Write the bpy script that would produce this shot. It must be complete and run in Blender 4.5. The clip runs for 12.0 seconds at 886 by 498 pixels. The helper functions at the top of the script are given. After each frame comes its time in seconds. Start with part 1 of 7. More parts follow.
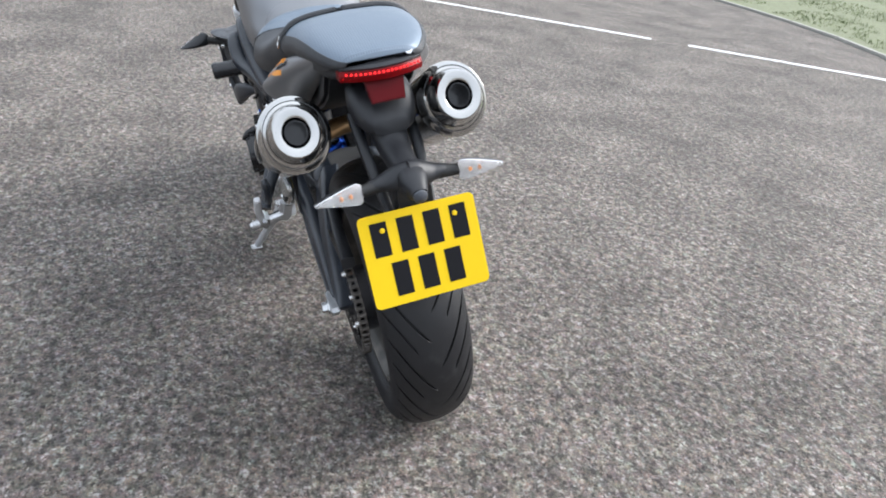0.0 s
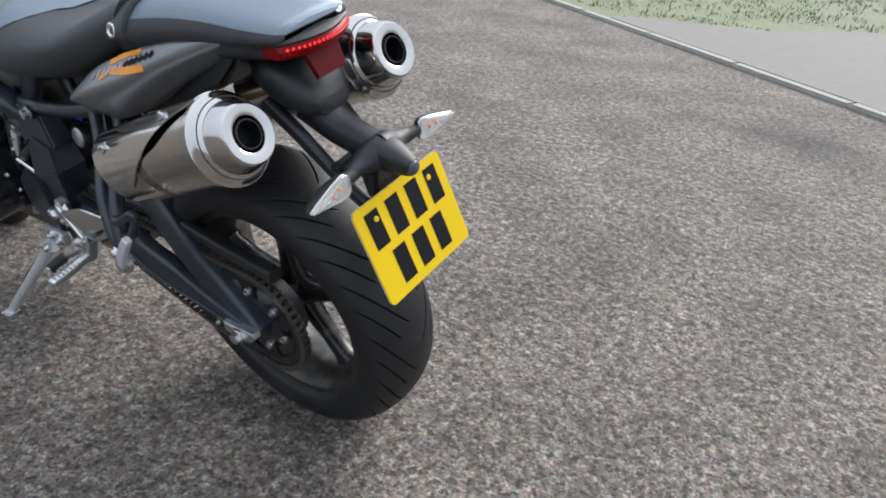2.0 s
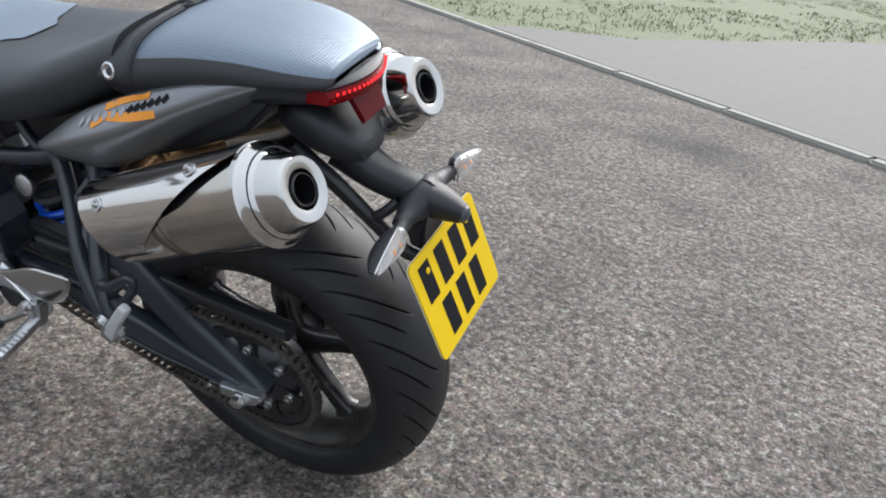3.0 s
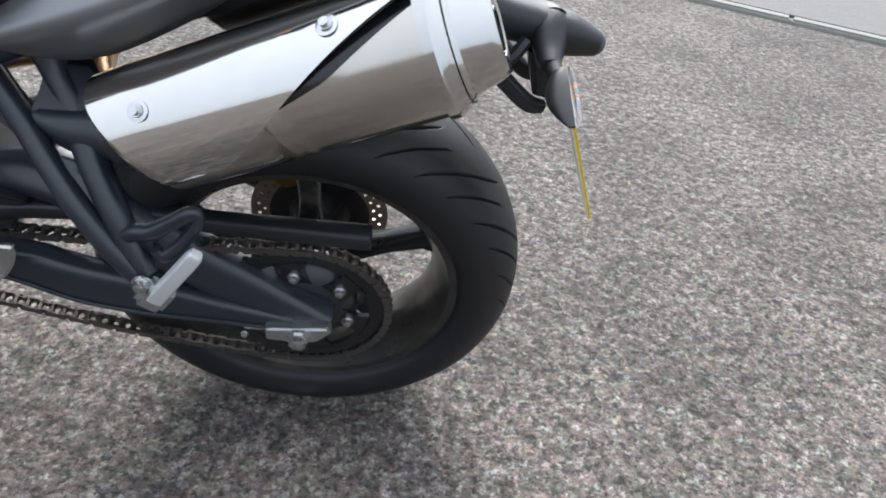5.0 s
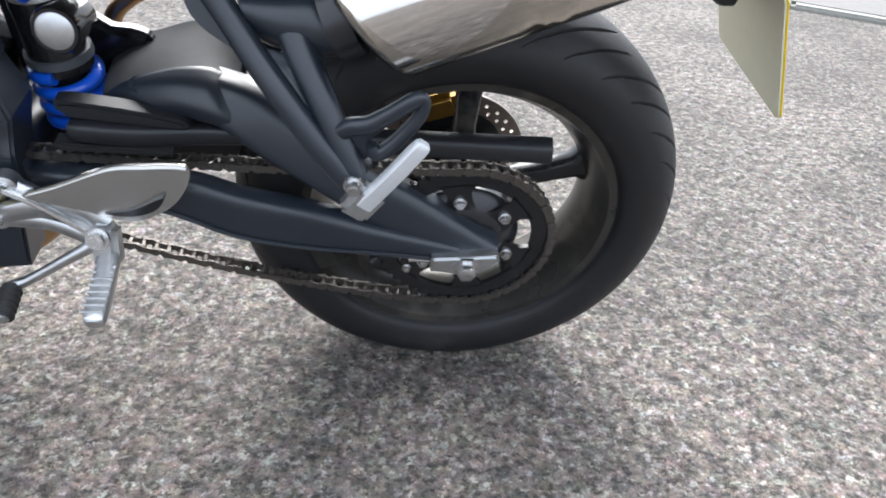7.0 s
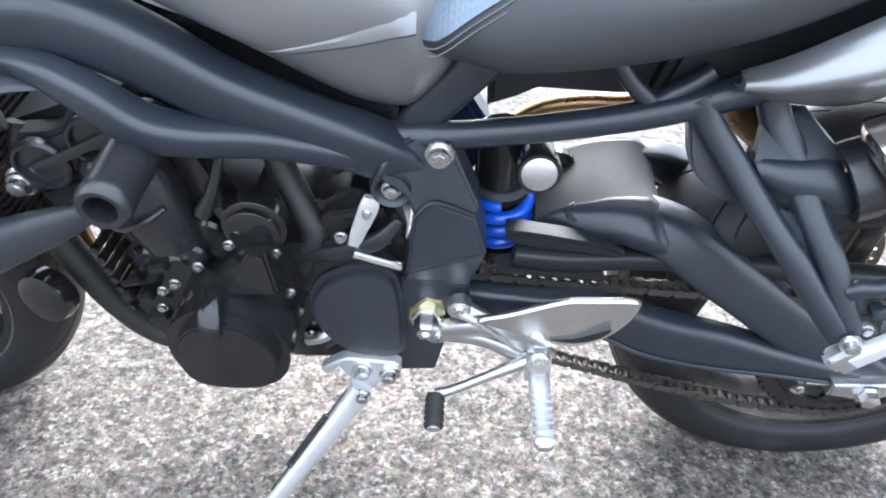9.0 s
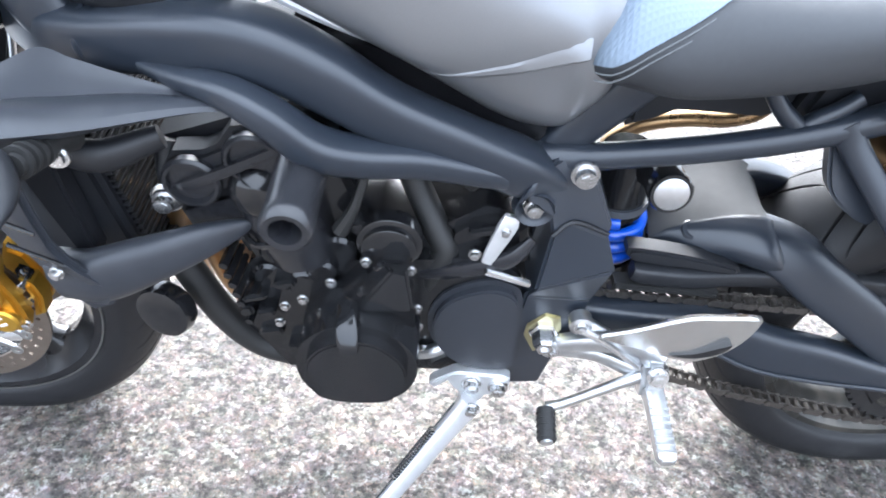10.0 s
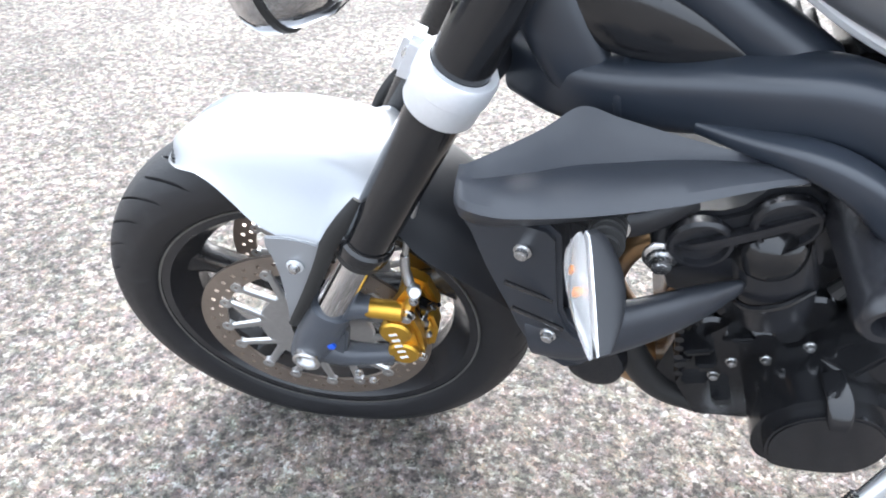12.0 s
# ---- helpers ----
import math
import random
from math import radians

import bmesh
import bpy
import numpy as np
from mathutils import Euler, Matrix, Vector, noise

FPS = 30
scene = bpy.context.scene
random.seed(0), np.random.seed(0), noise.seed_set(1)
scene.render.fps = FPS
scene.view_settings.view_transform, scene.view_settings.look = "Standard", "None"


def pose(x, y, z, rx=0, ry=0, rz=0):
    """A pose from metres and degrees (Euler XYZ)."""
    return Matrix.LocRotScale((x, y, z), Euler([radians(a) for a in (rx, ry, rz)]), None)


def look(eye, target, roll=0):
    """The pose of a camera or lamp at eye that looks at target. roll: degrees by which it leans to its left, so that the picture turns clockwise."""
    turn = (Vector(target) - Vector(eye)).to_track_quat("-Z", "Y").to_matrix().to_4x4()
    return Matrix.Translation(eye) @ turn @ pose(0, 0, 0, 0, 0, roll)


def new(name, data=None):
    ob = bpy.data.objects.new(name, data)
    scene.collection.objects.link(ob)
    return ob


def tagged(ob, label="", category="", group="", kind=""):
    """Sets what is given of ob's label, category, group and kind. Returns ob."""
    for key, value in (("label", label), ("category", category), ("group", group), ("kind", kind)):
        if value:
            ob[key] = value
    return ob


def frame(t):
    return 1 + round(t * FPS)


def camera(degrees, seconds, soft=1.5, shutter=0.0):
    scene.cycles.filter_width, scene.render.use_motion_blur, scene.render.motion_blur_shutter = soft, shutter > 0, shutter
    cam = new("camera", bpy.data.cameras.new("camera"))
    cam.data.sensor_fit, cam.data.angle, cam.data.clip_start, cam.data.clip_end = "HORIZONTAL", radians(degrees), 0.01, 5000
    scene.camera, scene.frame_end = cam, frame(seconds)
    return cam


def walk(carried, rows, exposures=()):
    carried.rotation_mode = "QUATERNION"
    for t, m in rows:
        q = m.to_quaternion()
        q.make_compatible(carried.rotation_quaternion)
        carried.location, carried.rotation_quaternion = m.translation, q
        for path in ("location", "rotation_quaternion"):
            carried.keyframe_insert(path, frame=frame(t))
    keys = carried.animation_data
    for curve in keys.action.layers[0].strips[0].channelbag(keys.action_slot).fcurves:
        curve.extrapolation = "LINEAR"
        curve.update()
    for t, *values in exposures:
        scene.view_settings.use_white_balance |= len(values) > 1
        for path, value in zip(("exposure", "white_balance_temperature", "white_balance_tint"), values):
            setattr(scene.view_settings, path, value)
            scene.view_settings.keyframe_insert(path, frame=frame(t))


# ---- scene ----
cam = camera(63.5, 12.0, soft=1.9)
PATH = [
    (0, (-1.369, 0.528, 1.162), (0.27, -0.153, 0.241), 7.2),
    (0.5, (-1.231, 0.659, 1.124), (0.306, -0.19, 0.166), 1.2),
    (1, (-1.142, 0.784, 1.118), (0.228, -0.319, 0.165), 3.4),
    (1.5, (-1.058, 0.896, 1.105), (0.091, -0.429, 0.145), 3.9),
    (2, (-0.925, 0.955, 1.092), (0.032, -0.52, 0.138), 4.7),
    (2.5, (-0.765, 0.98, 1.105), (0.019, -0.622, 0.199), 3.1),
    (2.7, (-0.716, 0.998, 1.102), (0.014, -0.631, 0.201), 5.0),
    (4.3, (-0.288, 1.041, 1.059), (-0.209, -0.68, 0.043), 5.6),
    (4.5, (-0.23, 1.009, 1.04), (-0.238, -0.685, -0.023), 5.3),
    (5, (-0.109, 0.979, 0.937), (-0.271, -0.674, -0.178), 7.6),
    (5.5, (-0.019, 0.978, 0.784), (-0.33, -0.673, -0.302), 6.9),
    (6, (0.026, 0.986, 0.736), (-0.356, -0.671, -0.318), 6.0),
    (6.5, (0.084, 0.998, 0.75), (-0.228, -0.675, -0.3), 7.0),
    (6.7, (0.106, 1.001, 0.757), (-0.171, -0.678, -0.293), 6.4),
    (8.3, (0.387, 0.946, 0.843), (0.341, -0.762, -0.195), 4.3),
    (8.5, (0.444, 0.93, 0.85), (0.431, -0.766, -0.211), 3.6),
    (9, (0.556, 0.923, 0.877), (0.556, -0.77, -0.188), 3.9),
    (9.5, (0.664, 0.923, 0.897), (0.624, -0.773, -0.162), 3.4),
    (10, (0.729, 0.923, 0.887), (0.664, -0.769, -0.176), 5.4),
    (10.5, (0.791, 0.927, 0.891), (0.725, -0.759, -0.182), 6.7),
    (11, (0.886, 0.934, 0.897), (0.898, -0.755, -0.175), 7.3),
    (11.5, (0.999, 0.907, 0.887), (1.147, -0.756, -0.214), 4.6),
    (12, (1.103, 0.852, 0.917), (1.361, -0.754, -0.247), 0.5),
]
walk(cam, [(t, look(eye, target, roll)) for t, eye, target, roll in PATH],
     [(0, 0.55, 6050, 10), (0.5, 0.3, 6050, 10), (1.5, 0.25, 6100, 10), (2.5, 0.25, 6100, 10), (4.5, 0.38, 6000, 10), (5.5, 0.7, 6000, 10), (6.5, 1.0, 6000, 10), (8.5, 1.53, 5850, 10), (9.0, 2.0, 5770, 10), (9.5, 2.25, 5700, 10), (10.5, 2.3, 5750, 10), (11.2, 2.3, 5750, 10), (12, 1.8, 5950, 10)])

# ---- light: hazy bright sky, soft sun from beyond the motorcycle ----
SUN_FROM = Vector((-0.05, -0.78, 0.62)).normalized()
world = bpy.data.worlds.new("sky")
scene.world = world
world.use_nodes = True
wn = world.node_tree
sky = wn.nodes.new("ShaderNodeTexSky")
sky.sky_type = "NISHITA"
sky.sun_disc = False
sky.sun_elevation = math.asin(SUN_FROM.z)
sky.sun_rotation = math.atan2(SUN_FROM.x, SUN_FROM.y)
sky.air_density, sky.dust_density, sky.ozone_density = 1.0, 4.0, 1.0
cloud = wn.nodes.new("ShaderNodeMix")
cloud.data_type = "RGBA"
cloud.inputs[0].default_value = 0.7
ray = wn.nodes.new("ShaderNodeTexCoord")
height = wn.nodes.new("ShaderNodeSeparateXYZ")
wn.links.new(ray.outputs["Generated"], height.inputs[0])
overcast = wn.nodes.new("ShaderNodeValToRGB")  # overcast sky, brighter overhead as at the horizon
overcast.color_ramp.elements[0].color, overcast.color_ramp.elements[1].color = (0.50, 0.52, 0.55, 1), (0.93, 0.97, 1.0, 1)
wn.links.new(height.outputs[2], overcast.inputs[0])
bright = wn.nodes.new("ShaderNodeVectorMath")
bright.operation = "SCALE"
bright.inputs["Scale"].default_value = 16.0
wn.links.new(overcast.outputs[0], bright.inputs[0])
wn.links.new(bright.outputs[0], cloud.inputs[7])
wn.links.new(sky.outputs[0], cloud.inputs[6])
wn.links.new(cloud.outputs[2], wn.nodes["Background"].inputs[0])
wn.nodes["Background"].inputs[1].default_value = 0.105
sun_data = bpy.data.lights.new("sun", "SUN")
sun_data.energy, sun_data.angle, sun_data.color = 3.6, radians(40), (1.0, 0.95, 0.88)
sun_lamp = new("sun", sun_data)
sun_lamp.matrix_world = look(SUN_FROM * 20, (0, 0, 0))

# ---- materials ----


def shader(name, colour, rough=0.5, metal=0.0, grain=0.0, scale=60.0, bump=0.0, bump_scale=200.0, spec=0.5, coat=0.0, wear=None, wear_scale=9.0, wear_at=0.62):
    """Principled material with colour variation at two scales, grain relief and, if wear is a colour, patches of it."""
    m = bpy.data.materials.new(name)
    m.use_nodes = True
    nt, n, l = m.node_tree, m.node_tree.nodes, m.node_tree.links
    b = n["Principled BSDF"]
    b.inputs["Base Color"].default_value = (*colour, 1)
    b.inputs["Roughness"].default_value = rough
    b.inputs["Metallic"].default_value = metal
    b.inputs["Specular IOR Level"].default_value = spec
    b.inputs["Coat Weight"].default_value = coat
    b.inputs["Coat Roughness"].default_value = 0.08
    co = n.new("ShaderNodeTexCoord").outputs["Object"]
    if grain or wear:
        fine, broad = n.new("ShaderNodeTexNoise"), n.new("ShaderNodeTexNoise")
        for tex, s in ((fine, scale), (broad, wear_scale)):
            tex.inputs["Scale"].default_value = s
            tex.inputs["Detail"].default_value = 5
            l.new(co, tex.inputs["Vector"])
        mix = n.new("ShaderNodeMix")
        mix.data_type = "RGBA"
        k = 1 - grain
        mix.inputs[6].default_value = (*[c * k for c in colour], 1)
        mix.inputs[7].default_value = (*[min(1, c * (1 + grain)) for c in colour], 1)
        add = n.new("ShaderNodeMath")
        add.operation = "ADD"
        half = n.new("ShaderNodeMath")
        half.operation = "MULTIPLY_ADD"
        half.inputs[1].default_value, half.inputs[2].default_value = 0.8, -0.4
        l.new(broad.outputs["Fac"], half.inputs[0])
        l.new(fine.outputs["Fac"], add.inputs[0])
        l.new(half.outputs[0], add.inputs[1])
        l.new(add.outputs[0], mix.inputs[0])
        out = mix.outputs[2]
        if wear:
            ramp = n.new("ShaderNodeMapRange")
            ramp.inputs[1].default_value, ramp.inputs[2].default_value = wear_at, wear_at + 0.12
            mul = n.new("ShaderNodeMath")
            mul.operation = "MULTIPLY_ADD"
            mul.inputs[1].default_value = 0.35
            l.new(fine.outputs["Fac"], mul.inputs[0])
            l.new(broad.outputs["Fac"], mul.inputs[2])
            sub = n.new("ShaderNodeMath")
            sub.operation = "SUBTRACT"
            sub.inputs[1].default_value = 0.17
            l.new(mul.outputs[0], sub.inputs[0])
            l.new(sub.outputs[0], ramp.inputs[0])
            mix2 = n.new("ShaderNodeMix")
            mix2.data_type = "RGBA"
            l.new(ramp.outputs[0], mix2.inputs[0])
            l.new(out, mix2.inputs[6])
            mix2.inputs[7].default_value = (*wear, 1)
            out = mix2.outputs[2]
        l.new(out, b.inputs["Base Color"])
        rr = n.new("ShaderNodeMapRange")
        rr.inputs[3].default_value, rr.inputs[4].default_value = max(0.02, rough * 0.8), min(1, rough * 1.25)
        l.new(broad.outputs["Fac"], rr.inputs[0])
        l.new(rr.outputs[0], b.inputs["Roughness"])
    if bump:
        tex, bp = n.new("ShaderNodeTexNoise"), n.new("ShaderNodeBump")
        tex.inputs["Scale"].default_value = bump_scale
        tex.inputs["Detail"].default_value = 4
        bp.inputs["Strength"].default_value = bump
        bp.inputs["Distance"].default_value = 0.002
        l.new(co, tex.inputs["Vector"])
        l.new(tex.outputs["Fac"], bp.inputs["Height"])
        l.new(bp.outputs["Normal"], b.inputs["Normal"])
    return m


def chipping_surface(name, dark, mid, light, pink, cell):
    """Worn surface dressing: chips of grey, pale and pinkish stone in a dark binder, with broad stains."""
    m = bpy.data.materials.new(name)
    m.use_nodes = True
    n, l = m.node_tree.nodes, m.node_tree.links
    b = n["Principled BSDF"]
    b.inputs["Roughness"].default_value = 0.85
    co = n.new("ShaderNodeTexCoord").outputs["Object"]
    warp = n.new("ShaderNodeTexNoise")
    warp.inputs["Scale"].default_value, warp.inputs["Detail"].default_value = 120, 4
    l.new(co, warp.inputs["Vector"])
    wm = n.new("ShaderNodeVectorMath")
    wm.operation = "MULTIPLY_ADD"
    wm.inputs[1].default_value = (0.026, 0.026, 0.026)
    l.new(warp.outputs["Color"], wm.inputs[0])
    l.new(co, wm.inputs[2])
    vor = n.new("ShaderNodeTexVoronoi")
    vor.inputs["Scale"].default_value = cell
    edge = n.new("ShaderNodeTexVoronoi")
    edge.feature = "DISTANCE_TO_EDGE"
    edge.inputs["Scale"].default_value = cell
    for v in (vor, edge):
        l.new(wm.outputs[0], v.inputs["Vector"])
    sep = n.new("ShaderNodeSeparateColor")
    l.new(vor.outputs["Color"], sep.inputs[0])
    ramp = n.new("ShaderNodeValToRGB")
    e = ramp.color_ramp.elements
    e[0].position, e[0].color = 0.0, (*dark, 1)
    e[1].position, e[1].color = 1.0, (*light, 1)
    for p, c in ((0.25, mid), (0.55, tuple(1.25 * x for x in mid)), (0.68, pink), (0.76, mid), (0.88, light)):
        q = e.new(p)
        q.color = (*c, 1)
    grit = n.new("ShaderNodeTexNoise")
    grit.inputs["Scale"].default_value, grit.inputs["Detail"].default_value = 115, 5
    l.new(co, grit.inputs["Vector"])
    gr = n.new("ShaderNodeMapRange")
    gr.inputs[1].default_value, gr.inputs[2].default_value = 0.28, 0.72
    l.new(grit.outputs["Fac"], gr.inputs[0])
    tone = n.new("ShaderNodeMix")
    tone.inputs[0].default_value = 0.5
    l.new(sep.outputs[0], tone.inputs[2])
    l.new(gr.outputs[0], tone.inputs[3])
    spread = n.new("ShaderNodeMapRange")
    spread.inputs[1].default_value, spread.inputs[2].default_value = 0.25, 0.75
    l.new(tone.outputs[0], spread.inputs[0])
    l.new(spread.outputs[0], ramp.inputs[0])
    gap = n.new("ShaderNodeMapRange")
    gap.inputs[1].default_value, gap.inputs[2].default_value = -0.20, 0.16
    l.new(edge.outputs["Distance"], gap.inputs[0])
    mix = n.new("ShaderNodeMix")
    mix.data_type = "RGBA"
    mix.inputs[6].default_value = (*[0.7 * x for x in dark], 1)
    l.new(gap.outputs[0], mix.inputs[0])
    l.new(ramp.outputs[0], mix.inputs[7])
    stain = n.new("ShaderNodeTexNoise")
    stain.inputs["Scale"].default_value, stain.inputs["Detail"].default_value, stain.inputs["Roughness"].default_value = 2.2, 9, 0.62
    l.new(co, stain.inputs["Vector"])
    sr = n.new("ShaderNodeMapRange")
    sr.inputs[1].default_value, sr.inputs[2].default_value, sr.inputs[3].default_value, sr.inputs[4].default_value = 0.32, 0.68, 0.64, 1.34
    l.new(stain.outputs["Fac"], sr.inputs[0])
    clump = n.new("ShaderNodeTexNoise")
    clump.inputs["Scale"].default_value, clump.inputs["Detail"].default_value = 38, 7
    l.new(co, clump.inputs["Vector"])
    cr = n.new("ShaderNodeMapRange")
    cr.inputs[1].default_value, cr.inputs[2].default_value, cr.inputs[3].default_value, cr.inputs[4].default_value = 0.33, 0.67, 0.44, 1.50
    l.new(clump.outputs["Fac"], cr.inputs[0])
    both = n.new("ShaderNodeMath")
    both.operation = "MULTIPLY"
    l.new(sr.outputs[0], both.inputs[0])
    l.new(cr.outputs[0], both.inputs[1])
    mul = n.new("ShaderNodeMix")
    mul.data_type, mul.blend_type = "RGBA", "MULTIPLY"
    mul.inputs[0].default_value = 1
    l.new(mix.outputs[2], mul.inputs[6])
    l.new(both.outputs[0], mul.inputs[7])
    # one dark oil stain with a ragged edge
    spot = n.new("ShaderNodeVectorMath")
    spot.operation = "DISTANCE"
    flat = n.new("ShaderNodeVectorMath")
    flat.operation = "MULTIPLY"
    flat.inputs[1].default_value = (1.0, 1.5, 0.0)
    l.new(co, flat.inputs[0])
    l.new(flat.outputs[0], spot.inputs[0])
    spot.inputs[1].default_value = (-0.42, -2.85 * 1.5, 0.0)
    rag = n.new("ShaderNodeTexNoise")
    rag.inputs["Scale"].default_value, rag.inputs["Detail"].default_value = 4.0, 4
    l.new(co, rag.inputs["Vector"])
    rg = n.new("ShaderNodeMath")
    rg.operation = "MULTIPLY_ADD"
    rg.inputs[1].default_value = 0.6
    l.new(rag.outputs["Fac"], rg.inputs[0])
    l.new(spot.outputs["Value"], rg.inputs[2])
    oil = n.new("ShaderNodeMapRange")
    oil.inputs[1].default_value, oil.inputs[2].default_value, oil.inputs[3].default_value, oil.inputs[4].default_value = 0.45, 0.9, 0.5, 1.0
    l.new(rg.outputs[0], oil.inputs[0])
    mul2 = n.new("ShaderNodeMix")
    mul2.data_type, mul2.blend_type = "RGBA", "MULTIPLY"
    mul2.inputs[0].default_value = 1
    l.new(mul.outputs[2], mul2.inputs[6])
    l.new(oil.outputs[0], mul2.inputs[7])
    # faint pink and green casts from clump to clump
    hue = n.new("ShaderNodeTexNoise")
    hue.inputs["Scale"].default_value, hue.inputs["Detail"].default_value = 42, 3
    l.new(co, hue.inputs["Vector"])
    cast = n.new("ShaderNodeVectorMath")
    cast.operation = "MULTIPLY_ADD"
    cast.inputs[1].default_value, cast.inputs[2].default_value = (0.5, 0.34, 0.44), (0.765, 0.83, 0.775)
    l.new(hue.outputs["Color"], cast.inputs[0])
    mul3 = n.new("ShaderNodeMix")
    mul3.data_type, mul3.blend_type = "RGBA", "MULTIPLY"
    mul3.inputs[0].default_value = 1
    l.new(mul2.outputs[2], mul3.inputs[6])
    l.new(cast.outputs[0], mul3.inputs[7])
    l.new(mul3.outputs[2], b.inputs["Base Color"])
    h = n.new("ShaderNodeMath")
    h.operation = "MULTIPLY_ADD"
    h.inputs[1].default_value = 0.8
    l.new(gap.outputs[0], h.inputs[0])
    l.new(sep.outputs[1], h.inputs[2])
    bp = n.new("ShaderNodeBump")
    bp.inputs["Strength"].default_value, bp.inputs["Distance"].default_value = 0.55, 0.004
    l.new(h.outputs[0], bp.inputs["Height"])
    l.new(bp.outputs["Normal"], b.inputs["Normal"])
    return m


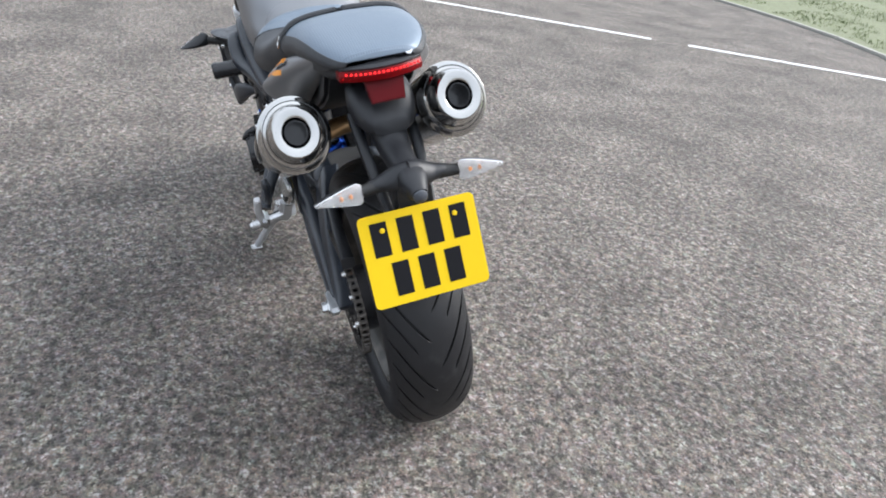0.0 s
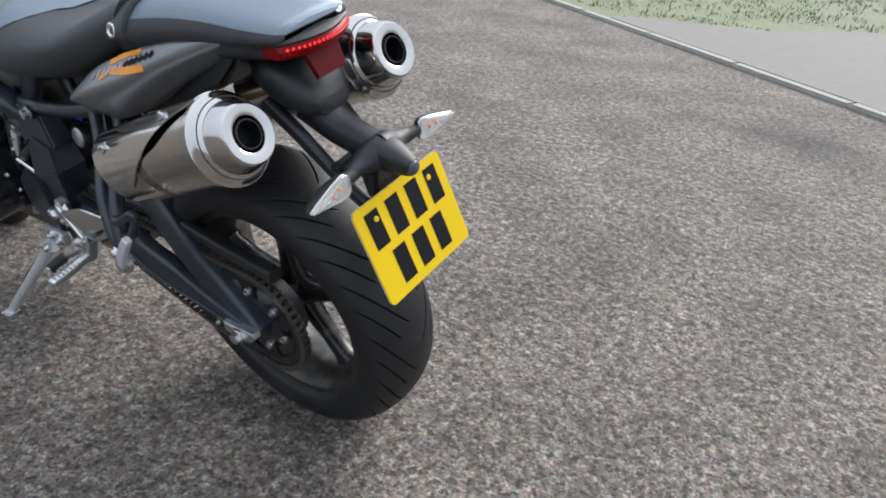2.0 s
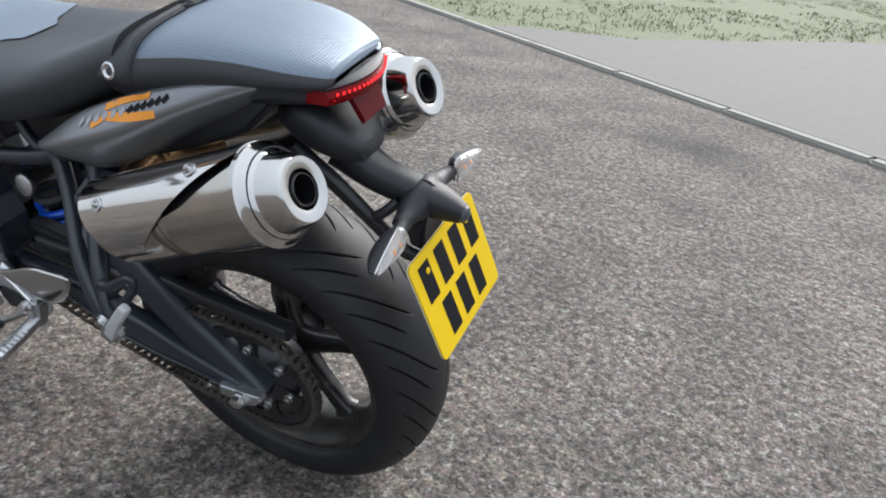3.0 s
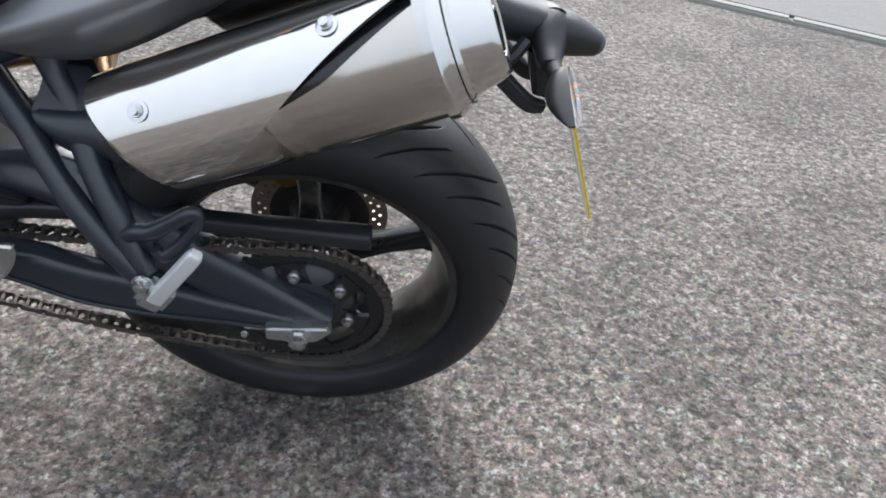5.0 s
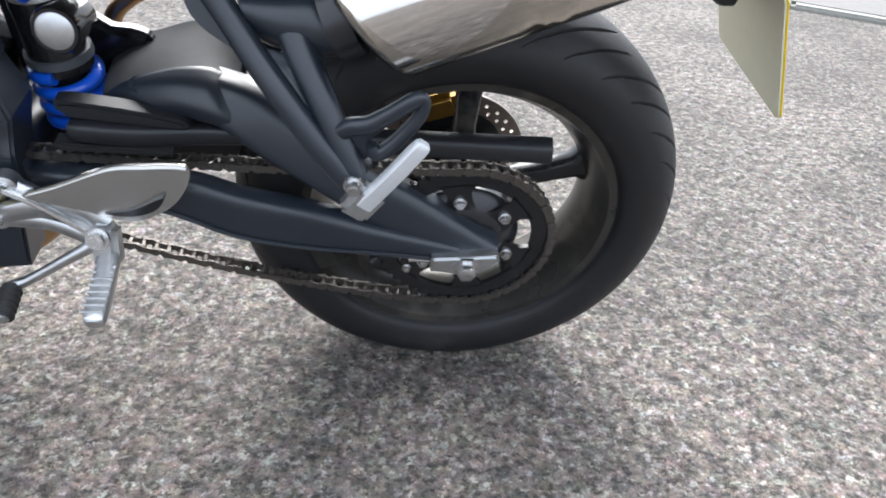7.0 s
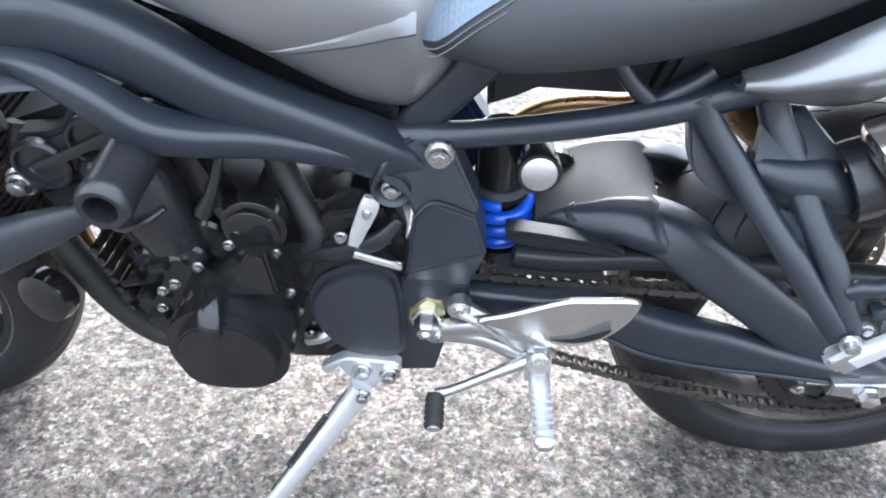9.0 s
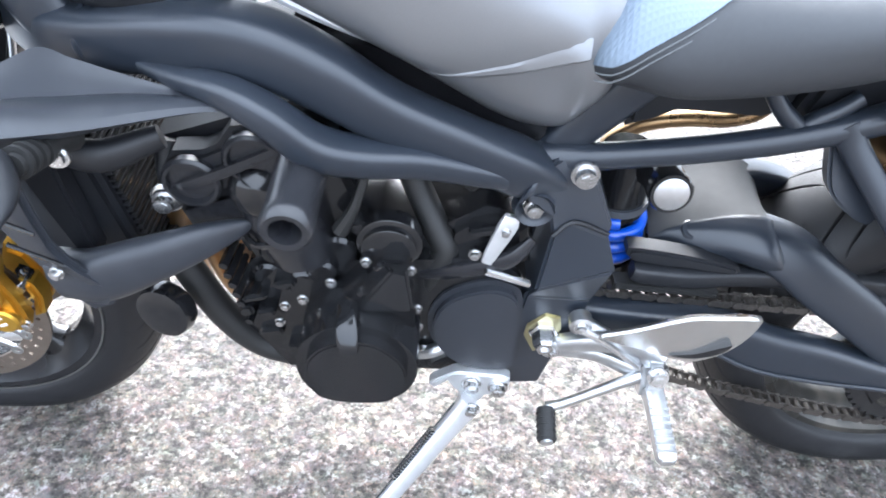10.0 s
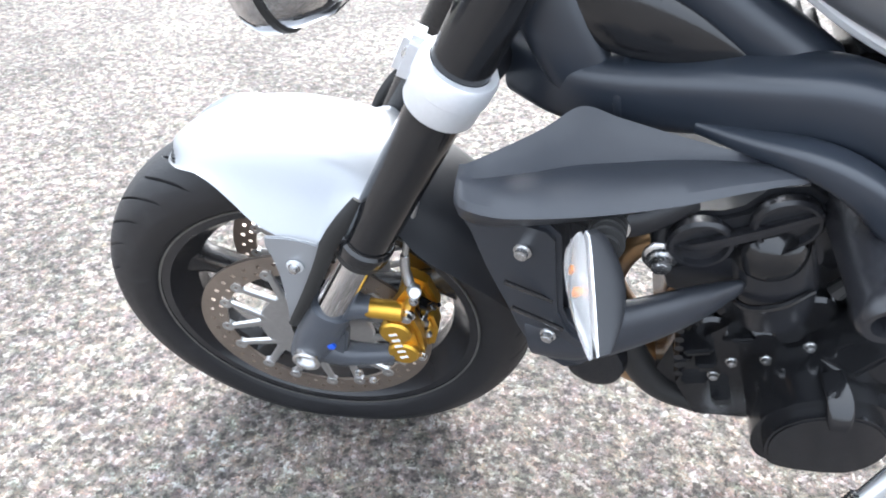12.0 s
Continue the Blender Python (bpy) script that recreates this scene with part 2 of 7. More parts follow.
M = {
    "asphalt": chipping_surface("worn_asphalt", (0.035, 0.030, 0.026), (0.104, 0.094, 0.083), (0.250, 0.237, 0.216), (0.20, 0.140, 0.113), 112),
    "concrete": shader("concrete", (0.165, 0.155, 0.145), 0.9, grain=0.3, scale=60, bump=0.4, bump_scale=300),
    "kerb": shader("kerb_concrete", (0.27, 0.265, 0.24), 0.9, grain=0.25, scale=90, bump=0.5, bump_scale=250, wear=(0.2, 0.2, 0.17)),
    "paint_line": shader("road_paint", (0.62, 0.62, 0.6), 0.7, grain=0.2, scale=60, bump=0.5, wear=(0.16, 0.155, 0.15), wear_scale=14, wear_at=0.55),
    "grass": shader("grass", (0.16, 0.19, 0.095), 0.8, grain=0.5, scale=30),
    "verge": shader("verge_soil", (0.15, 0.165, 0.095), 0.95, grain=0.4, scale=25, bump=0.6),
    "frame": shader("satin_graphite", (0.016, 0.0205, 0.029), 0.33, grain=0.10, scale=40, bump=0.06, bump_scale=900, spec=0.6),
    "shroud": shader("matt_graphite_plastic", (0.026, 0.029, 0.036), 0.36, grain=0.12, scale=60, bump=0.1, bump_scale=1400),
    "plastic": shader("black_plastic", (0.012, 0.013, 0.016), 0.45, grain=0.12, scale=60, bump=0.12, bump_scale=1200),
    "gloss": shader("black_engine_paint", (0.011, 0.0112, 0.0125), 0.13, spec=0.55, grain=0.2, scale=50, bump=0.05, bump_scale=500),
    "case": shader("black_engine_cover", (0.017, 0.0175, 0.0205), 0.23, spec=0.55, grain=0.15, scale=80, bump=0.1, bump_scale=900),
    "tank": shader("matt_graphite_paint", (0.24, 0.244, 0.255), 0.34, metal=0.7, grain=0.06, scale=900, bump=0.03, bump_scale=2500),
    "silver": shader("silver_paint", (0.33, 0.34, 0.355), 0.36, metal=0.45, grain=0.04, scale=900),
    "seat": shader("charcoal_vinyl", (0.030, 0.032, 0.036), 0.5, grain=0.12, scale=200, bump=0.25, bump_scale=1400),
    "seat_light": None,
    "thread": shader("grey_thread", (0.11, 0.115, 0.12), 0.8),
    "rubber": shader("tyre_rubber", (0.011, 0.011, 0.0125), 0.5, spec=0.4, grain=0.25, scale=50, bump=0.25, bump_scale=700, wear=(0.024, 0.024, 0.025), wear_scale=14),
    "rubber_soft": shader("black_rubber", (0.016, 0.016, 0.016), 0.55, bump=0.15, bump_scale=400),
    "wheel": shader("black_wheel_paint", (0.014, 0.014, 0.015), 0.24, grain=0.2, scale=30, wear=(0.06, 0.057, 0.05), wear_scale=8, wear_at=0.55),
    # rear rim paler than the wheel: dust plus ground reflection put into the colour
    "rim": shader("dusty_ground_lit_rim_paint", (0.055, 0.052, 0.047), 0.28, metal=0.5, grain=0.3, scale=30, wear=(0.11, 0.10, 0.085), wear_scale=8, wear_at=0.5),
    "steel": None,
    "bright_steel": shader("bright_stainless_steel", (0.70, 0.68, 0.65), 0.07, metal=1.0, grain=0.05, scale=40, bump=0.02, bump_scale=60),
    "chrome": shader("polished_steel", (0.75, 0.75, 0.76), 0.08, metal=1.0, grain=0.04, scale=20),
    # frame alloy made paler: some dust, the rest sky glare put into the colour
    "cast": shader("dusty_sky_glare_alloy", (0.05, 0.051, 0.052), 0.72, grain=0.15, scale=70, bump=0.15, bump_scale=700, spec=0.25),
    "lug": shader("graphite_cast_alloy", (0.058, 0.064, 0.076), 0.38, grain=0.12, scale=90, bump=0.12, bump_scale=900),
    "front_rim": shader("black_front_rim_paint", (0.020, 0.020, 0.022), 0.22, metal=0.2, grain=0.2, scale=30, wear=(0.05, 0.048, 0.044), wear_scale=8, wear_at=0.6),
    # light grey for the rim lips: worn paint and their highlight in one colour
    "worn_edge_glint": shader("worn_rim_edge_glint", (0.12, 0.117, 0.11), 0.35, metal=0.5, grain=0.3, scale=60),
    "cap": shader("satin_polished_steel", (0.56, 0.55, 0.53), 0.11, metal=1.0, grain=0.06, scale=30, bump=0.03, bump_scale=90),
    "polished": shader("polished_aluminium", (0.72, 0.71, 0.69), 0.2, metal=1.0, grain=0.06, scale=60, bump=0.04, bump_scale=300),
    "alu": shader("cast_aluminium", (0.62, 0.63, 0.64), 0.33, metal=1.0, grain=0.12, scale=120, bump=0.12, bump_scale=800),
    "clamp": shader("satin_aluminium", (0.74, 0.75, 0.77), 0.45, metal=0.55, grain=0.05, scale=200, bump=0.05),
    "stand": shader("plated_steel", (0.72, 0.73, 0.74), 0.36, metal=0.75, grain=0.12, scale=60, bump=0.08),
    "bolt": shader("zinc_bolt", (0.66, 0.66, 0.66), 0.25, metal=1.0, grain=0.1, scale=200),
    "brass": shader("passivated_zinc", (0.5, 0.46, 0.28), 0.35, metal=0.9, grain=0.15, scale=90),
    "disc": shader("brake_disc_steel", (0.34, 0.29, 0.25), 0.35, metal=0.9, grain=0.15, scale=90),
    "chain": shader("oily_chain", (0.155, 0.142, 0.13), 0.36, metal=0.85, grain=0.4, scale=200, wear=(0.13, 0.085, 0.06), wear_scale=40, wear_at=0.66),
    "gold": shader("gold_anodised", (0.62, 0.36, 0.05), 0.33, metal=0.85, grain=0.08, scale=150, bump=0.05),
    # darker, rougher gold for the rear and the far front caliper
    "gold_dull": shader("dark_gold_anodised", (0.32, 0.19, 0.04), 0.45, metal=0.8, grain=0.2, scale=80),
    "blue": shader("blue_spring_paint", (0.01, 0.09, 0.62), 0.3, coat=0.5),
    "pipe": shader("heat_tinted_steel", (0.42, 0.27, 0.14), 0.28, metal=0.95, grain=0.2, scale=25, wear=(0.3, 0.22, 0.16), wear_scale=12),
    "plate": shader("yellow_plate", (0.74, 0.50, 0.0), 0.5, grain=0.04, scale=30, spec=0.25),
    "plate_back": shader("plate_backing", (0.72, 0.68, 0.5), 0.5, grain=0.05),
    "print_grey": shader("grey_print", (0.32, 0.33, 0.35), 0.45),
    "ink": shader("black_print", (0.010, 0.010, 0.012), 0.6, spec=0.12),
    "orange": shader("orange_print", (0.75, 0.28, 0.02), 0.45),
    "white_print": shader("white_print", (0.75, 0.75, 0.75), 0.45),
    "amber": shader("amber_bulb", (0.85, 0.26, 0.02), 0.3),
    "reflector": shader("lamp_reflector", (0.85, 0.85, 0.86), 0.2, metal=0.7),
    "lens": None,
    "red": None,
    "red_dark": None,
}


def weave_vinyl():
    m = shader("silver_weave_vinyl", (0.17, 0.21, 0.26), 0.40, metal=0.4, grain=0.05, scale=300)
    n, l = m.node_tree.nodes, m.node_tree.links
    co = n.new("ShaderNodeTexCoord").outputs["Object"]
    waves = []
    for d in ("X", "Y"):
        w = n.new("ShaderNodeTexWave")
        w.bands_direction = d
        w.inputs["Scale"].default_value = 70
        l.new(co, w.inputs["Vector"])
        waves.append(w)
    mx = n.new("ShaderNodeMath")
    mx.operation = "MAXIMUM"
    l.new(waves[0].outputs["Fac"], mx.inputs[0])
    l.new(waves[1].outputs["Fac"], mx.inputs[1])
    bp = n.new("ShaderNodeBump")
    bp.inputs["Strength"].default_value, bp.inputs["Distance"].default_value = 0.35, 0.001
    l.new(mx.outputs[0], bp.inputs["Height"])
    l.new(bp.outputs["Normal"], n["Principled BSDF"].inputs["Normal"])
    return m


def brushed_steel():
    m = shader("brushed_stainless_steel", (0.56, 0.53, 0.48), 0.16, metal=1.0, grain=0.05, scale=40)
    n, l = m.node_tree.nodes, m.node_tree.links
    co = n.new("ShaderNodeTexCoord").outputs["Object"]
    mp = n.new("ShaderNodeMapping")
    mp.inputs["Rotation"].default_value = (0, radians(25), 0)
    mp.inputs["Scale"].default_value = (900, 12, 12)
    l.new(co, mp.inputs["Vector"])
    tex, bp = n.new("ShaderNodeTexNoise"), n.new("ShaderNodeBump")
    tex.inputs["Scale"].default_value = 1.0
    l.new(mp.outputs[0], tex.inputs["Vector"])
    bp.inputs["Strength"].default_value, bp.inputs["Distance"].default_value = 0.06, 0.0005
    l.new(tex.outputs["Fac"], bp.inputs["Height"])
    l.new(bp.outputs["Normal"], n["Principled BSDF"].inputs["Normal"])
    return m


def clear(name, colour, rough=0.06, through_it=0.85):
    m = bpy.data.materials.new(name)
    m.use_nodes = True
    b = m.node_tree.nodes["Principled BSDF"]
    b.inputs["Base Color"].default_value = (*colour, 1)
    b.inputs["Roughness"].default_value = rough
    b.inputs["Transmission Weight"].default_value = through_it
    b.inputs["IOR"].default_value = 1.45
    return m


def lit_red(glow):
    """Running tail lamp: red lens with a faint glow."""
    m = shader("red_lamp_lens", (0.15, 0.001, 0.003), 0.3, grain=0.5, scale=150, spec=0.15)
    b = m.node_tree.nodes["Principled BSDF"]
    b.inputs["Emission Color"].default_value = (1.0, 0.02, 0.02, 1)
    b.inputs["Emission Strength"].default_value = glow
    return m


M["seat_light"], M["steel"] = weave_vinyl(), brushed_steel()
M["lens"], M["red"], M["red_lit"], M["red_dark"] = clear("clear_lens", (0.95, 0.95, 0.95)), lit_red(0.012), lit_red(2.0), shader("dark_red_reflector", (0.085, 0.001, 0.003), 0.35, spec=0.15)

# ---- mesh helpers ----


def part(name, mesh, material, parent=None, label="", sharp=38, at=None):
    """Links a bmesh, or (vertices, faces), as one mesh object under a thing or part."""
    me = bpy.data.meshes.new(name)
    if isinstance(mesh, bmesh.types.BMesh):
        bmesh.ops.recalc_face_normals(mesh, faces=mesh.faces)
        mesh.to_mesh(me)
        mesh.free()
    else:
        me.from_pydata([tuple(map(float, v)) for v in mesh[0]], [], [tuple(f) for f in mesh[1]])
        bm = bmesh.new()
        bm.from_mesh(me)
        bmesh.ops.recalc_face_normals(bm, faces=bm.faces)
        bm.to_mesh(me)
        bm.free()
    me.materials.append(M[material] if isinstance(material, str) else material)
    me.shade_smooth()
    me.set_sharp_from_angle(angle=radians(sharp))
    ob = new(name, me)
    if parent:
        ob.parent = parent
    if at is not None:
        ob.matrix_local = at
    if label:
        ob["label"] = label
    return ob


def again(ob, parent, m):
    """Another object on the mesh of ob."""
    o = new(ob.name.split(".")[0], ob.data)
    o.parent = parent
    o.matrix_local = m
    return o


def glide(points, sub):
    """Catmull-Rom through the points (rows of any width)."""
    p = np.array(points, float)
    if sub <= 1 or len(p) < 3:
        return p
    q = np.vstack([2 * p[0] - p[1], p, 2 * p[-1] - p[-2]])
    out = []
    for i in range(1, len(q) - 2):
        for k in range(sub):
            t = k / sub
            a, b, c, d = q[i - 1], q[i], q[i + 1], q[i + 2]
            out.append(0.5 * (2 * b + (c - a) * t + (2 * a - 5 * b + 4 * c - d) * t * t + (3 * b - a - 3 * c + d) * t ** 3))
    out.append(p[-1])
    return np.array(out)


def skin(rings, closed=True, caps=True):
    """Vertices and faces over a row of equal rings."""
    rings = [np.array(r, float) for r in rings]
    n = len(rings[0])
    v = np.vstack(rings)
    f = []
    for i in range(len(rings) - 1):
        for j in range(n if closed else n - 1):
            k = (j + 1) % n
            f.append((i * n + j, i * n + k, (i + 1) * n + k, (i + 1) * n + j))
    if caps and closed:
        f.append(tuple(range(n))[::-1])
        f.append(tuple((len(rings) - 1) * n + j for j in range(n)))
    return v, f


def joined(*meshes):
    v, f, base = [], [], 0
    for mv, mf in meshes:
        v += [tuple(p) for p in mv]
        f += [tuple(i + base for i in face) for face in mf]
        base += len(mv)
    return v, f


def tube(points, radius, n=14, sub=6, flat=1.0, power=2.0, up=(0, 1, 0)):
    """A sweep along a smooth path. radius: one, or one a point; flat: the width along `up` as a share of the other."""
    rad = radius if hasattr(radius, "__len__") else [radius] * len(points)
    fl = flat if hasattr(flat, "__len__") else [flat] * len(points)
    rows = glide([(*p, r, q) for p, r, q in zip(points, rad, fl)], sub)
    path = rows[:, :3]
    rings = []
    up = np.array(up, float)
    for i, row in enumerate(rows):
        d = path[min(i + 1, len(path) - 1)] - path[max(i - 1, 0)]
        d /= np.linalg.norm(d)
        side = up - d * (up @ d)
        side /= np.linalg.norm(side)
        other = np.cross(d, side)
        ring = []
        for k in range(n):
            a = 2 * math.pi * k / n
            c, s = math.cos(a), math.sin(a)
            c, s = math.copysign(abs(c) ** (2 / power), c), math.copysign(abs(s) ** (2 / power), s)
            ring.append(path[i] + row[3] * (c * row[4] * side + s * other))
        rings.append(ring)
    return skin(rings)


def lathe(profile, centre=(0, 0, 0), axis=(0, 1, 0), n=48, loop=False):
    """Turns (along, radius) pairs about an axis. loop: the profile closes on itself."""
    ax = Vector(axis).normalized()
    q = ax.to_track_quat("Z", "Y").to_matrix()
    e1, e2, a, c = np.array(q @ Vector((1, 0, 0))), np.array(q @ Vector((0, 1, 0))), np.array(ax), np.array(centre, float)
    rings = []
    for h, r in profile:
        rings.append([c + a * h + r * (math.cos(2 * math.pi * k / n) * e1 + math.sin(2 * math.pi * k / n) * e2) for k in range(n)])
    if loop:
        rings.append(rings[0])
    return skin(rings, caps=not loop)


def slab(outline, y0, y1, bevel=0.003, sub=1, turn=None):
    """A plate with its outline in x and z, between y0 and y1, with bevelled edges. turn: a matrix put on it."""
    pts = np.array(outline, float)
    if sub > 1:
        closed = np.vstack([pts, pts[:1]])
        q = np.vstack([pts[-1:], closed, pts[1:2]])
        pts = glide(q, sub)[sub:-sub - 1]
    bm = bmesh.new()
    low = [bm.verts.new((x, y0, z)) for x, z in pts]
    face = bm.faces.new(low)
    ex = bmesh.ops.extrude_face_region(bm, geom=[face])
    bmesh.ops.translate(bm, vec=(0, y1 - y0, 0), verts=[g for g in ex["geom"] if isinstance(g, bmesh.types.BMVert)])
    if bevel:
        rim = [e for e in bm.edges if abs(e.verts[0].co.y - e.verts[1].co.y) < 1e-6]
        bmesh.ops.bevel(bm, geom=rim, offset=bevel, segments=2, affect="EDGES", clamp_overlap=True)
    if turn is not None:
        bmesh.ops.transform(bm, matrix=turn, verts=bm.verts)
    return bm


def block(size, centre, bevel=0.004, turn=None, segments=2):
    bm = bmesh.new()
    bmesh.ops.create_cube(bm, size=1, matrix=Matrix.Diagonal((*size, 1)))
    if bevel:
        bmesh.ops.bevel(bm, geom=bm.edges[:], offset=bevel, segments=segments, affect="EDGES", clamp_overlap=True)
    bmesh.ops.transform(bm, matrix=Matrix.Translation(centre) @ (turn or Matrix()), verts=bm.verts)
    return bm


def disc_ring(outer, inner, y0, y1, centre, n=64, bevel=0.001):
    b = bevel
    return lathe([(y0, inner), (y0, outer - b), (y0 + b, outer), (y1 - b, outer), (y1, outer - b), (y1, inner)], centre, (0, 1, 0), n, loop=True)


def hex_bolt_mesh():
    bm = bmesh.new()
    bmesh.ops.create_cone(bm, cap_ends=True, segments=20, radius1=1.25, radius2=1.2, depth=0.3, matrix=Matrix.Translation((0, 0, 0.15)))
    bmesh.ops.create_cone(bm, cap_ends=True, segments=16, radius1=0.95, radius2=0.85, depth=0.8, matrix=Matrix.Translation((0, 0, 0.65)))
    bmesh.ops.create_cone(bm, cap_ends=True, segments=6, radius1=0.5, radius2=0.5, depth=0.1, matrix=Matrix.Translation((0, 0, 1.06)))
    return bm


def facets(points, faces, back, bevel=0.003):
    """A cast cover of flat facets: named corners (x, y, z), faces as strings of corner names, walls down to y = back."""
    bm = bmesh.new()
    v = {k: bm.verts.new(p) for k, p in points.items()}
    for f in faces:
        bm.faces.new([v[k] for k in f])
    bmesh.ops.recalc_face_normals(bm, faces=bm.faces)
    rim = [e for e in bm.edges if e.is_boundary]
    ex = bmesh.ops.extrude_edge_only(bm, edges=rim)
    for g in ex["geom"]:
        if isinstance(g, bmesh.types.BMVert):
            g.co.y = back
    if bevel:
        sel = [e for e in bm.edges if not e.is_boundary and min(w.co.y for w in e.verts) > back + 1e-5]
        bmesh.ops.bevel(bm, geom=sel, offset=bevel, segments=2, affect="EDGES", clamp_overlap=True)
    return bm

# ---- setting ----


def sheet(name, x0, x1, y0, y1, z, material, turn=None, thick=0.0, bevel=0.0):
    bm = bmesh.new()
    bmesh.ops.create_cube(bm, size=1)
    for v in bm.verts:
        v.co = Vector((x0 if v.co.x < 0 else x1, y0 if v.co.y < 0 else y1, z - thick if v.co.z < 0 else z))
    if bevel:
        bmesh.ops.bevel(bm, geom=[e for e in bm.edges if all(v.co.z > z - 1e-6 for v in e.verts)], offset=bevel, segments=3, affect="EDGES")
    if turn:
        bmesh.ops.transform(bm, matrix=turn, verts=bm.verts)
    return part(name, bm, material)


ground = sheet("ground", -400, 400, -400, 400, 0.0, "asphalt", thick=0.3)
tagged(ground, "worn grey asphalt of coarse pale and pinkish chippings", "ground", kind="structure")


def kerb_point(u):
    """Along the kerb: straight behind the bike, then bending off to run ahead."""
    p = glide([(-22.0, 8.60), (-10.0, 1.66), (-4.0, -1.80), (0.0, -4.10), (2.0, -5.26), (3.6, -6.15), (4.8, -6.62), (6.2, -6.86), (9.0, -6.95), (16.0, -6.95), (30.0, -6.9)], 12)
    d = np.r_[0, np.cumsum(np.linalg.norm(np.diff(p, axis=0), axis=1))]
    u = u * d[-1] if u <= 1 else u
    return np.array([np.interp(u, d, p[:, 0]), np.interp(u, d, p[:, 1])]), d[-1]


def flat_sheet(name, outline, z, thick, material):
    bm = bmesh.new()
    f = bm.faces.new([bm.verts.new((x, y, z)) for x, y in outline])
    ex = bmesh.ops.extrude_face_region(bm, geom=[f])
    bmesh.ops.translate(bm, vec=(0, 0, -thick), verts=[g for g in ex["geom"] if isinstance(g, bmesh.types.BMVert)])
    return part(name, bm, material)


edge_line = [kerb_point(k / 60)[0] for k in range(61)]
edge_line = [p + np.array([-0.02, -0.035]) for p in edge_line]
verge = flat_sheet("verge", [tuple(p) for p in edge_line] + [(60, -60), (-40, -60), (-40, 8)], 0.024, 0.2, "verge")
tagged(verge, "rough grass and weeds beyond the kerb", "verge", kind="structure")
near = [tuple(p) for p in edge_line if p[0] < 1.55]
pavement = flat_sheet("pavement", near + [(1.4, -5.15), (0.3, -5.72), (-0.45, -6.6), (-1.26, -7.66), (-8, -15.2), (-24, -12), (-24, 9)], 0.030, 0.2, "concrete")
tagged(pavement, "pale weathered footway of fine concrete behind the kerb", "pavement", kind="structure")


def kerb_run():
    root = tagged(new("kerb"), "low pale concrete kerb round the car park", "kerb", kind="structure")
    bm = bmesh.new()
    bmesh.ops.create_cube(bm, size=1, matrix=Matrix.Diagonal((0.910, 0.09, 0.3, 1)))
    bmesh.ops.bevel(bm, geom=bm.edges[:], offset=0.012, segments=2, affect="EDGES")
    total = kerb_point(0.5)[1]
    first = None
    for k in range(int(total / 0.912)):
        a, b = kerb_point(k * 0.912 + 1.001)[0], kerb_point((k + 1) * 0.912 + 1.0)[0]
        c, d = (a + b) / 2, b - a
        m = pose(c[0], c[1], -0.122 + random.uniform(-0.002, 0.002), 0, 0, math.degrees(math.atan2(d[1], d[0])) + random.uniform(-0.3, 0.3))
        if first is None:
            first = part("kerb_stone", bm, "kerb", root, at=m)
        else:
            again(first, root, m)


kerb_run()


def rough_grass():
    """Tufts of bent blades over the part of the verge that faces the bike."""
    rng = np.random.default_rng(4)
    v, f = [], []
    line = np.array(edge_line)
    made = 0
    while made < 9000:
        x, y = rng.uniform(-4, 14), rng.uniform(-14, -5)
        near_y = np.interp(x, line[:, 0], line[:, 1])
        if y > near_y - 0.12 or (x < 1.4 and y > np.interp(x, [-8, -1.26, -0.45, 0.3, 1.4], [-15.2, -7.66, -6.6, -5.72, -5.15])) or noise.noise(Vector((x * 0.9, y * 0.9, 0))) < -0.15:
            continue
        made += 1
        for _ in range(4):
            a, h, lean = rng.uniform(0, 6.28), rng.uniform(0.012, 0.045), rng.uniform(0.01, 0.05)
            bx, by = x + rng.normal(0, 0.03), y + rng.normal(0, 0.03)
            w = 0.0045
            k = len(v)
            ca, sa = math.cos(a), math.sin(a)
            v += [(bx - w * sa, by + w * ca, 0.022), (bx + w * sa, by - w * ca, 0.022), (bx + lean * 0.4 * ca + w * 0.7 * sa, by + lean * 0.4 * sa - w * 0.7 * ca, 0.022 + h * 0.6), (bx + lean * 0.4 * ca - w * 0.7 * sa, by + lean * 0.4 * sa + w * 0.7 * ca, 0.022 + h * 0.6), (bx + lean * ca, by + lean * sa, 0.022 + h)]
            f += [(k, k + 1, k + 2, k + 3), (k + 3, k + 2, k + 4)]
    me = bpy.data.meshes.new("grass")
    me.from_pydata(v, [], f)
    me.materials.append(M["grass"])
    tagged(new("grass", me), "short rough green grass on the verge", "grass", kind="stuff")


rough_grass()


def bay_line(a, b, width):
    a, b = Vector((*a, 0)), Vector((*b, 0))
    d = b - a
    m = Matrix.Translation((a + b) / 2) @ pose(0, 0, 0, 0, 0, math.degrees(math.atan2(d.y, d.x)))
    bm = bmesh.new()
    bmesh.ops.create_grid(bm, x_segments=60, y_segments=2, size=0.5, matrix=Matrix.Diagonal((d.length, width, 1, 1)))
    for v in bm.verts:
        v.co.y += 0.006 * noise.noise(v.co * 9)
        v.co.z = 0.004
    bmesh.ops.solidify(bm, geom=bm.faces[:], thickness=0.003)
    bmesh.ops.transform(bm, matrix=m, verts=bm.verts)
    return tagged(part("bay_line", bm, "paint_line"), "worn white painted parking line on the asphalt", "road marking", "white parking lines", "structure")


bay_line((4.30, -4.05), (3.02, -5.62), 0.09)
bay_line((6.6, -1.2), (4.52, -3.78), 0.09)

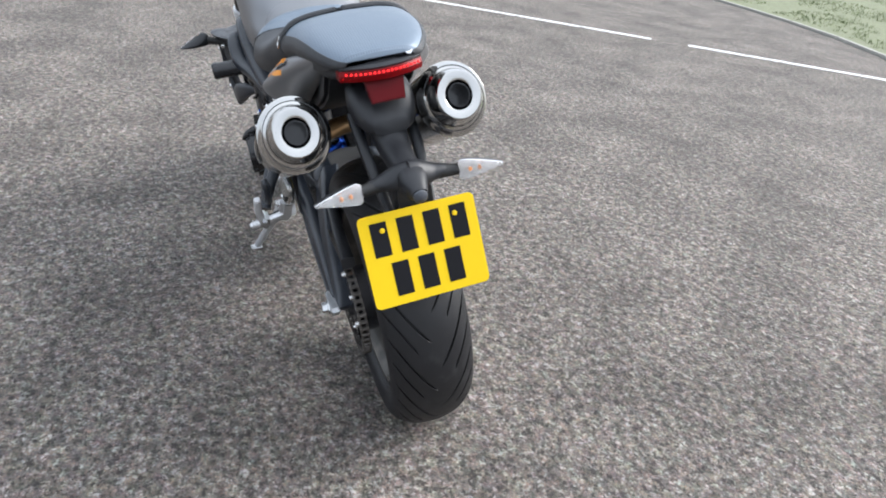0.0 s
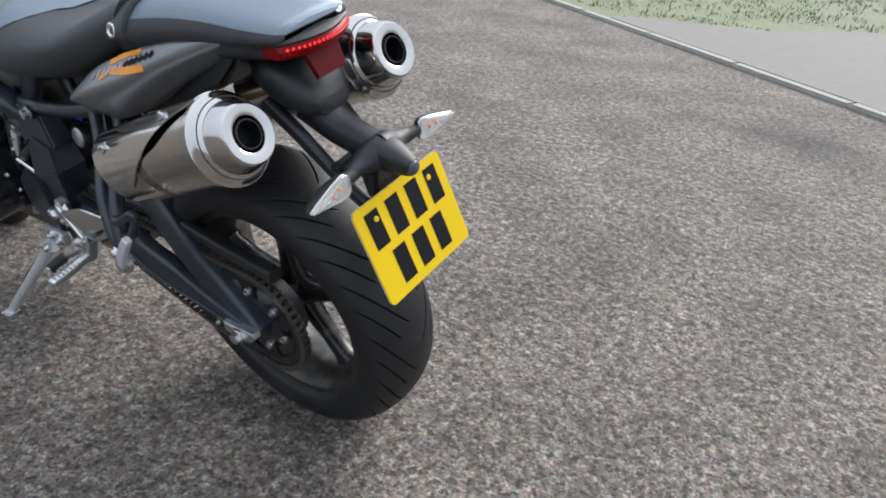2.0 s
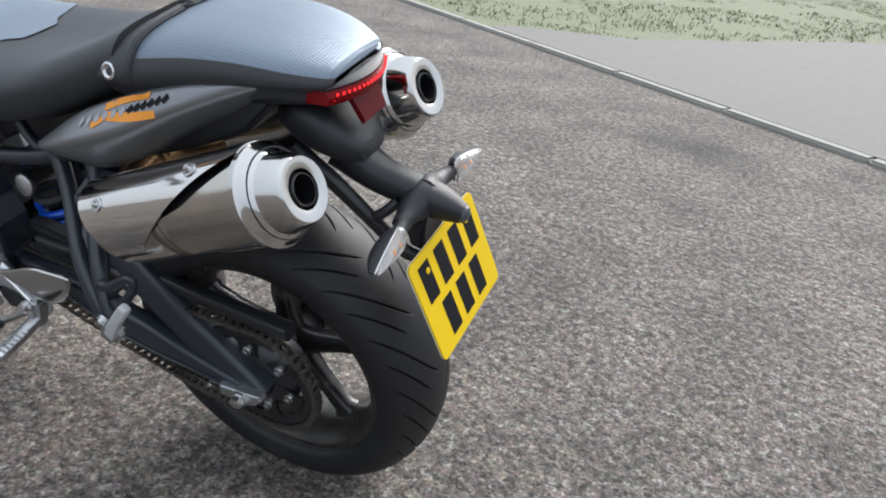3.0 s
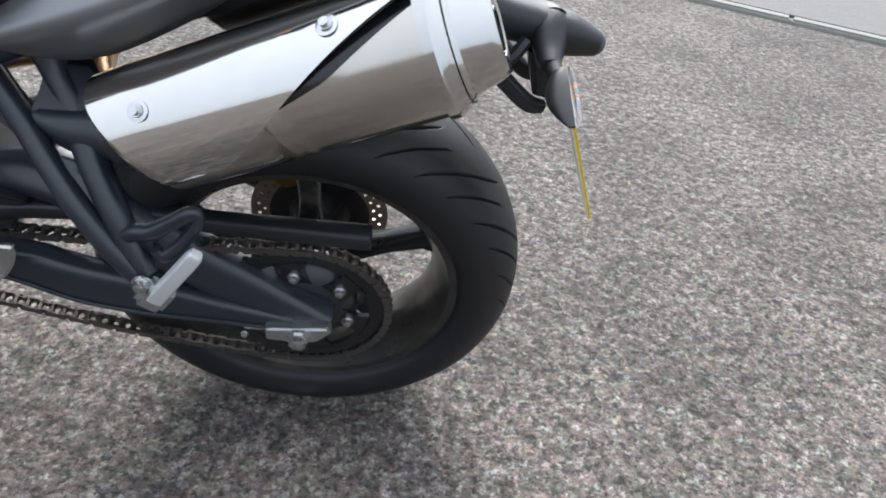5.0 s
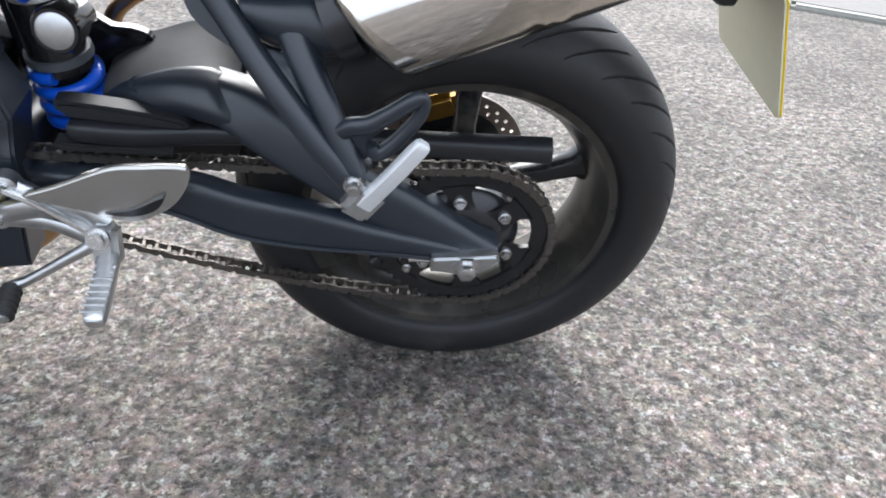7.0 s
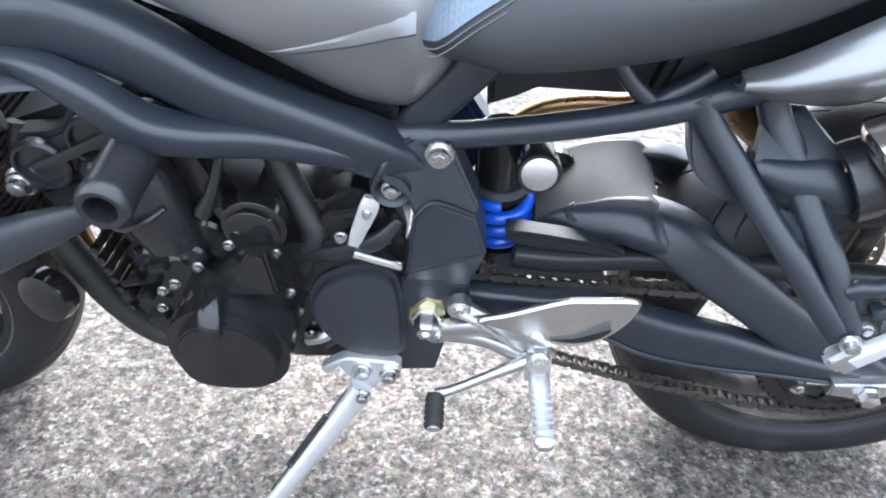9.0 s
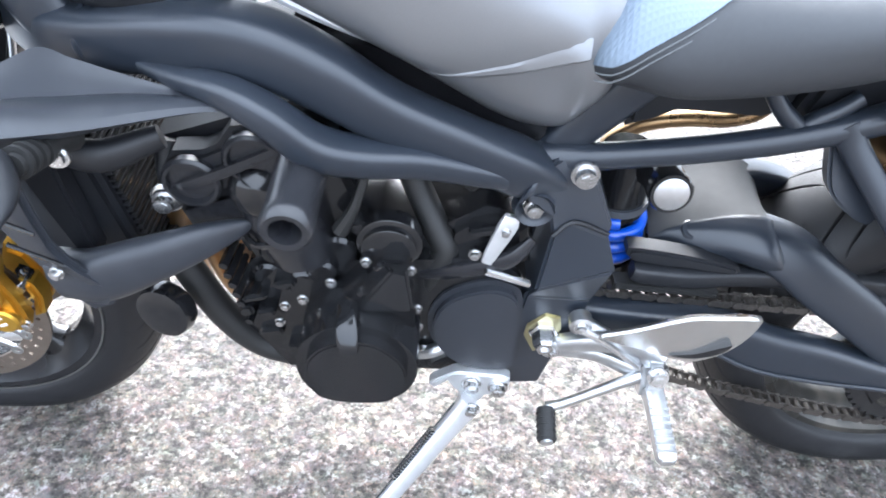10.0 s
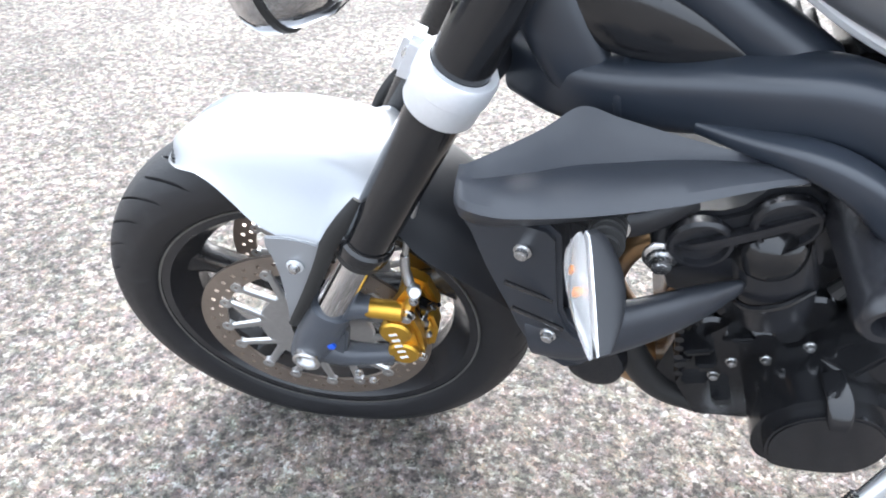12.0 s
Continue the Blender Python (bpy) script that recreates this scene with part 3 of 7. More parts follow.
# ---- motorcycle: x ahead, y to its left, z up, then leant onto its stand ----
bike = new("motorcycle")
bike.matrix_world = pose(0, 0, 0, -12.5, 0, 0)
tagged(bike, "graphite naked sports motorcycle leaning on its side stand", "motorcycle")
_bolt = part("bolt", hex_bolt_mesh(), "bolt", bike, at=pose(0.566, 0.131, 0.618, -90, 0, 0) @ Matrix.Scale(0.0125, 4))


def bolt(at, axis=(0, 1, 0), r=0.006, parent=None, material=None):
    turn = Vector(axis).normalized().to_track_quat("Z", "Y").to_matrix().to_4x4()
    o = again(_bolt, parent or bike, Matrix.Translation(at) @ turn @ Matrix.Scale(r, 4))
    return o


def mirror(mesh):
    v, f = mesh
    return [(x, -y, z) for x, y, z in v], [tuple(q[::-1]) for q in f]


# -- wheels --


def tyre_mesh(profile, centre, tread, turn, n=1120):
    """Profile of (y, r) turned about y; the mesh is sheared along the tread so that its grooves run along edges."""
    count, half, sweep, width, depth, start, end = tread
    pr = glide(profile, 6)
    low = max(r for y, r in pr) - 0.040
    period = 2 * math.pi / count
    rings = []
    for k in range(n):
        a = 2 * math.pi * k / n
        ring = []
        for y, r in pr:
            v = abs(y) / half
            if r > low and start < v < end:
                c = a + (0.5 * period if y > 0 else 0.0)
                d = abs((c / period + 0.5) % 1.0 - 0.5) * period
                if v > 0.42:
                    d = min(d, abs((c / period + 0.02) % 1.0 - 0.5) * period)
                w = width * min(1.0, (v - start) * 5 + 0.25) * min(1.0, (end - v) * 7 + 0.2)
                r -= depth * max(0.0, min(1.0, (w * 1.3 - d) / (w * 0.5)))
            b = a - sweep * min(v, 1.0) ** 1.3
            ring.append((r * math.cos(b), y, r * math.sin(b)))
        rings.append(ring)
    m = len(pr)
    v = np.vstack(rings)
    f = []
    for k in range(n):
        q = (k + 1) % n
        for j in range(m - 1):
            f.append((k * m + j, k * m + j + 1, q * m + j + 1, q * m + j))
    v = [tuple(Vector(centre) + turn @ Vector(p)) for p in v]
    return v, f


def wheel(name, label, centre, turn, tyre_profile, pattern, rim_r, half, spoke_start, spokes, spoke_w, parent, paint="rim"):
    T = Matrix.Translation(centre) @ turn.to_4x4()
    h = half
    rim = lathe([(h, rim_r + 0.006), (h + 0.004, rim_r + 0.003), (h + 0.003, rim_r - 0.010), (h - 0.008, rim_r - 0.016), (h - 0.022, rim_r - 0.026), (0.012, rim_r - 0.036), (-0.012, rim_r - 0.036), (-h + 0.022, rim_r - 0.026),
                 (-h + 0.008, rim_r - 0.016), (-h - 0.003, rim_r - 0.010), (-h - 0.004, rim_r + 0.003), (-h, rim_r + 0.006), (-h + 0.012, rim_r - 0.004), (0.0, rim_r - 0.024), (h - 0.012, rim_r - 0.004)], n=96, loop=True)
    rim = ([tuple(T @ Vector(p)) for p in rim[0]], rim[1])
    body = part(name, rim, paint, parent, label)
    # thin pale ring on each lip paints its highlight along with the wear
    for s in (1, -1):
        lip = lathe([(s * (h + 0.0035), rim_r + 0.0035), (s * (h + 0.0058), rim_r + 0.0045), (s * (h + 0.0052), rim_r + 0.0015)], n=96, loop=True)
        part("rim_edge", ([tuple(T @ Vector(p)) for p in lip[0]], lip[1]), "worn_edge_glint", body, "pale rim edge, worn and with its highlight painted in")
    part("tyre", tyre_mesh(tyre_profile, centre, pattern, turn), "rubber", body, "worn black road tyre with angled grooves", sharp=50)
    inner = rim_r - 0.028
    for k in range(spokes):
        a = spoke_start + 2 * math.pi * k / spokes
        d, s = Vector((math.cos(a), 0, math.sin(a))), Vector((-math.sin(a), 0, math.cos(a)))
        rings = []
        for r, w, yh in ((0.030, spoke_w * 0.9, 0.024), (0.07, spoke_w * 0.62, 0.020), (0.12, spoke_w * 0.5, 0.017), (inner - 0.02, spoke_w * 0.6, 0.018), (inner + 0.006, spoke_w * 1.25, 0.026)):
            ring = []
            for q in range(12):
                b = 2 * math.pi * q / 12
                c, t = math.cos(b), math.sin(b)
                c, t = math.copysign(abs(c) ** 0.6, c), math.copysign(abs(t) ** 0.6, t)
                ring.append(T @ (d * r + s * (w * c) + Vector((0, yh * t, 0))))
            rings.append([tuple(p) for p in ring])
        part("spoke", skin(rings), "wheel", body)
    hub = lathe([(-0.055, 0.02), (-0.055, 0.036), (-0.035, 0.040), (0.035, 0.040), (0.055, 0.036), (0.055, 0.02)], n=32)
    part("hub", ([tuple(T @ Vector(p)) for p in hub[0]], hub[1]), "wheel", body)
    return body


REAR = (0.0, 0.0, 0.303)
rear_profile = [(-0.068, 0.219), (-0.082, 0.228), (-0.089, 0.248), (-0.089, 0.266), (-0.080, 0.285), (-0.058, 0.302), (-0.030, 0.311), (0, 0.314),
                (0.030, 0.311), (0.058, 0.302), (0.080, 0.285), (0.089, 0.266), (0.089, 0.248), (0.082, 0.228), (0.068, 0.219)]
rear_wheel = wheel("rear_wheel", "black five-spoke cast wheel with a worn road tyre", REAR, Matrix.Identity(3), rear_profile, (16, 0.089, 0.50, 0.0095, 0.006, 0.10, 0.93), 0.219, 0.066, radians(161), 5, 0.030, bike)


def sprocket():
    n = 47
    rings_out, rings_in = [], []
    v, f = [], []
    for k in range(n * 4):
        a = 2 * math.pi * k / (n * 4)
        r = (0.1135, 0.1195, 0.122, 0.1195)[k % 4]
        for y, rr in ((0.102, r), (0.109, r), (0.109, 0.094), (0.102, 0.094)):
            v.append((REAR[0] + rr * math.cos(a), y, REAR[2] + rr * math.sin(a)))
    m = n * 4
    for k in range(m):
        q = (k + 1) % m
        for j in range(4):
            f.append((k * 4 + j, k * 4 + (j + 1) % 4, q * 4 + (j + 1) % 4, q * 4 + j))
    ring = (v, f)
    arms = []
    for k in range(6):
        a = radians(80 + 60 * k)
        p0, p1 = Vector((math.cos(a), 0, math.sin(a))), Vector((-math.sin(a), 0, math.cos(a)))
        c = Vector((0, 0.1055, REAR[2]))
        rr = []
        for r, w in ((0.05, 0.022), (0.067, 0.017), (0.082, 0.016), (0.097, 0.026)):
            rr.append([tuple(c + p0 * r + p1 * s * w + Vector((0, h, 0))) for s, h in ((1, 0.0035), (-1, 0.0035), (-1, -0.0035), (1, -0.0035))])
        arms.append(skin(rr))
    s = part("sprocket", ring, "gloss", rear_wheel, "dark steel rear sprocket")
    for arm in arms:
        part("sprocket_arm", arm, "gloss", rear_wheel)
    part("sprocket_carrier", lathe([(0.05, 0.02), (0.05, 0.075), (0.092, 0.078), (0.102, 0.07), (0.108, 0.056), (0.112, 0.05), (0.112, 0.036), (0.122, 0.034), (0.126, 0.02)], REAR, n=40), "case", rear_wheel)
    for k in range(6):
        a = radians(80 + 60 * k)
        bolt((0.067 * math.cos(a), 0.109, REAR[2] + 0.067 * math.sin(a)), r=0.0072, parent=rear_wheel)
    return s


sprocket()


def brake_rotor(name, outer, inner, y, centre, turn, parent, holes, label):
    """A drilled rotor: rings of holes are real gaps between short segments."""
    T = Matrix.Translation(centre) @ turn.to_4x4()
    bm = bmesh.new()
    nr, na = 3, holes
    grid = {}
    th = 0.0022
    total = na * 4
    for s in (-1, 1):
        for i in range(nr * 2 + 1):
            for k in range(total):
                a = 2 * math.pi * k / total
                r = inner + (outer - inner) * i / (nr * 2)
                grid[s, i, k] = bm.verts.new(T @ Vector((r * math.cos(a), y + s * th, r * math.sin(a))))

    def hole(i, k):
        return i in (1, 3) and k % 4 == (0 if i == 1 else 2)
    for i in range(nr * 2):
        for k in range(total):
            q = (k + 1) % total
            if hole(i, k):
                for a, b in (((i, k), (i, q)), ((i, q), (i + 1, q)), ((i + 1, q), (i + 1, k)), ((i + 1, k), (i, k))):
                    bm.faces.new((grid[1, *a], grid[1, *b], grid[-1, *b], grid[-1, *a]))
                continue
            for s in (-1, 1):
                bm.faces.new((grid[s, i, k], grid[s, i, q], grid[s, i + 1, q], grid[s, i + 1, k])[::s])
    for i in (0, nr * 2):
        for k in range(total):
            q = (k + 1) % total
            bm.faces.new((grid[1, i, k], grid[1, i, q], grid[-1, i, q], grid[-1, i, k]))
    return part(name, bm, "disc", parent, label)


brake_rotor("brake_disc", 0.110, 0.080, -0.088, REAR, Matrix.Identity(3), rear_wheel, 30, "thin drilled steel rear brake disc")
part("disc_carrier", lathe([(-0.094, 0.03), (-0.094, 0.05), (-0.09, 0.082), (-0.086, 0.082), (-0.084, 0.05), (-0.06, 0.03)], REAR, n=40), "wheel", rear_wheel)

FRONT = (1.392, 0.028, 0.279)
STEER = Matrix.Rotation(radians(2.5), 3, Vector((-math.sin(radians(24)), 0, math.cos(radians(24)))))
front_profile = [(-0.047, 0.220), (-0.056, 0.230), (-0.061, 0.248), (-0.060, 0.262), (-0.052, 0.280), (-0.036, 0.293), (-0.018, 0.2985), (0, 0.300),
                 (0.018, 0.2985), (0.036, 0.293), (0.052, 0.280), (0.060, 0.262), (0.061, 0.248), (0.056, 0.230), (0.047, 0.220)]
front_wheel = wheel("front_wheel", "black five-spoke cast front wheel with twin brake discs", FRONT, STEER, front_profile, (16, 0.061, -0.40, 0.0085, 0.005, 0.12, 0.93), 0.219, 0.046, radians(20), 5, 0.026, bike, "front_rim")
for side in (1, -1):
    brake_rotor("brake_disc", 0.159, 0.124, side * 0.068, FRONT, STEER, front_wheel, 40, "drilled floating brake disc with brownish sheen")
    v, f = [], []
    spider = []
    for k in range(8):
        a = 2 * math.pi * k / 8 + 0.2
        for da in (-0.22, 0.22):  # forked arms
            p0 = Vector((0.062 * math.cos(a), side * 0.064, 0.062 * math.sin(a)))
            p1 = Vector((0.116 * math.cos(a + da), side * 0.068, 0.116 * math.sin(a + da)))
            p2 = Vector((0.126 * math.cos(a + da), side * 0.068, 0.126 * math.sin(a + da)))
            T = Matrix.Translation(FRONT) @ STEER.to_4x4()
            spider.append(tube([T @ p0, T @ p1, T @ p2], [0.0075, 0.0058, 0.0075], n=8, sub=2, flat=0.6))
    T = Matrix.Translation(FRONT) @ STEER.to_4x4()
    ring = disc_ring(0.080, 0.036, side * 0.064 - 0.004, side * 0.064 + 0.004, (0, 0, 0), 40)
    ring = ([tuple(T @ Vector(p)) for p in ring[0]], ring[1])
    part("disc_carrier", ring, "alu", front_wheel, "bright cast aluminium disc carrier")
    for arm in spider:
        part("carrier_arm", arm, "alu", front_wheel)
    for k in range(16):
        a = 2 * math.pi * (k // 2) / 8 + 0.2 + (0.22 if k % 2 else -0.22)
        c = T @ Vector((0.127 * math.cos(a), side * 0.068, 0.127 * math.sin(a)))
        part("bobbin", lathe([(-0.004, 0.004), (-0.004, 0.0085), (0.004, 0.0085), (0.004, 0.004)], tuple(c), tuple(STEER @ Vector((0, 1, 0))), n=16, loop=True), "alu", front_wheel)

# -- chain --


def chain_path():
    pts = []
    r = 0.1215
    for a in np.linspace(95, 262, 40):
        pts.append((r * math.cos(radians(a)), REAR[2] + r * math.sin(radians(a))))
    pts += [tuple(p) for p in glide([(-0.017, 0.1827), (0.042, 0.1845), (0.10, 0.191), (0.173, 0.205), (0.256, 0.224), (0.335, 0.246), (0.43, 0.276), (0.50, 0.302), (0.585, 0.341)], 8)[1:]]
    c, rf = (0.600, 0.382), 0.043
    for a in np.linspace(-110, 78, 14):
        pts.append((c[0] + rf * math.cos(radians(a)), c[1] + rf * math.sin(radians(a))))
    pts += [tuple(p) for p in glide([(0.609, 0.4245), (0.52, 0.423), (0.40, 0.419), (0.25, 0.4155), (0.12, 0.419), (-0.0106, 0.424)], 8)[1:]]
    return np.array(pts)


def drive_chain():
    p = chain_path()
    seg = np.linalg.norm(np.diff(np.vstack([p, p[:1]]), axis=0), axis=1)
    run = np.r_[0, np.cumsum(seg)]
    count = int(run[-1] / 0.015875) // 2 * 2
    pitch = run[-1] / count
    closed = np.vstack([p, p[:1]])
    pin = [np.array([np.interp(k * pitch, run, closed[:, i]) for i in (0, 1)]) for k in range(count)]
    Y = 0.1055
    rollers = []
    for x, z in pin:
        rollers.append(lathe([(-0.0085, 0.0), (-0.0085, 0.003), (-0.0055, 0.003), (-0.0055, 0.005), (0.0055, 0.005), (0.0055, 0.003), (0.0098, 0.003), (0.0098, 0.0)], (x, Y, z), n=8))
    body = part("drive_chain", joined(*rollers), "chain", bike, "oily roller chain with rusty side plates")

    def link(offset):
        outline = []
        h, L = 0.0072, pitch / 2
        for s in (1, -1):
            for a in range(-60, 61, 40):
                outline.append((s * (L + h * math.cos(radians(a))), s * h * math.sin(radians(a))))
            outline.append((0, s * h * 0.62))
        meshes = []
        for side in (1, -1):
            v = [(x, side * offset + t, z) for t in (-0.001, 0.001) for x, z in outline]
            m = len(outline)
            f = [tuple(range(m)), tuple(range(m, 2 * m))[::-1]] + [(k, (k + 1) % m, m + (k + 1) % m, m + k) for k in range(m)]
            meshes.append((v, f))
        return joined(*meshes)
    kinds = []
    for k in range(count):
        a, b = pin[k], pin[(k + 1) % count]
        d = b - a
        m = pose((a[0] + b[0]) / 2, Y, (a[1] + b[1]) / 2, 0, -math.degrees(math.atan2(d[1], d[0])), 0)
        if k < 2:
            kinds.append(part("chain_link", link((0.0062, 0.0085)[k]), "chain", body, at=m, sharp=30))
        else:
            again(kinds[k % 2], body, m)


drive_chain()

# -- swingarm, rear axle --


def swingarm():
    # lower and upper corner of the outer face, station by station from the pivot back to the axle
    stations = [((0.500, 0.046, 0.405), (0.492, 0.036, 0.435)), ((0.470, 0.050, 0.424), (0.458, 0.040, 0.462)), ((0.440, 0.057, 0.438), (0.426, 0.047, 0.482)), ((0.409, 0.070, 0.453), (0.398, 0.060, 0.492)),
                ((0.372, 0.081, 0.469), (0.360, 0.069, 0.505)), ((0.338, 0.095, 0.471), (0.318, 0.078, 0.511)), ((0.296, 0.111, 0.456), (0.266, 0.089, 0.502)), ((0.259, 0.120, 0.430), (0.222, 0.101, 0.480)),
                ((0.197, 0.131, 0.392), (0.165, 0.114, 0.447)), ((0.139, 0.138, 0.354), (0.112, 0.125, 0.412)), ((0.090, 0.142, 0.325), (0.062, 0.131, 0.383)), ((0.045, 0.146, 0.306), (0.020, 0.137, 0.358)),
                ((0.000, 0.148, 0.298), (-0.018, 0.141, 0.334)), ((-0.036, 0.148, 0.308), (-0.044, 0.144, 0.322))]
    rings = []
    for row in glide([(*lo, *hi) for lo, hi in stations], 6):
        lo, hi = row[:3], row[3:]
        up, ring = (hi - lo) / 2, []
        thick = np.array([0, 0.024, 0])
        for k in range(28):
            a = 2 * math.pi * k / 28
            c, q = math.cos(a), math.sin(a)
            ring.append((lo + hi) / 2 - thick + thick * math.copysign(abs(c) ** 0.5, c) + up * math.copysign(abs(q) ** 0.55, q))
        rings.append(ring)
    left = skin(rings)
    arm = part("swingarm", left, "frame", bike, "satin graphite aluminium gull-arm swingarm")
    low = [((0.545, 0.128, 0.352), (0.545, 0.128, 0.408)), ((0.450, 0.140, 0.368), (0.450, 0.138, 0.411)), ((0.385, 0.146, 0.366), (0.385, 0.142, 0.414)), ((0.345, 0.148, 0.350), (0.332, 0.144, 0.408)), ((0.310, 0.149, 0.332), (0.305, 0.145, 0.399)), ((0.268, 0.150, 0.319), (0.268, 0.146, 0.388)),
           ((0.200, 0.151, 0.310), (0.200, 0.147, 0.374)), ((0.130, 0.151, 0.308), (0.130, 0.147, 0.352)), ((0.065, 0.151, 0.304), (0.065, 0.148, 0.336)), ((0.010, 0.150, 0.298), (0.010, 0.148, 0.322))]
    rings, lip = [], []
    for row in glide([(*lo, *hi) for lo, hi in low], 6):
        lo, hi = row[:3], row[3:]
        lip.append(tuple(lo + (hi - lo) * 0.16 + np.array([0, 0.0005, 0])))
        up, ring, thick = (hi - lo) / 2, [], np.array([0, 0.019, 0])
        for k in range(24):
            a = 2 * math.pi * k / 24
            c, q = math.cos(a), math.sin(a)
            ring.append((lo + hi) / 2 - thick + thick * math.copysign(abs(c) ** 0.5, c) + up * math.copysign(abs(q) ** 0.5, q))
        rings.append(ring)
    part("lower_arm", skin(rings), "frame", arm)
    part("edge_bead", tube(lip[6:], 0.0028, n=8, sub=1), "frame", arm)
    part("right_arm", mirror(left), "frame", arm)
    part("pivot_tube", lathe([(-0.13, 0.0), (-0.13, 0.032), (0.13, 0.032), (0.13, 0.0)], (0.552, 0, 0.405), n=28), "frame", arm)
    # broad cast bridge between the arms, ahead of the tyre, with shoulders that run down into them
    top, flank_l = [], []
    for x, z, dome, ly, lz in glide([(0.446, 0.470, 0.014, 0.058, 0.434), (0.422, 0.489, 0.010, 0.065, 0.446), (0.398, 0.500, 0.006, 0.074, 0.456), (0.360, 0.513, 0.000, 0.087, 0.470), (0.325, 0.517, -0.006, 0.098, 0.469), (0.306, 0.512, -0.010, 0.100, 0.465), (0.292, 0.498, -0.012, 0.098, 0.462)], 5):
        ys = np.linspace(0.056, -0.056, 15)
        upper = [(x, y, z + dome * (1 - (y / 0.056) ** 2)) for y in ys]
        top.append(upper + [(x, y, q - 0.03) for _, y, q in upper[::-1]])
        out = glide([(0.056, z), (0.056 + 0.62 * (ly + 0.003 - 0.056), z - 0.16 * (z - lz)), (ly + 0.004, lz + 0.42 * (z - lz)), (ly, lz)], 4)
        flank_l.append([(x, y, q) for y, q in out] + [(x, y - 0.016, q - 0.006) for y, q in out[::-1]])
    # the top takes the paler alloy, its sunlit look painted in besides dust
    part("bridge", skin(top), "cast", arm, "cast bridge between the arms, paled by dust and painted sky glare")
    shoulder = skin(flank_l)
    part("shoulder", shoulder, "frame", arm, sharp=60)
    part("shoulder", mirror(shoulder), "frame", arm, sharp=60)
    # added black plate, no real part: keeps the gap under the arch dark
    part("gap_blackout", slab([(0.47, 0.448), (0.40, 0.470), (0.33, 0.472), (0.28, 0.445), (0.28, 0.375), (0.47, 0.365)], 0.030, 0.040, 0.003), "plastic", arm)
    part("casting_line", tube([(0.392, 0.010, 0.5035), (0.366, -0.014, 0.504), (0.346, -0.038, 0.5045)], 0.0014, n=6), "plastic", arm)
    for s in (1, -1):
        for x, z in ((0.400, 0.492), (0.336, 0.509)):
            part("plug", lathe([(-0.008, 0.0), (-0.008, 0.0130), (0.0, 0.0130), (0.002, 0.011), (0.002, 0.0)], (x, s * 0.062, z), (0.05, s * 0.5, 0.85), n=24), "frame", arm)
    # axle adjuster block
    blk = part("adjuster", slab([(0.046, 0.290), (0.046, 0.314), (0.0, 0.318), (-0.040, 0.322), (-0.044, 0.312), (-0.026, 0.292), (0.0, 0.283), (0.025, 0.288)], 0.140, 0.160, 0.003), "alu", arm, "scuffed aluminium chain adjuster block")
    part("axle_nut", lathe([(0, 0.0), (0, 0.017), (0.004, 0.017), (0.005, 0.0125), (0.016, 0.0125), (0.018, 0.009), (0.018, 0.0)], (0.0, 0.160, 0.303), n=6), "bolt", blk)
    part("adjuster_bolt", tube([(0.04, 0.148, 0.303), (0.075, 0.148, 0.303)], 0.004, n=8, sub=1), "bolt", blk)
    bolt((0.077, 0.15, 0.289), r=0.005, parent=arm)
    part("axle", lathe([(-0.15, 0.0), (-0.15, 0.0125), (0.158, 0.0125), (0.158, 0)], REAR, n=20), "bolt", arm)
    part("chain_slider", slab([(0.49, 0.442), (0.36, 0.436), (0.36, 0.428), (0.49, 0.432)], 0.092, 0.116, 0.002), "rubber_soft", arm)
    # full-length guard above the chain, with a taller flange at its front end
    guard = tube([(0.472, 0.104, 0.458), (0.455, 0.104, 0.455), (0.40, 0.100, 0.449), (0.32, 0.089, 0.447), (0.20, 0.088, 0.449), (0.10, 0.096, 0.451), (-0.075, 0.108, 0.458), (-0.084, 0.108, 0.459)], [0.009, 0.012, 0.013, 0.012, 0.012, 0.013, 0.0135, 0.012], n=16, flat=[1.2, 1.1, 1.0, 1.0, 1.0, 1.0, 1.1, 1.1], power=4)
    cg = part("chain_guard", guard, "plastic", arm, "matt black plastic chain guard")
    part("guard_flange", slab([(0.483, 0.489), (0.44, 0.487), (0.39, 0.480), (0.345, 0.470), (0.345, 0.458), (0.40, 0.462), (0.470, 0.468)], 0.076, 0.104, 0.004, 2), "plastic", cg)
    part("cable_clip", tube([(0.16, -0.128, 0.45), (0.10, -0.126, 0.42), (0.06, -0.12, 0.40)], 0.004, n=8), "rubber_soft", arm)


swingarm()
rear_caliper = part("rear_caliper", block((0.070, 0.045, 0.042), (0.035, -0.088, 0.392), 0.010, pose(0, 0, 0, 0, 20, 0)), "gold_dull", bike, "gold rear brake caliper")
part("caliper_bracket", slab([(0.09, 0.36), (0.02, 0.33), (-0.01, 0.30), (0.02, 0.29), (0.06, 0.33), (0.10, 0.35)], -0.118, -0.104, 0.003), "case", rear_caliper)

# -- main frame --


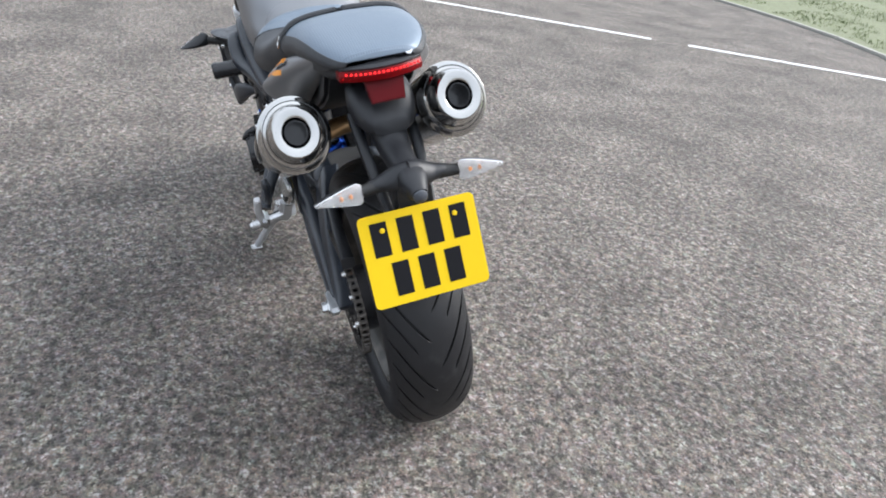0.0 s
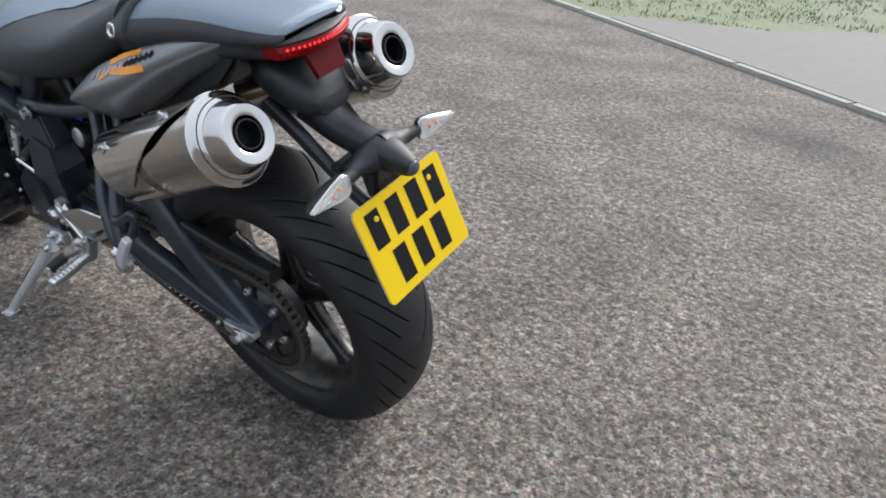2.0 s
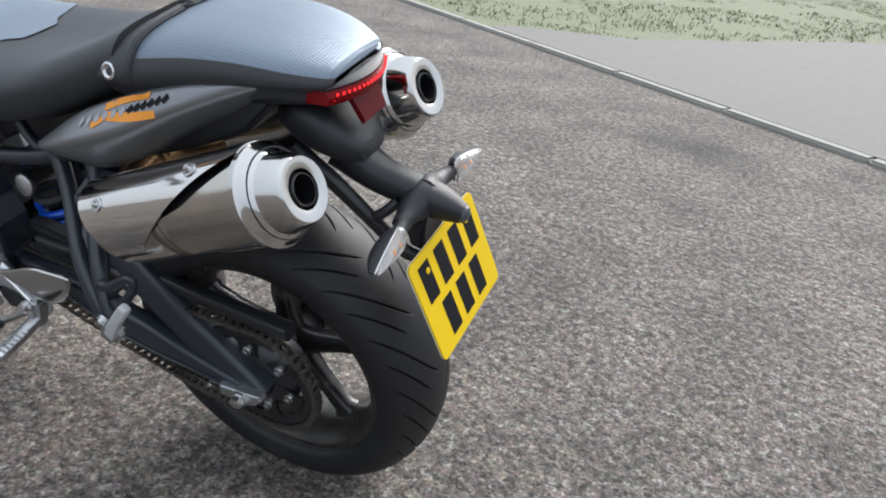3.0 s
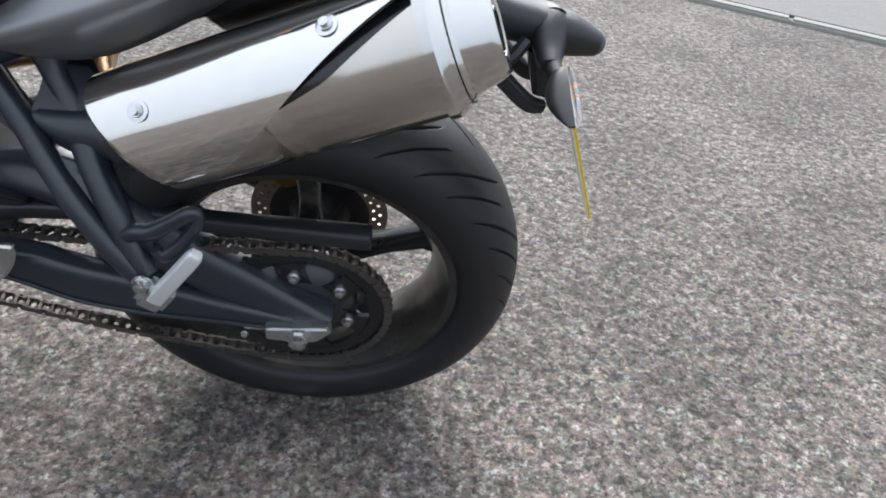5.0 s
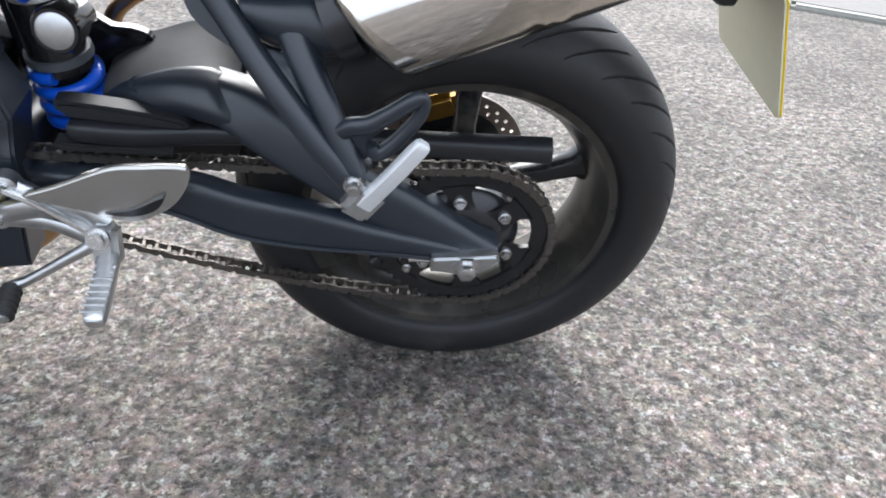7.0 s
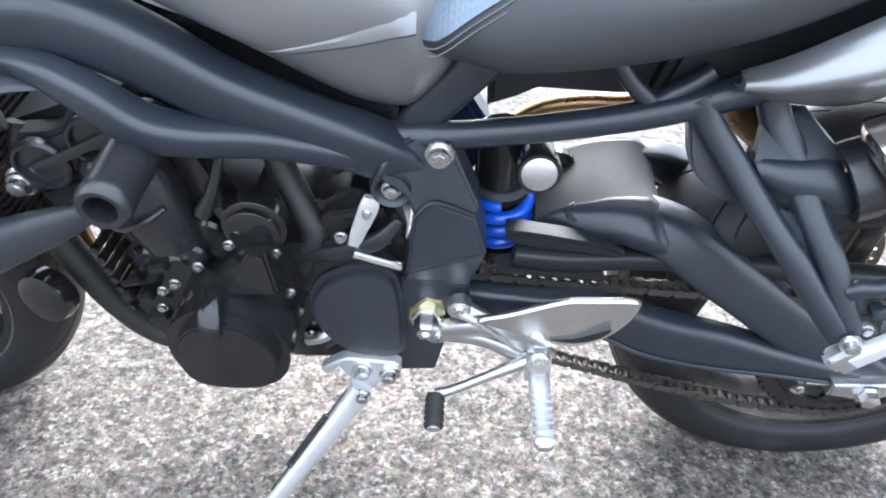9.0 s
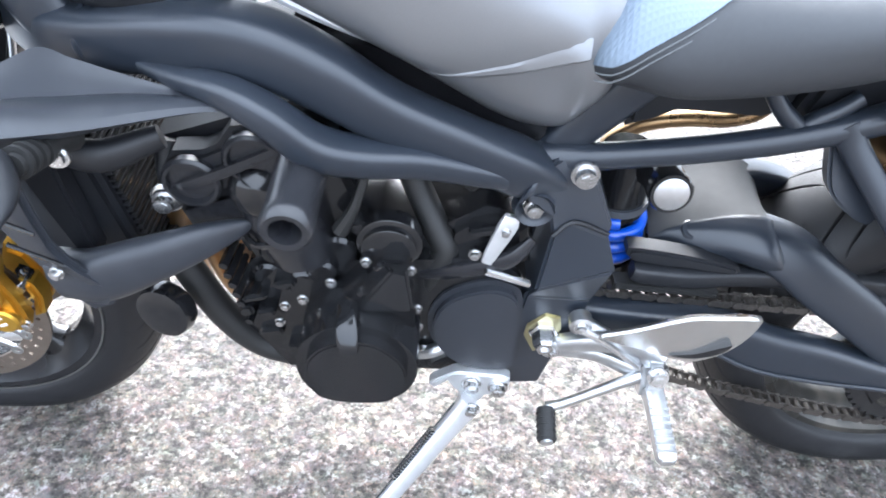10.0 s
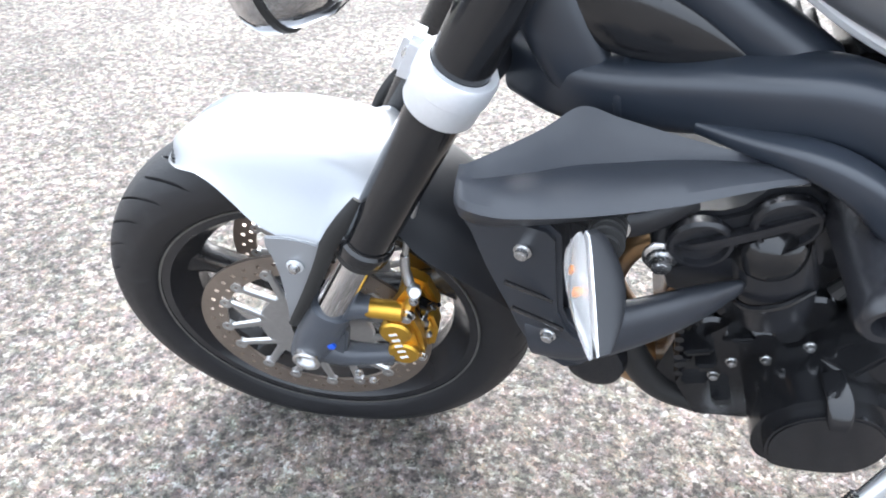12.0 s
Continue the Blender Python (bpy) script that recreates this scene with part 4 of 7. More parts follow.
def main_frame():
    spar = part("main_frame", tube([(1.125, 0.050, 0.708), (1.085, 0.085, 0.710), (1.037, 0.107, 0.718), (0.95, 0.137, 0.740), (0.888, 0.151, 0.747), (0.83, 0.155, 0.726), (0.77, 0.153, 0.690), (0.69, 0.145, 0.652), (0.640, 0.134, 0.625), (0.610, 0.124, 0.605), (0.590, 0.118, 0.590)],
                                   [0.034, 0.033, 0.031, 0.030, 0.030, 0.029, 0.0265, 0.0255, 0.027, 0.024, 0.020], n=28, flat=1.0, power=3.6), "frame", bike, "satin graphite twin-spar aluminium frame")
    part("weld", lathe([(-0.005, 0.028), (-0.003, 0.0325), (0.0, 0.0335), (0.003, 0.0325), (0.005, 0.028)], (1.037, 0.107, 0.718), (0.047, -0.021, -0.008), n=28), "frame", spar)
    part("right_spar", mirror(tube([(1.105, 0.045, 0.792), (1.02, 0.098, 0.745), (0.89, 0.132, 0.736), (0.77, 0.132, 0.678), (0.61, 0.118, 0.602), (0.55, 0.112, 0.560)], [0.034, 0.032, 0.037, 0.034, 0.033, 0.03], n=14, flat=0.8)), "frame", spar)
    part("lower_rail", tube([(0.985, 0.150, 0.716), (0.950, 0.172, 0.720), (0.905, 0.191, 0.722), (0.868, 0.200, 0.708), (0.830, 0.197, 0.676), (0.79, 0.186, 0.660), (0.73, 0.168, 0.648), (0.66, 0.151, 0.625), (0.615, 0.136, 0.606)],
                            [0.006, 0.008, 0.012, 0.0145, 0.0165, 0.0155, 0.0145, 0.012, 0.008], n=20, flat=1.3, power=3.6), "frame", spar)
    part("steering_head", tube([(1.150, 0, 0.715), (1.112, 0, 0.80), (1.075, 0, 0.885)], 0.040, n=24), "frame", spar)
    part("head_gusset", tube([(1.140, 0.060, 0.830), (1.118, 0.078, 0.790), (1.096, 0.090, 0.752), (1.074, 0.098, 0.716)], [0.030, 0.031, 0.031, 0.028], n=20, flat=0.8, power=3), "frame", spar)
    part("cross_brace", tube([(0.905, 0.112, 0.745), (0.932, 0.110, 0.766), (0.970, 0.106, 0.790), (1.005, 0.100, 0.812), (1.045, 0.090, 0.840)], [0.030, 0.027, 0.025, 0.025, 0.026], n=18), "frame", spar)
    # cast pivot plate of three facets
    pl = {"A": (0.613, 0.148, 0.626), "B": (0.592, 0.128, 0.634), "C": (0.549, 0.122, 0.608), "D": (0.521, 0.130, 0.548), "X": (0.524, 0.139, 0.540), "E": (0.508, 0.150, 0.497), "F": (0.522, 0.146, 0.443), "G": (0.530, 0.142, 0.386), "H": (0.544, 0.142, 0.335), "I": (0.556, 0.140, 0.262),
          "J": (0.606, 0.140, 0.256), "K": (0.613, 0.144, 0.285), "L": (0.602, 0.148, 0.446), "M": (0.596, 0.164, 0.470), "N": (0.589, 0.152, 0.546), "O": (0.597, 0.153, 0.574), "P": (0.626, 0.155, 0.597), "Y": (0.568, 0.146, 0.562)}
    pv = part("pivot_plate", facets(pl, ["ABCDXYNOP", "NYXEM", "MEFL", "LFGHIJK"], 0.085, 0.0035), "frame", spar, sharp=12)
    part("weld_line", tube([(0.614, 0.148, 0.627), (0.622, 0.156, 0.611), (0.630, 0.154, 0.594)], [0.003, 0.004, 0.003], n=8), "frame", pv)
    part("crease", tube([(0.589, 0.154, 0.549), (0.568, 0.147, 0.565), (0.525, 0.138, 0.543)], [0.0025, 0.003, 0.0025], n=6), "plastic", pv)
    part("right_pivot_plate", slab([(0.620, 0.640), (0.585, 0.622), (0.506, 0.505), (0.512, 0.430), (0.556, 0.262), (0.598, 0.258), (0.606, 0.56)], -0.14, -0.085, 0.01), "frame", spar)
    part("pivot_washer", slab([(0.592, 0.372), (0.591, 0.392), (0.572, 0.415), (0.553, 0.410), (0.548, 0.388), (0.556, 0.358), (0.576, 0.340)], 0.143, 0.149, 0.002), "brass", pv, "yellow zinc-plated pivot lock plate")
    part("pivot_nut", lathe([(0, 0.0), (0, 0.018), (0.006, 0.018), (0.008, 0.015), (0.024, 0.0145), (0.030, 0.011), (0.030, 0.006), (0.026, 0.006), (0.026, 0.0)], (0.570, 0.149, 0.385), n=6), "bolt", pv)
    bolt((0.613, 0.146, 0.580), r=0.009, parent=pv)
    part("bolt_recess", lathe([(-0.004, 0.012), (0.004, 0.018), (0.006, 0.021), (-0.006, 0.024)], (0.613, 0.146, 0.580), n=28, loop=True), "frame", pv)


main_frame()


def subframe():
    rail = part("subframe", tube([(0.625, 0.112, 0.618), (0.585, 0.113, 0.624), (0.54, 0.112, 0.629), (0.44, 0.112, 0.648), (0.34, 0.112, 0.676), (0.22, 0.105, 0.725), (0.05, 0.085, 0.805), (-0.08, 0.075, 0.865)], [0.018, 0.0175, 0.0145, 0.0145, 0.015, 0.017, 0.016, 0.014], n=14), "frame", bike, "graphite tubular rear subframe")
    part("right_rail", mirror(tube([(0.590, 0.105, 0.625), (0.44, 0.112, 0.648), (0.34, 0.112, 0.676), (0.22, 0.105, 0.725), (-0.08, 0.075, 0.865)], 0.0145, n=12)), "frame", rail)
    part("upper_strut", tube([(0.605, 0.10, 0.615), (0.575, 0.10, 0.655), (0.535, 0.10, 0.705), (0.50, 0.098, 0.745)], [0.020, 0.022, 0.023, 0.022], n=14, flat=0.7, power=3), "frame", rail)
    for ends in ([(0.350, 0.107, 0.668), (0.372, 0.106, 0.684), (0.388, 0.104, 0.698), (0.402, 0.100, 0.715)], [(0.366, 0.107, 0.668), (0.348, 0.106, 0.686), (0.330, 0.104, 0.698), (0.312, 0.100, 0.712)]):
        part("seat_stay", tube(ends, [0.011, 0.010, 0.009, 0.009], n=12), "frame", rail)
    part("undertray", slab([(0.36, 0.672), (0.20, 0.690), (0.06, 0.745), (-0.05, 0.800), (-0.10, 0.850), (-0.10, 0.89), (0.10, 0.84), (0.34, 0.745)], -0.088, 0.088, 0.008), "plastic", rail)
    bolt((0.447, 0.108, 0.735), r=0.007, parent=rail)


subframe()


def peg_hanger():
    a = tube([(0.322, 0.112, 0.690), (0.305, 0.122, 0.667), (0.274, 0.148, 0.634), (0.245, 0.178, 0.604), (0.215, 0.206, 0.575), (0.182, 0.228, 0.538), (0.152, 0.240, 0.506)], [0.014, 0.014, 0.0135, 0.0135, 0.0135, 0.013, 0.013], n=14, flat=0.9, power=2.6)
    body = part("peg_hanger", a, "frame", bike, "graphite cast passenger footrest hanger")
    part("rear_strut", tube([(0.252, 0.104, 0.694), (0.241, 0.113, 0.671), (0.224, 0.132, 0.648), (0.207, 0.162, 0.618), (0.194, 0.184, 0.597), (0.176, 0.208, 0.570), (0.158, 0.228, 0.538), (0.144, 0.240, 0.512)], [0.015, 0.015, 0.016, 0.0165, 0.0155, 0.0145, 0.013, 0.012], n=14, flat=0.9, power=2.6), "frame", body)
    # thin web ahead of the front strut, a floor between the two, a full pad round the rear one
    for name, outline, y0, slope, thick, bevel in (("front_web", [(0.326, 0.684), (0.322, 0.650), (0.313, 0.620), (0.290, 0.600), (0.262, 0.588), (0.256, 0.604), (0.288, 0.640), (0.306, 0.668)], 0.100, -0.42, 0.022, 0.008),
                                                  ("floor_web", [(0.252, 0.606), (0.216, 0.606), (0.190, 0.580), (0.168, 0.545), (0.150, 0.512), (0.165, 0.512), (0.214, 0.568)], 0.142, -0.70, 0.012, 0.004)):
        web = slab(outline, 0.0, thick, bevel, 3)
        for v in web.verts:
            v.co.y += y0 + slope * (v.co.z - 0.645)
        part(name, web, "frame", body, sharp=60)
    # curved wing between the struts: lit upper face, rounded lower edge turned inward, web up to the rail
    wing = []
    for row in glide([(0.265, 0.140, 0.647, 0.251, 0.156, 0.624), (0.243, 0.150, 0.649, 0.229, 0.166, 0.619), (0.217, 0.154, 0.652, 0.199, 0.173, 0.616), (0.190, 0.154, 0.655, 0.175, 0.177, 0.617), (0.165, 0.150, 0.644, 0.156, 0.174, 0.617)], 5):
        hi, lo = Vector(row[:3]), Vector(row[3:])
        out = Vector((0, 0.010, 0.006))
        wing.append([tuple(p) for p in (hi, hi.lerp(lo, 0.3) + out * 0.6, hi.lerp(lo, 0.65) + out * 0.7, lo, lo + Vector((0, -0.004, -0.010)), lo + Vector((0.004, -0.016, -0.018)), lo + Vector((0.006, -0.034, -0.016)), hi.lerp(lo, 0.5) + Vector((0, -0.034, 0)), hi + Vector((0, -0.014, 0)))])
    part("wing", skin(wing), "frame", body, sharp=60)
    part("upper_web", skin([[tuple(Vector(p) + d) for p, d in ((hi, Vector((0, 0, 0.004))), (Vector(hi).lerp(Vector(lo), 0.5), Vector((0, 0, 0))), (lo, Vector((0, 0, 0))), (lo, Vector((0, -0.012, -0.002))), (Vector(hi).lerp(Vector(lo), 0.5), Vector((0, -0.012, 0))), (hi, Vector((0, -0.012, 0.004))))] for hi, lo in (((0.252, 0.112, 0.672), (0.262, 0.146, 0.646)), ((0.234, 0.112, 0.678), (0.222, 0.156, 0.646)), ((0.210, 0.106, 0.674), (0.177, 0.150, 0.657)))]), "frame", body, sharp=30)
    hg = part("heel_guard", tube([(0.160, 0.226, 0.556), (0.150, 0.229, 0.564), (0.134, 0.231, 0.568), (0.113, 0.231, 0.582), (0.092, 0.231, 0.598), (0.083, 0.231, 0.600), (0.084, 0.231, 0.585), (0.098, 0.232, 0.562), (0.115, 0.234, 0.543), (0.126, 0.235, 0.538), (0.131, 0.235, 0.547)], [0.009, 0.0085, 0.0085, 0.008, 0.0075, 0.006, 0.0065, 0.007, 0.0075, 0.0075, 0.006], n=12, sub=4, power=3), "frame", body, "hooked heel guard")
    part("guard_web", slab([(0.170, 0.560), (0.130, 0.566), (0.106, 0.582), (0.120, 0.560), (0.132, 0.548), (0.126, 0.534), (0.140, 0.520), (0.158, 0.530)], 0.222, 0.230, 0.003), "frame", hg)
    part("clevis", block((0.034, 0.022, 0.042), (0.138, 0.250, 0.488), 0.006, pose(0, 0, 0, 0, -35, 0)), "alu", body)
    bolt((0.147, 0.252, 0.510), r=0.009, parent=body)
    bar = [tube([(0.136, 0.254, 0.488), (0.112, 0.258, 0.524), (0.086, 0.256, 0.560), (0.081, 0.255, 0.567)], [0.010, 0.009, 0.0085, 0.006], n=10, flat=0.9, power=4)]
    peg = part("footrest", joined(*bar), "clamp", body, "folded ribbed aluminium passenger footrest")
    for k in range(12):
        t = k / 11
        p = Vector((0.132, 0.256, 0.494)).lerp(Vector((0.084, 0.256, 0.563)), t) + Vector((0.82, 0, 0.57)) * 0.0095
        part("rib", tube([p + Vector((0.0, -0.009, 0.0)), p + Vector((0.0, 0.009, 0.0))], 0.0024, n=6, sub=1), "clamp", peg)


peg_hanger()

# -- exhaust --


def on_axis(a, b):
    a, b = Vector(a), Vector(b)
    d = (b - a).normalized()
    side = Vector((0, 1, 0))
    side = (side - d * side.dot(d)).normalized()
    up = d.cross(side)
    if up.z < 0:
        up = -up
    return a, d, side, up, (b - a).length


def silencer(name, front, rear, outward, label):
    a, d, side, up, L = on_axis(front, rear)
    side = side * outward
    W, H = 0.062, 0.066

    def at(u, ang, grow=0.0):
        """ang 0 is straight out, 90 is up"""
        return tuple(a + d * u + side * ((W + grow) * math.cos(ang)) + up * ((H + grow) * math.sin(ang)))

    def shell(u0, u1, lo, hi, grow, thick, nu=24, na=36, slant=0.0):
        v, f = [], []
        for g in (grow, grow - thick):
            for i in range(nu + 1):
                w = u0 + (u1 - u0) * i / nu
                for j in range(na + 1):
                    q = lo(w) + (hi(w) - lo(w)) * j / na
                    u = w + slant * (1 - math.sin(q)) / 2 * (1 - i / nu)
                    v.append(at(u, q, g))
        w = na + 1
        for s in (0, 1):
            o = s * (nu + 1) * w
            for i in range(nu):
                for j in range(na):
                    q = (o + i * w + j, o + i * w + j + 1, o + (i + 1) * w + j + 1, o + (i + 1) * w + j)
                    f.append(q if s == 0 else q[::-1])
        o = (nu + 1) * w
        for i in range(nu):
            for j in (0, na):
                f.append((i * w + j, (i + 1) * w + j, o + (i + 1) * w + j, o + i * w + j))
        for j in range(na):
            for i in (0, nu):
                f.append((i * w + j, i * w + j + 1, o + i * w + j + 1, o + i * w + j))
        return v, f
    def shell_end():
        return skin([[at(u, 2 * math.pi * k / 40, g) for k in range(40)] for u, g in ((0.034, -0.003), (0.024, -0.006), (0.012, -0.014), (0.004, -0.026), (0.0, -0.036))])

    core = [[at(u, 2 * math.pi * k / 40, g) for k in range(40)] for u, g in ((0.030, -0.02), (0.036, -0.006), (L * 0.8, -0.006), (L * 0.9, -0.006))]
    body = part(name, skin(core), "gloss", bike, label)

    def edge(u):
        t = max(0.0, min(1.0, (u - 0.05) / (L - 0.085)))
        return radians(-20 + 108 * t ** 1.1)

    def slot(u):
        """Width of the dark slot, opening only towards the rear."""
        return radians(13 * max(0.0, min(1.0, (u - 0.150) / 0.07)))

    part("sleeve", shell(-0.004, L * 0.86, lambda u: radians(-252), lambda u: radians(106) + (edge(u) - radians(106)) * max(0.0, min(1.0, (u - 0.135) / 0.02)) - slot(u), 0.0, 0.004, slant=0.040), "steel", body, "brushed stainless silencer sleeve")
    part("heat_shield", shell(-0.014, L * 0.84, lambda u: edge(u), lambda u: radians(112), 0.0045, 0.0035, slant=0.085), "bright_steel", body, "polished heat shield with a diagonal slot")
    for u, ang in ((0.045, 46), (0.238, 66)):
        p = Vector(at(u, radians(ang), 0.0048))
        n = side * math.cos(radians(ang)) + up * math.sin(radians(ang))
        part("grommet", lathe([(0, 0.0), (0, 0.0105), (0.001, 0.0105), (0.0015, 0.007), (0.0015, 0.0)], tuple(p), tuple(n), n=24), "bolt", body)
        bolt(tuple(p + n * 0.002), tuple(n), 0.0052, parent=body)
    part("front_cone", shell_end(), "case", body)
    lip = []
    for du, g in ((0.0, -0.0005), (-0.006, -0.0025), (-0.010, -0.007), (-0.012, -0.014), (-0.011, -0.022)):
        lip.append([at(-0.003 + 0.040 * (1 - math.sin(2 * math.pi * k / 48)) / 2 + du, 2 * math.pi * k / 48, g) for k in range(48)])
    part("front_lip", skin(lip, caps=False), "steel", body)
    # stepped end cap with an outlet pipe
    def band(pairs, nn=56):
        return [[tuple(a + d * u + side * (s * W * math.cos(2 * math.pi * k / nn)) + up * (s * H * math.sin(2 * math.pi * k / nn))) for k in range(nn)] for u, s in pairs]
    cap = part("end_cap", skin(band([(L * 0.835, 0.96), (L * 0.838, 1.05), (L * 0.862, 1.05), (L * 0.868, 1.0), (L * 0.885, 0.955), (L * 0.905, 0.86), (L * 0.912, 0.805), (L * 0.950, 0.755), (L * 0.985, 0.69), (L * 0.998, 0.66), (L * 1.004, 0.625), (L * 1.003, 0.47), (L * 0.998, 0.40), (L * 0.985, 0.38), (L * 0.94, 0.37)]), caps=False), "cap", body, "polished stepped end cap")
    part("outlet", skin(band([(L * 0.80, 0.27), (L * 0.99, 0.29), (L * 1.002, 0.295), (L * 1.002, 0.315), (L * 0.992, 0.35), (L * 0.95, 0.36)]), caps=False), "gloss", cap, "sooty black outlet pipe")
    part("baffle", skin(band([(L * 0.80, 0.30), (L * 0.795, 0.30)])), "rubber_soft", cap)
    return body


silencer("silencer", (0.144, 0.168, 0.644), (-0.196, 0.166, 0.802), 1, "brushed stainless underseat silencer, outer one by the stand")
silencer("silencer", (0.152, -0.140, 0.640), (-0.222, -0.122, 0.818), -1, "brushed stainless underseat silencer on the far flank")
link = part("link_pipe", tube([(0.165, 0.150, 0.637), (0.20, 0.11, 0.625), (0.24, 0.03, 0.63), (0.24, -0.05, 0.63), (0.20, -0.11, 0.625), (0.165, -0.145, 0.637)], 0.022, n=14), "pipe", bike, "stained steel exhaust link pipe")
part("clamp_ring", lathe([(-0.012, 0.03), (-0.012, 0.040), (0.012, 0.040), (0.012, 0.03)], (0.163, 0.154, 0.637), (0.9, 0.05, -0.42), n=28, loop=True), "case", link)

from mathutils.bvhtree import BVHTree

# -- tank and seat --


def sections(rows, sub, pts):
    """A left-right even loft along x. Each row: x, then (y, z) pairs from the bottom edge up to the middle line."""
    flat = glide([[r[0], *[c for p in r[1:] for c in p]] for r in rows], sub)
    rings = []
    for r in flat:
        half = glide(np.array(r[1:]).reshape(-1, 2), pts)
        ring = [(r[0], y, z) for y, z in half] + [(r[0], -y, z) for y, z in half[::-1][1:]]
        rings.append(ring)
    return rings


def tank():
    rows = [
        (0.540, (0.030, 0.700), (0.060, 0.720), (0.075, 0.775), (0.075, 0.815), (0.050, 0.836), (0.0, 0.846)),
        (0.562, (0.080, 0.688), (0.112, 0.704), (0.124, 0.722), (0.126, 0.785), (0.080, 0.838), (0.0, 0.854)),
        (0.588, (0.086, 0.656), (0.122, 0.678), (0.140, 0.732), (0.124, 0.798), (0.084, 0.846), (0.0, 0.864)),
        (0.610, (0.090, 0.645), (0.125, 0.674), (0.144, 0.760), (0.120, 0.812), (0.085, 0.855), (0.0, 0.872)),
        (0.660, (0.096, 0.658), (0.138, 0.692), (0.158, 0.768), (0.140, 0.830), (0.100, 0.885), (0.0, 0.905)),
        (0.740, (0.105, 0.708), (0.146, 0.732), (0.166, 0.762), (0.158, 0.850), (0.118, 0.920), (0.0, 0.945)),
        (0.830, (0.115, 0.765), (0.150, 0.778), (0.164, 0.815), (0.162, 0.880), (0.125, 0.945), (0.0, 0.970)),
        (0.920, (0.115, 0.810), (0.145, 0.822), (0.155, 0.860), (0.150, 0.905), (0.115, 0.955), (0.0, 0.975)),
        (1.010, (0.080, 0.860), (0.105, 0.868), (0.115, 0.890), (0.110, 0.920), (0.085, 0.950), (0.0, 0.962)),
    ]
    body = part("fuel_tank", skin(sections(rows, 6, 4), closed=True), "tank", bike, "matt graphite metallic fuel tank", sharp=60)
    part("seam", tube([(0.74, 0.116, 0.724), (0.83, 0.128, 0.765), (0.90, 0.128, 0.800), (0.96, 0.11, 0.835)], [0.002, 0.006, 0.006, 0.004], n=8), "clamp", body, "bare bright welded seam")
    # sharp wedge-shaped crease that widens towards the seat
    tree = BVHTree.FromPolygons([v.co.copy() for v in body.data.vertices], [tuple(q.vertices) for q in body.data.polygons])
    v, f = [], []
    for k in range(19):
        t = k / 18
        x = 0.738 - 0.146 * t
        z0, z1 = 0.728 + 0.025 * t, 0.728 + 0.043 * t
        for z, lift in ((z0 - 0.004, 0.0), (z0, 0.001 + 0.0035 * t), (z0 * 0.4 + z1 * 0.6, 0.001 + 0.0012 * t), (z1 + 0.001, -0.001)):
            hit = tree.ray_cast(Vector((x, 0.5, z)), Vector((0, -1, 0)))[0]
            v.append((x, (hit.y if hit else 0.14) + lift, z))
    for k in range(18):
        for j in range(3):
            f.append((4 * k + j, 4 * k + j + 1, 4 * k + j + 5, 4 * k + j + 4))
    part("crease_line", (v, f), "tank", body, sharp=20)
    part("intake_cover", tube([(1.090, 0.085, 0.785), (1.050, 0.105, 0.782), (1.010, 0.118, 0.775), (0.975, 0.126, 0.767), (0.955, 0.129, 0.762)], [0.036, 0.034, 0.026, 0.012, 0.002], n=20, flat=0.5, power=2.4), "gloss", body, "gloss black pointed intake cover")
    part("battery_tray", slab([(0.52, 0.635), (0.49, 0.648), (0.47, 0.660), (0.38, 0.660), (0.355, 0.672), (0.34, 0.75), (0.52, 0.75)], -0.10, 0.07, 0.006), "plastic", body)
    part("tank_shield", slab([(0.50, 0.685), (0.62, 0.66), (0.63, 0.70), (0.60, 0.75), (0.50, 0.75)], -0.085, 0.085, 0.006), "plastic", body)
    part("airbox", slab([(0.60, 0.595), (0.70, 0.615), (0.82, 0.665), (0.86, 0.745), (0.70, 0.725), (0.60, 0.69)], -0.105, 0.105, 0.01), "gloss", body)
    part("tank_prop", slab([(0.66, 0.69), (0.62, 0.66), (0.72, 0.66), (0.80, 0.70), (0.86, 0.75)], -0.08, 0.08, 0.005), "plastic", body)


tank()


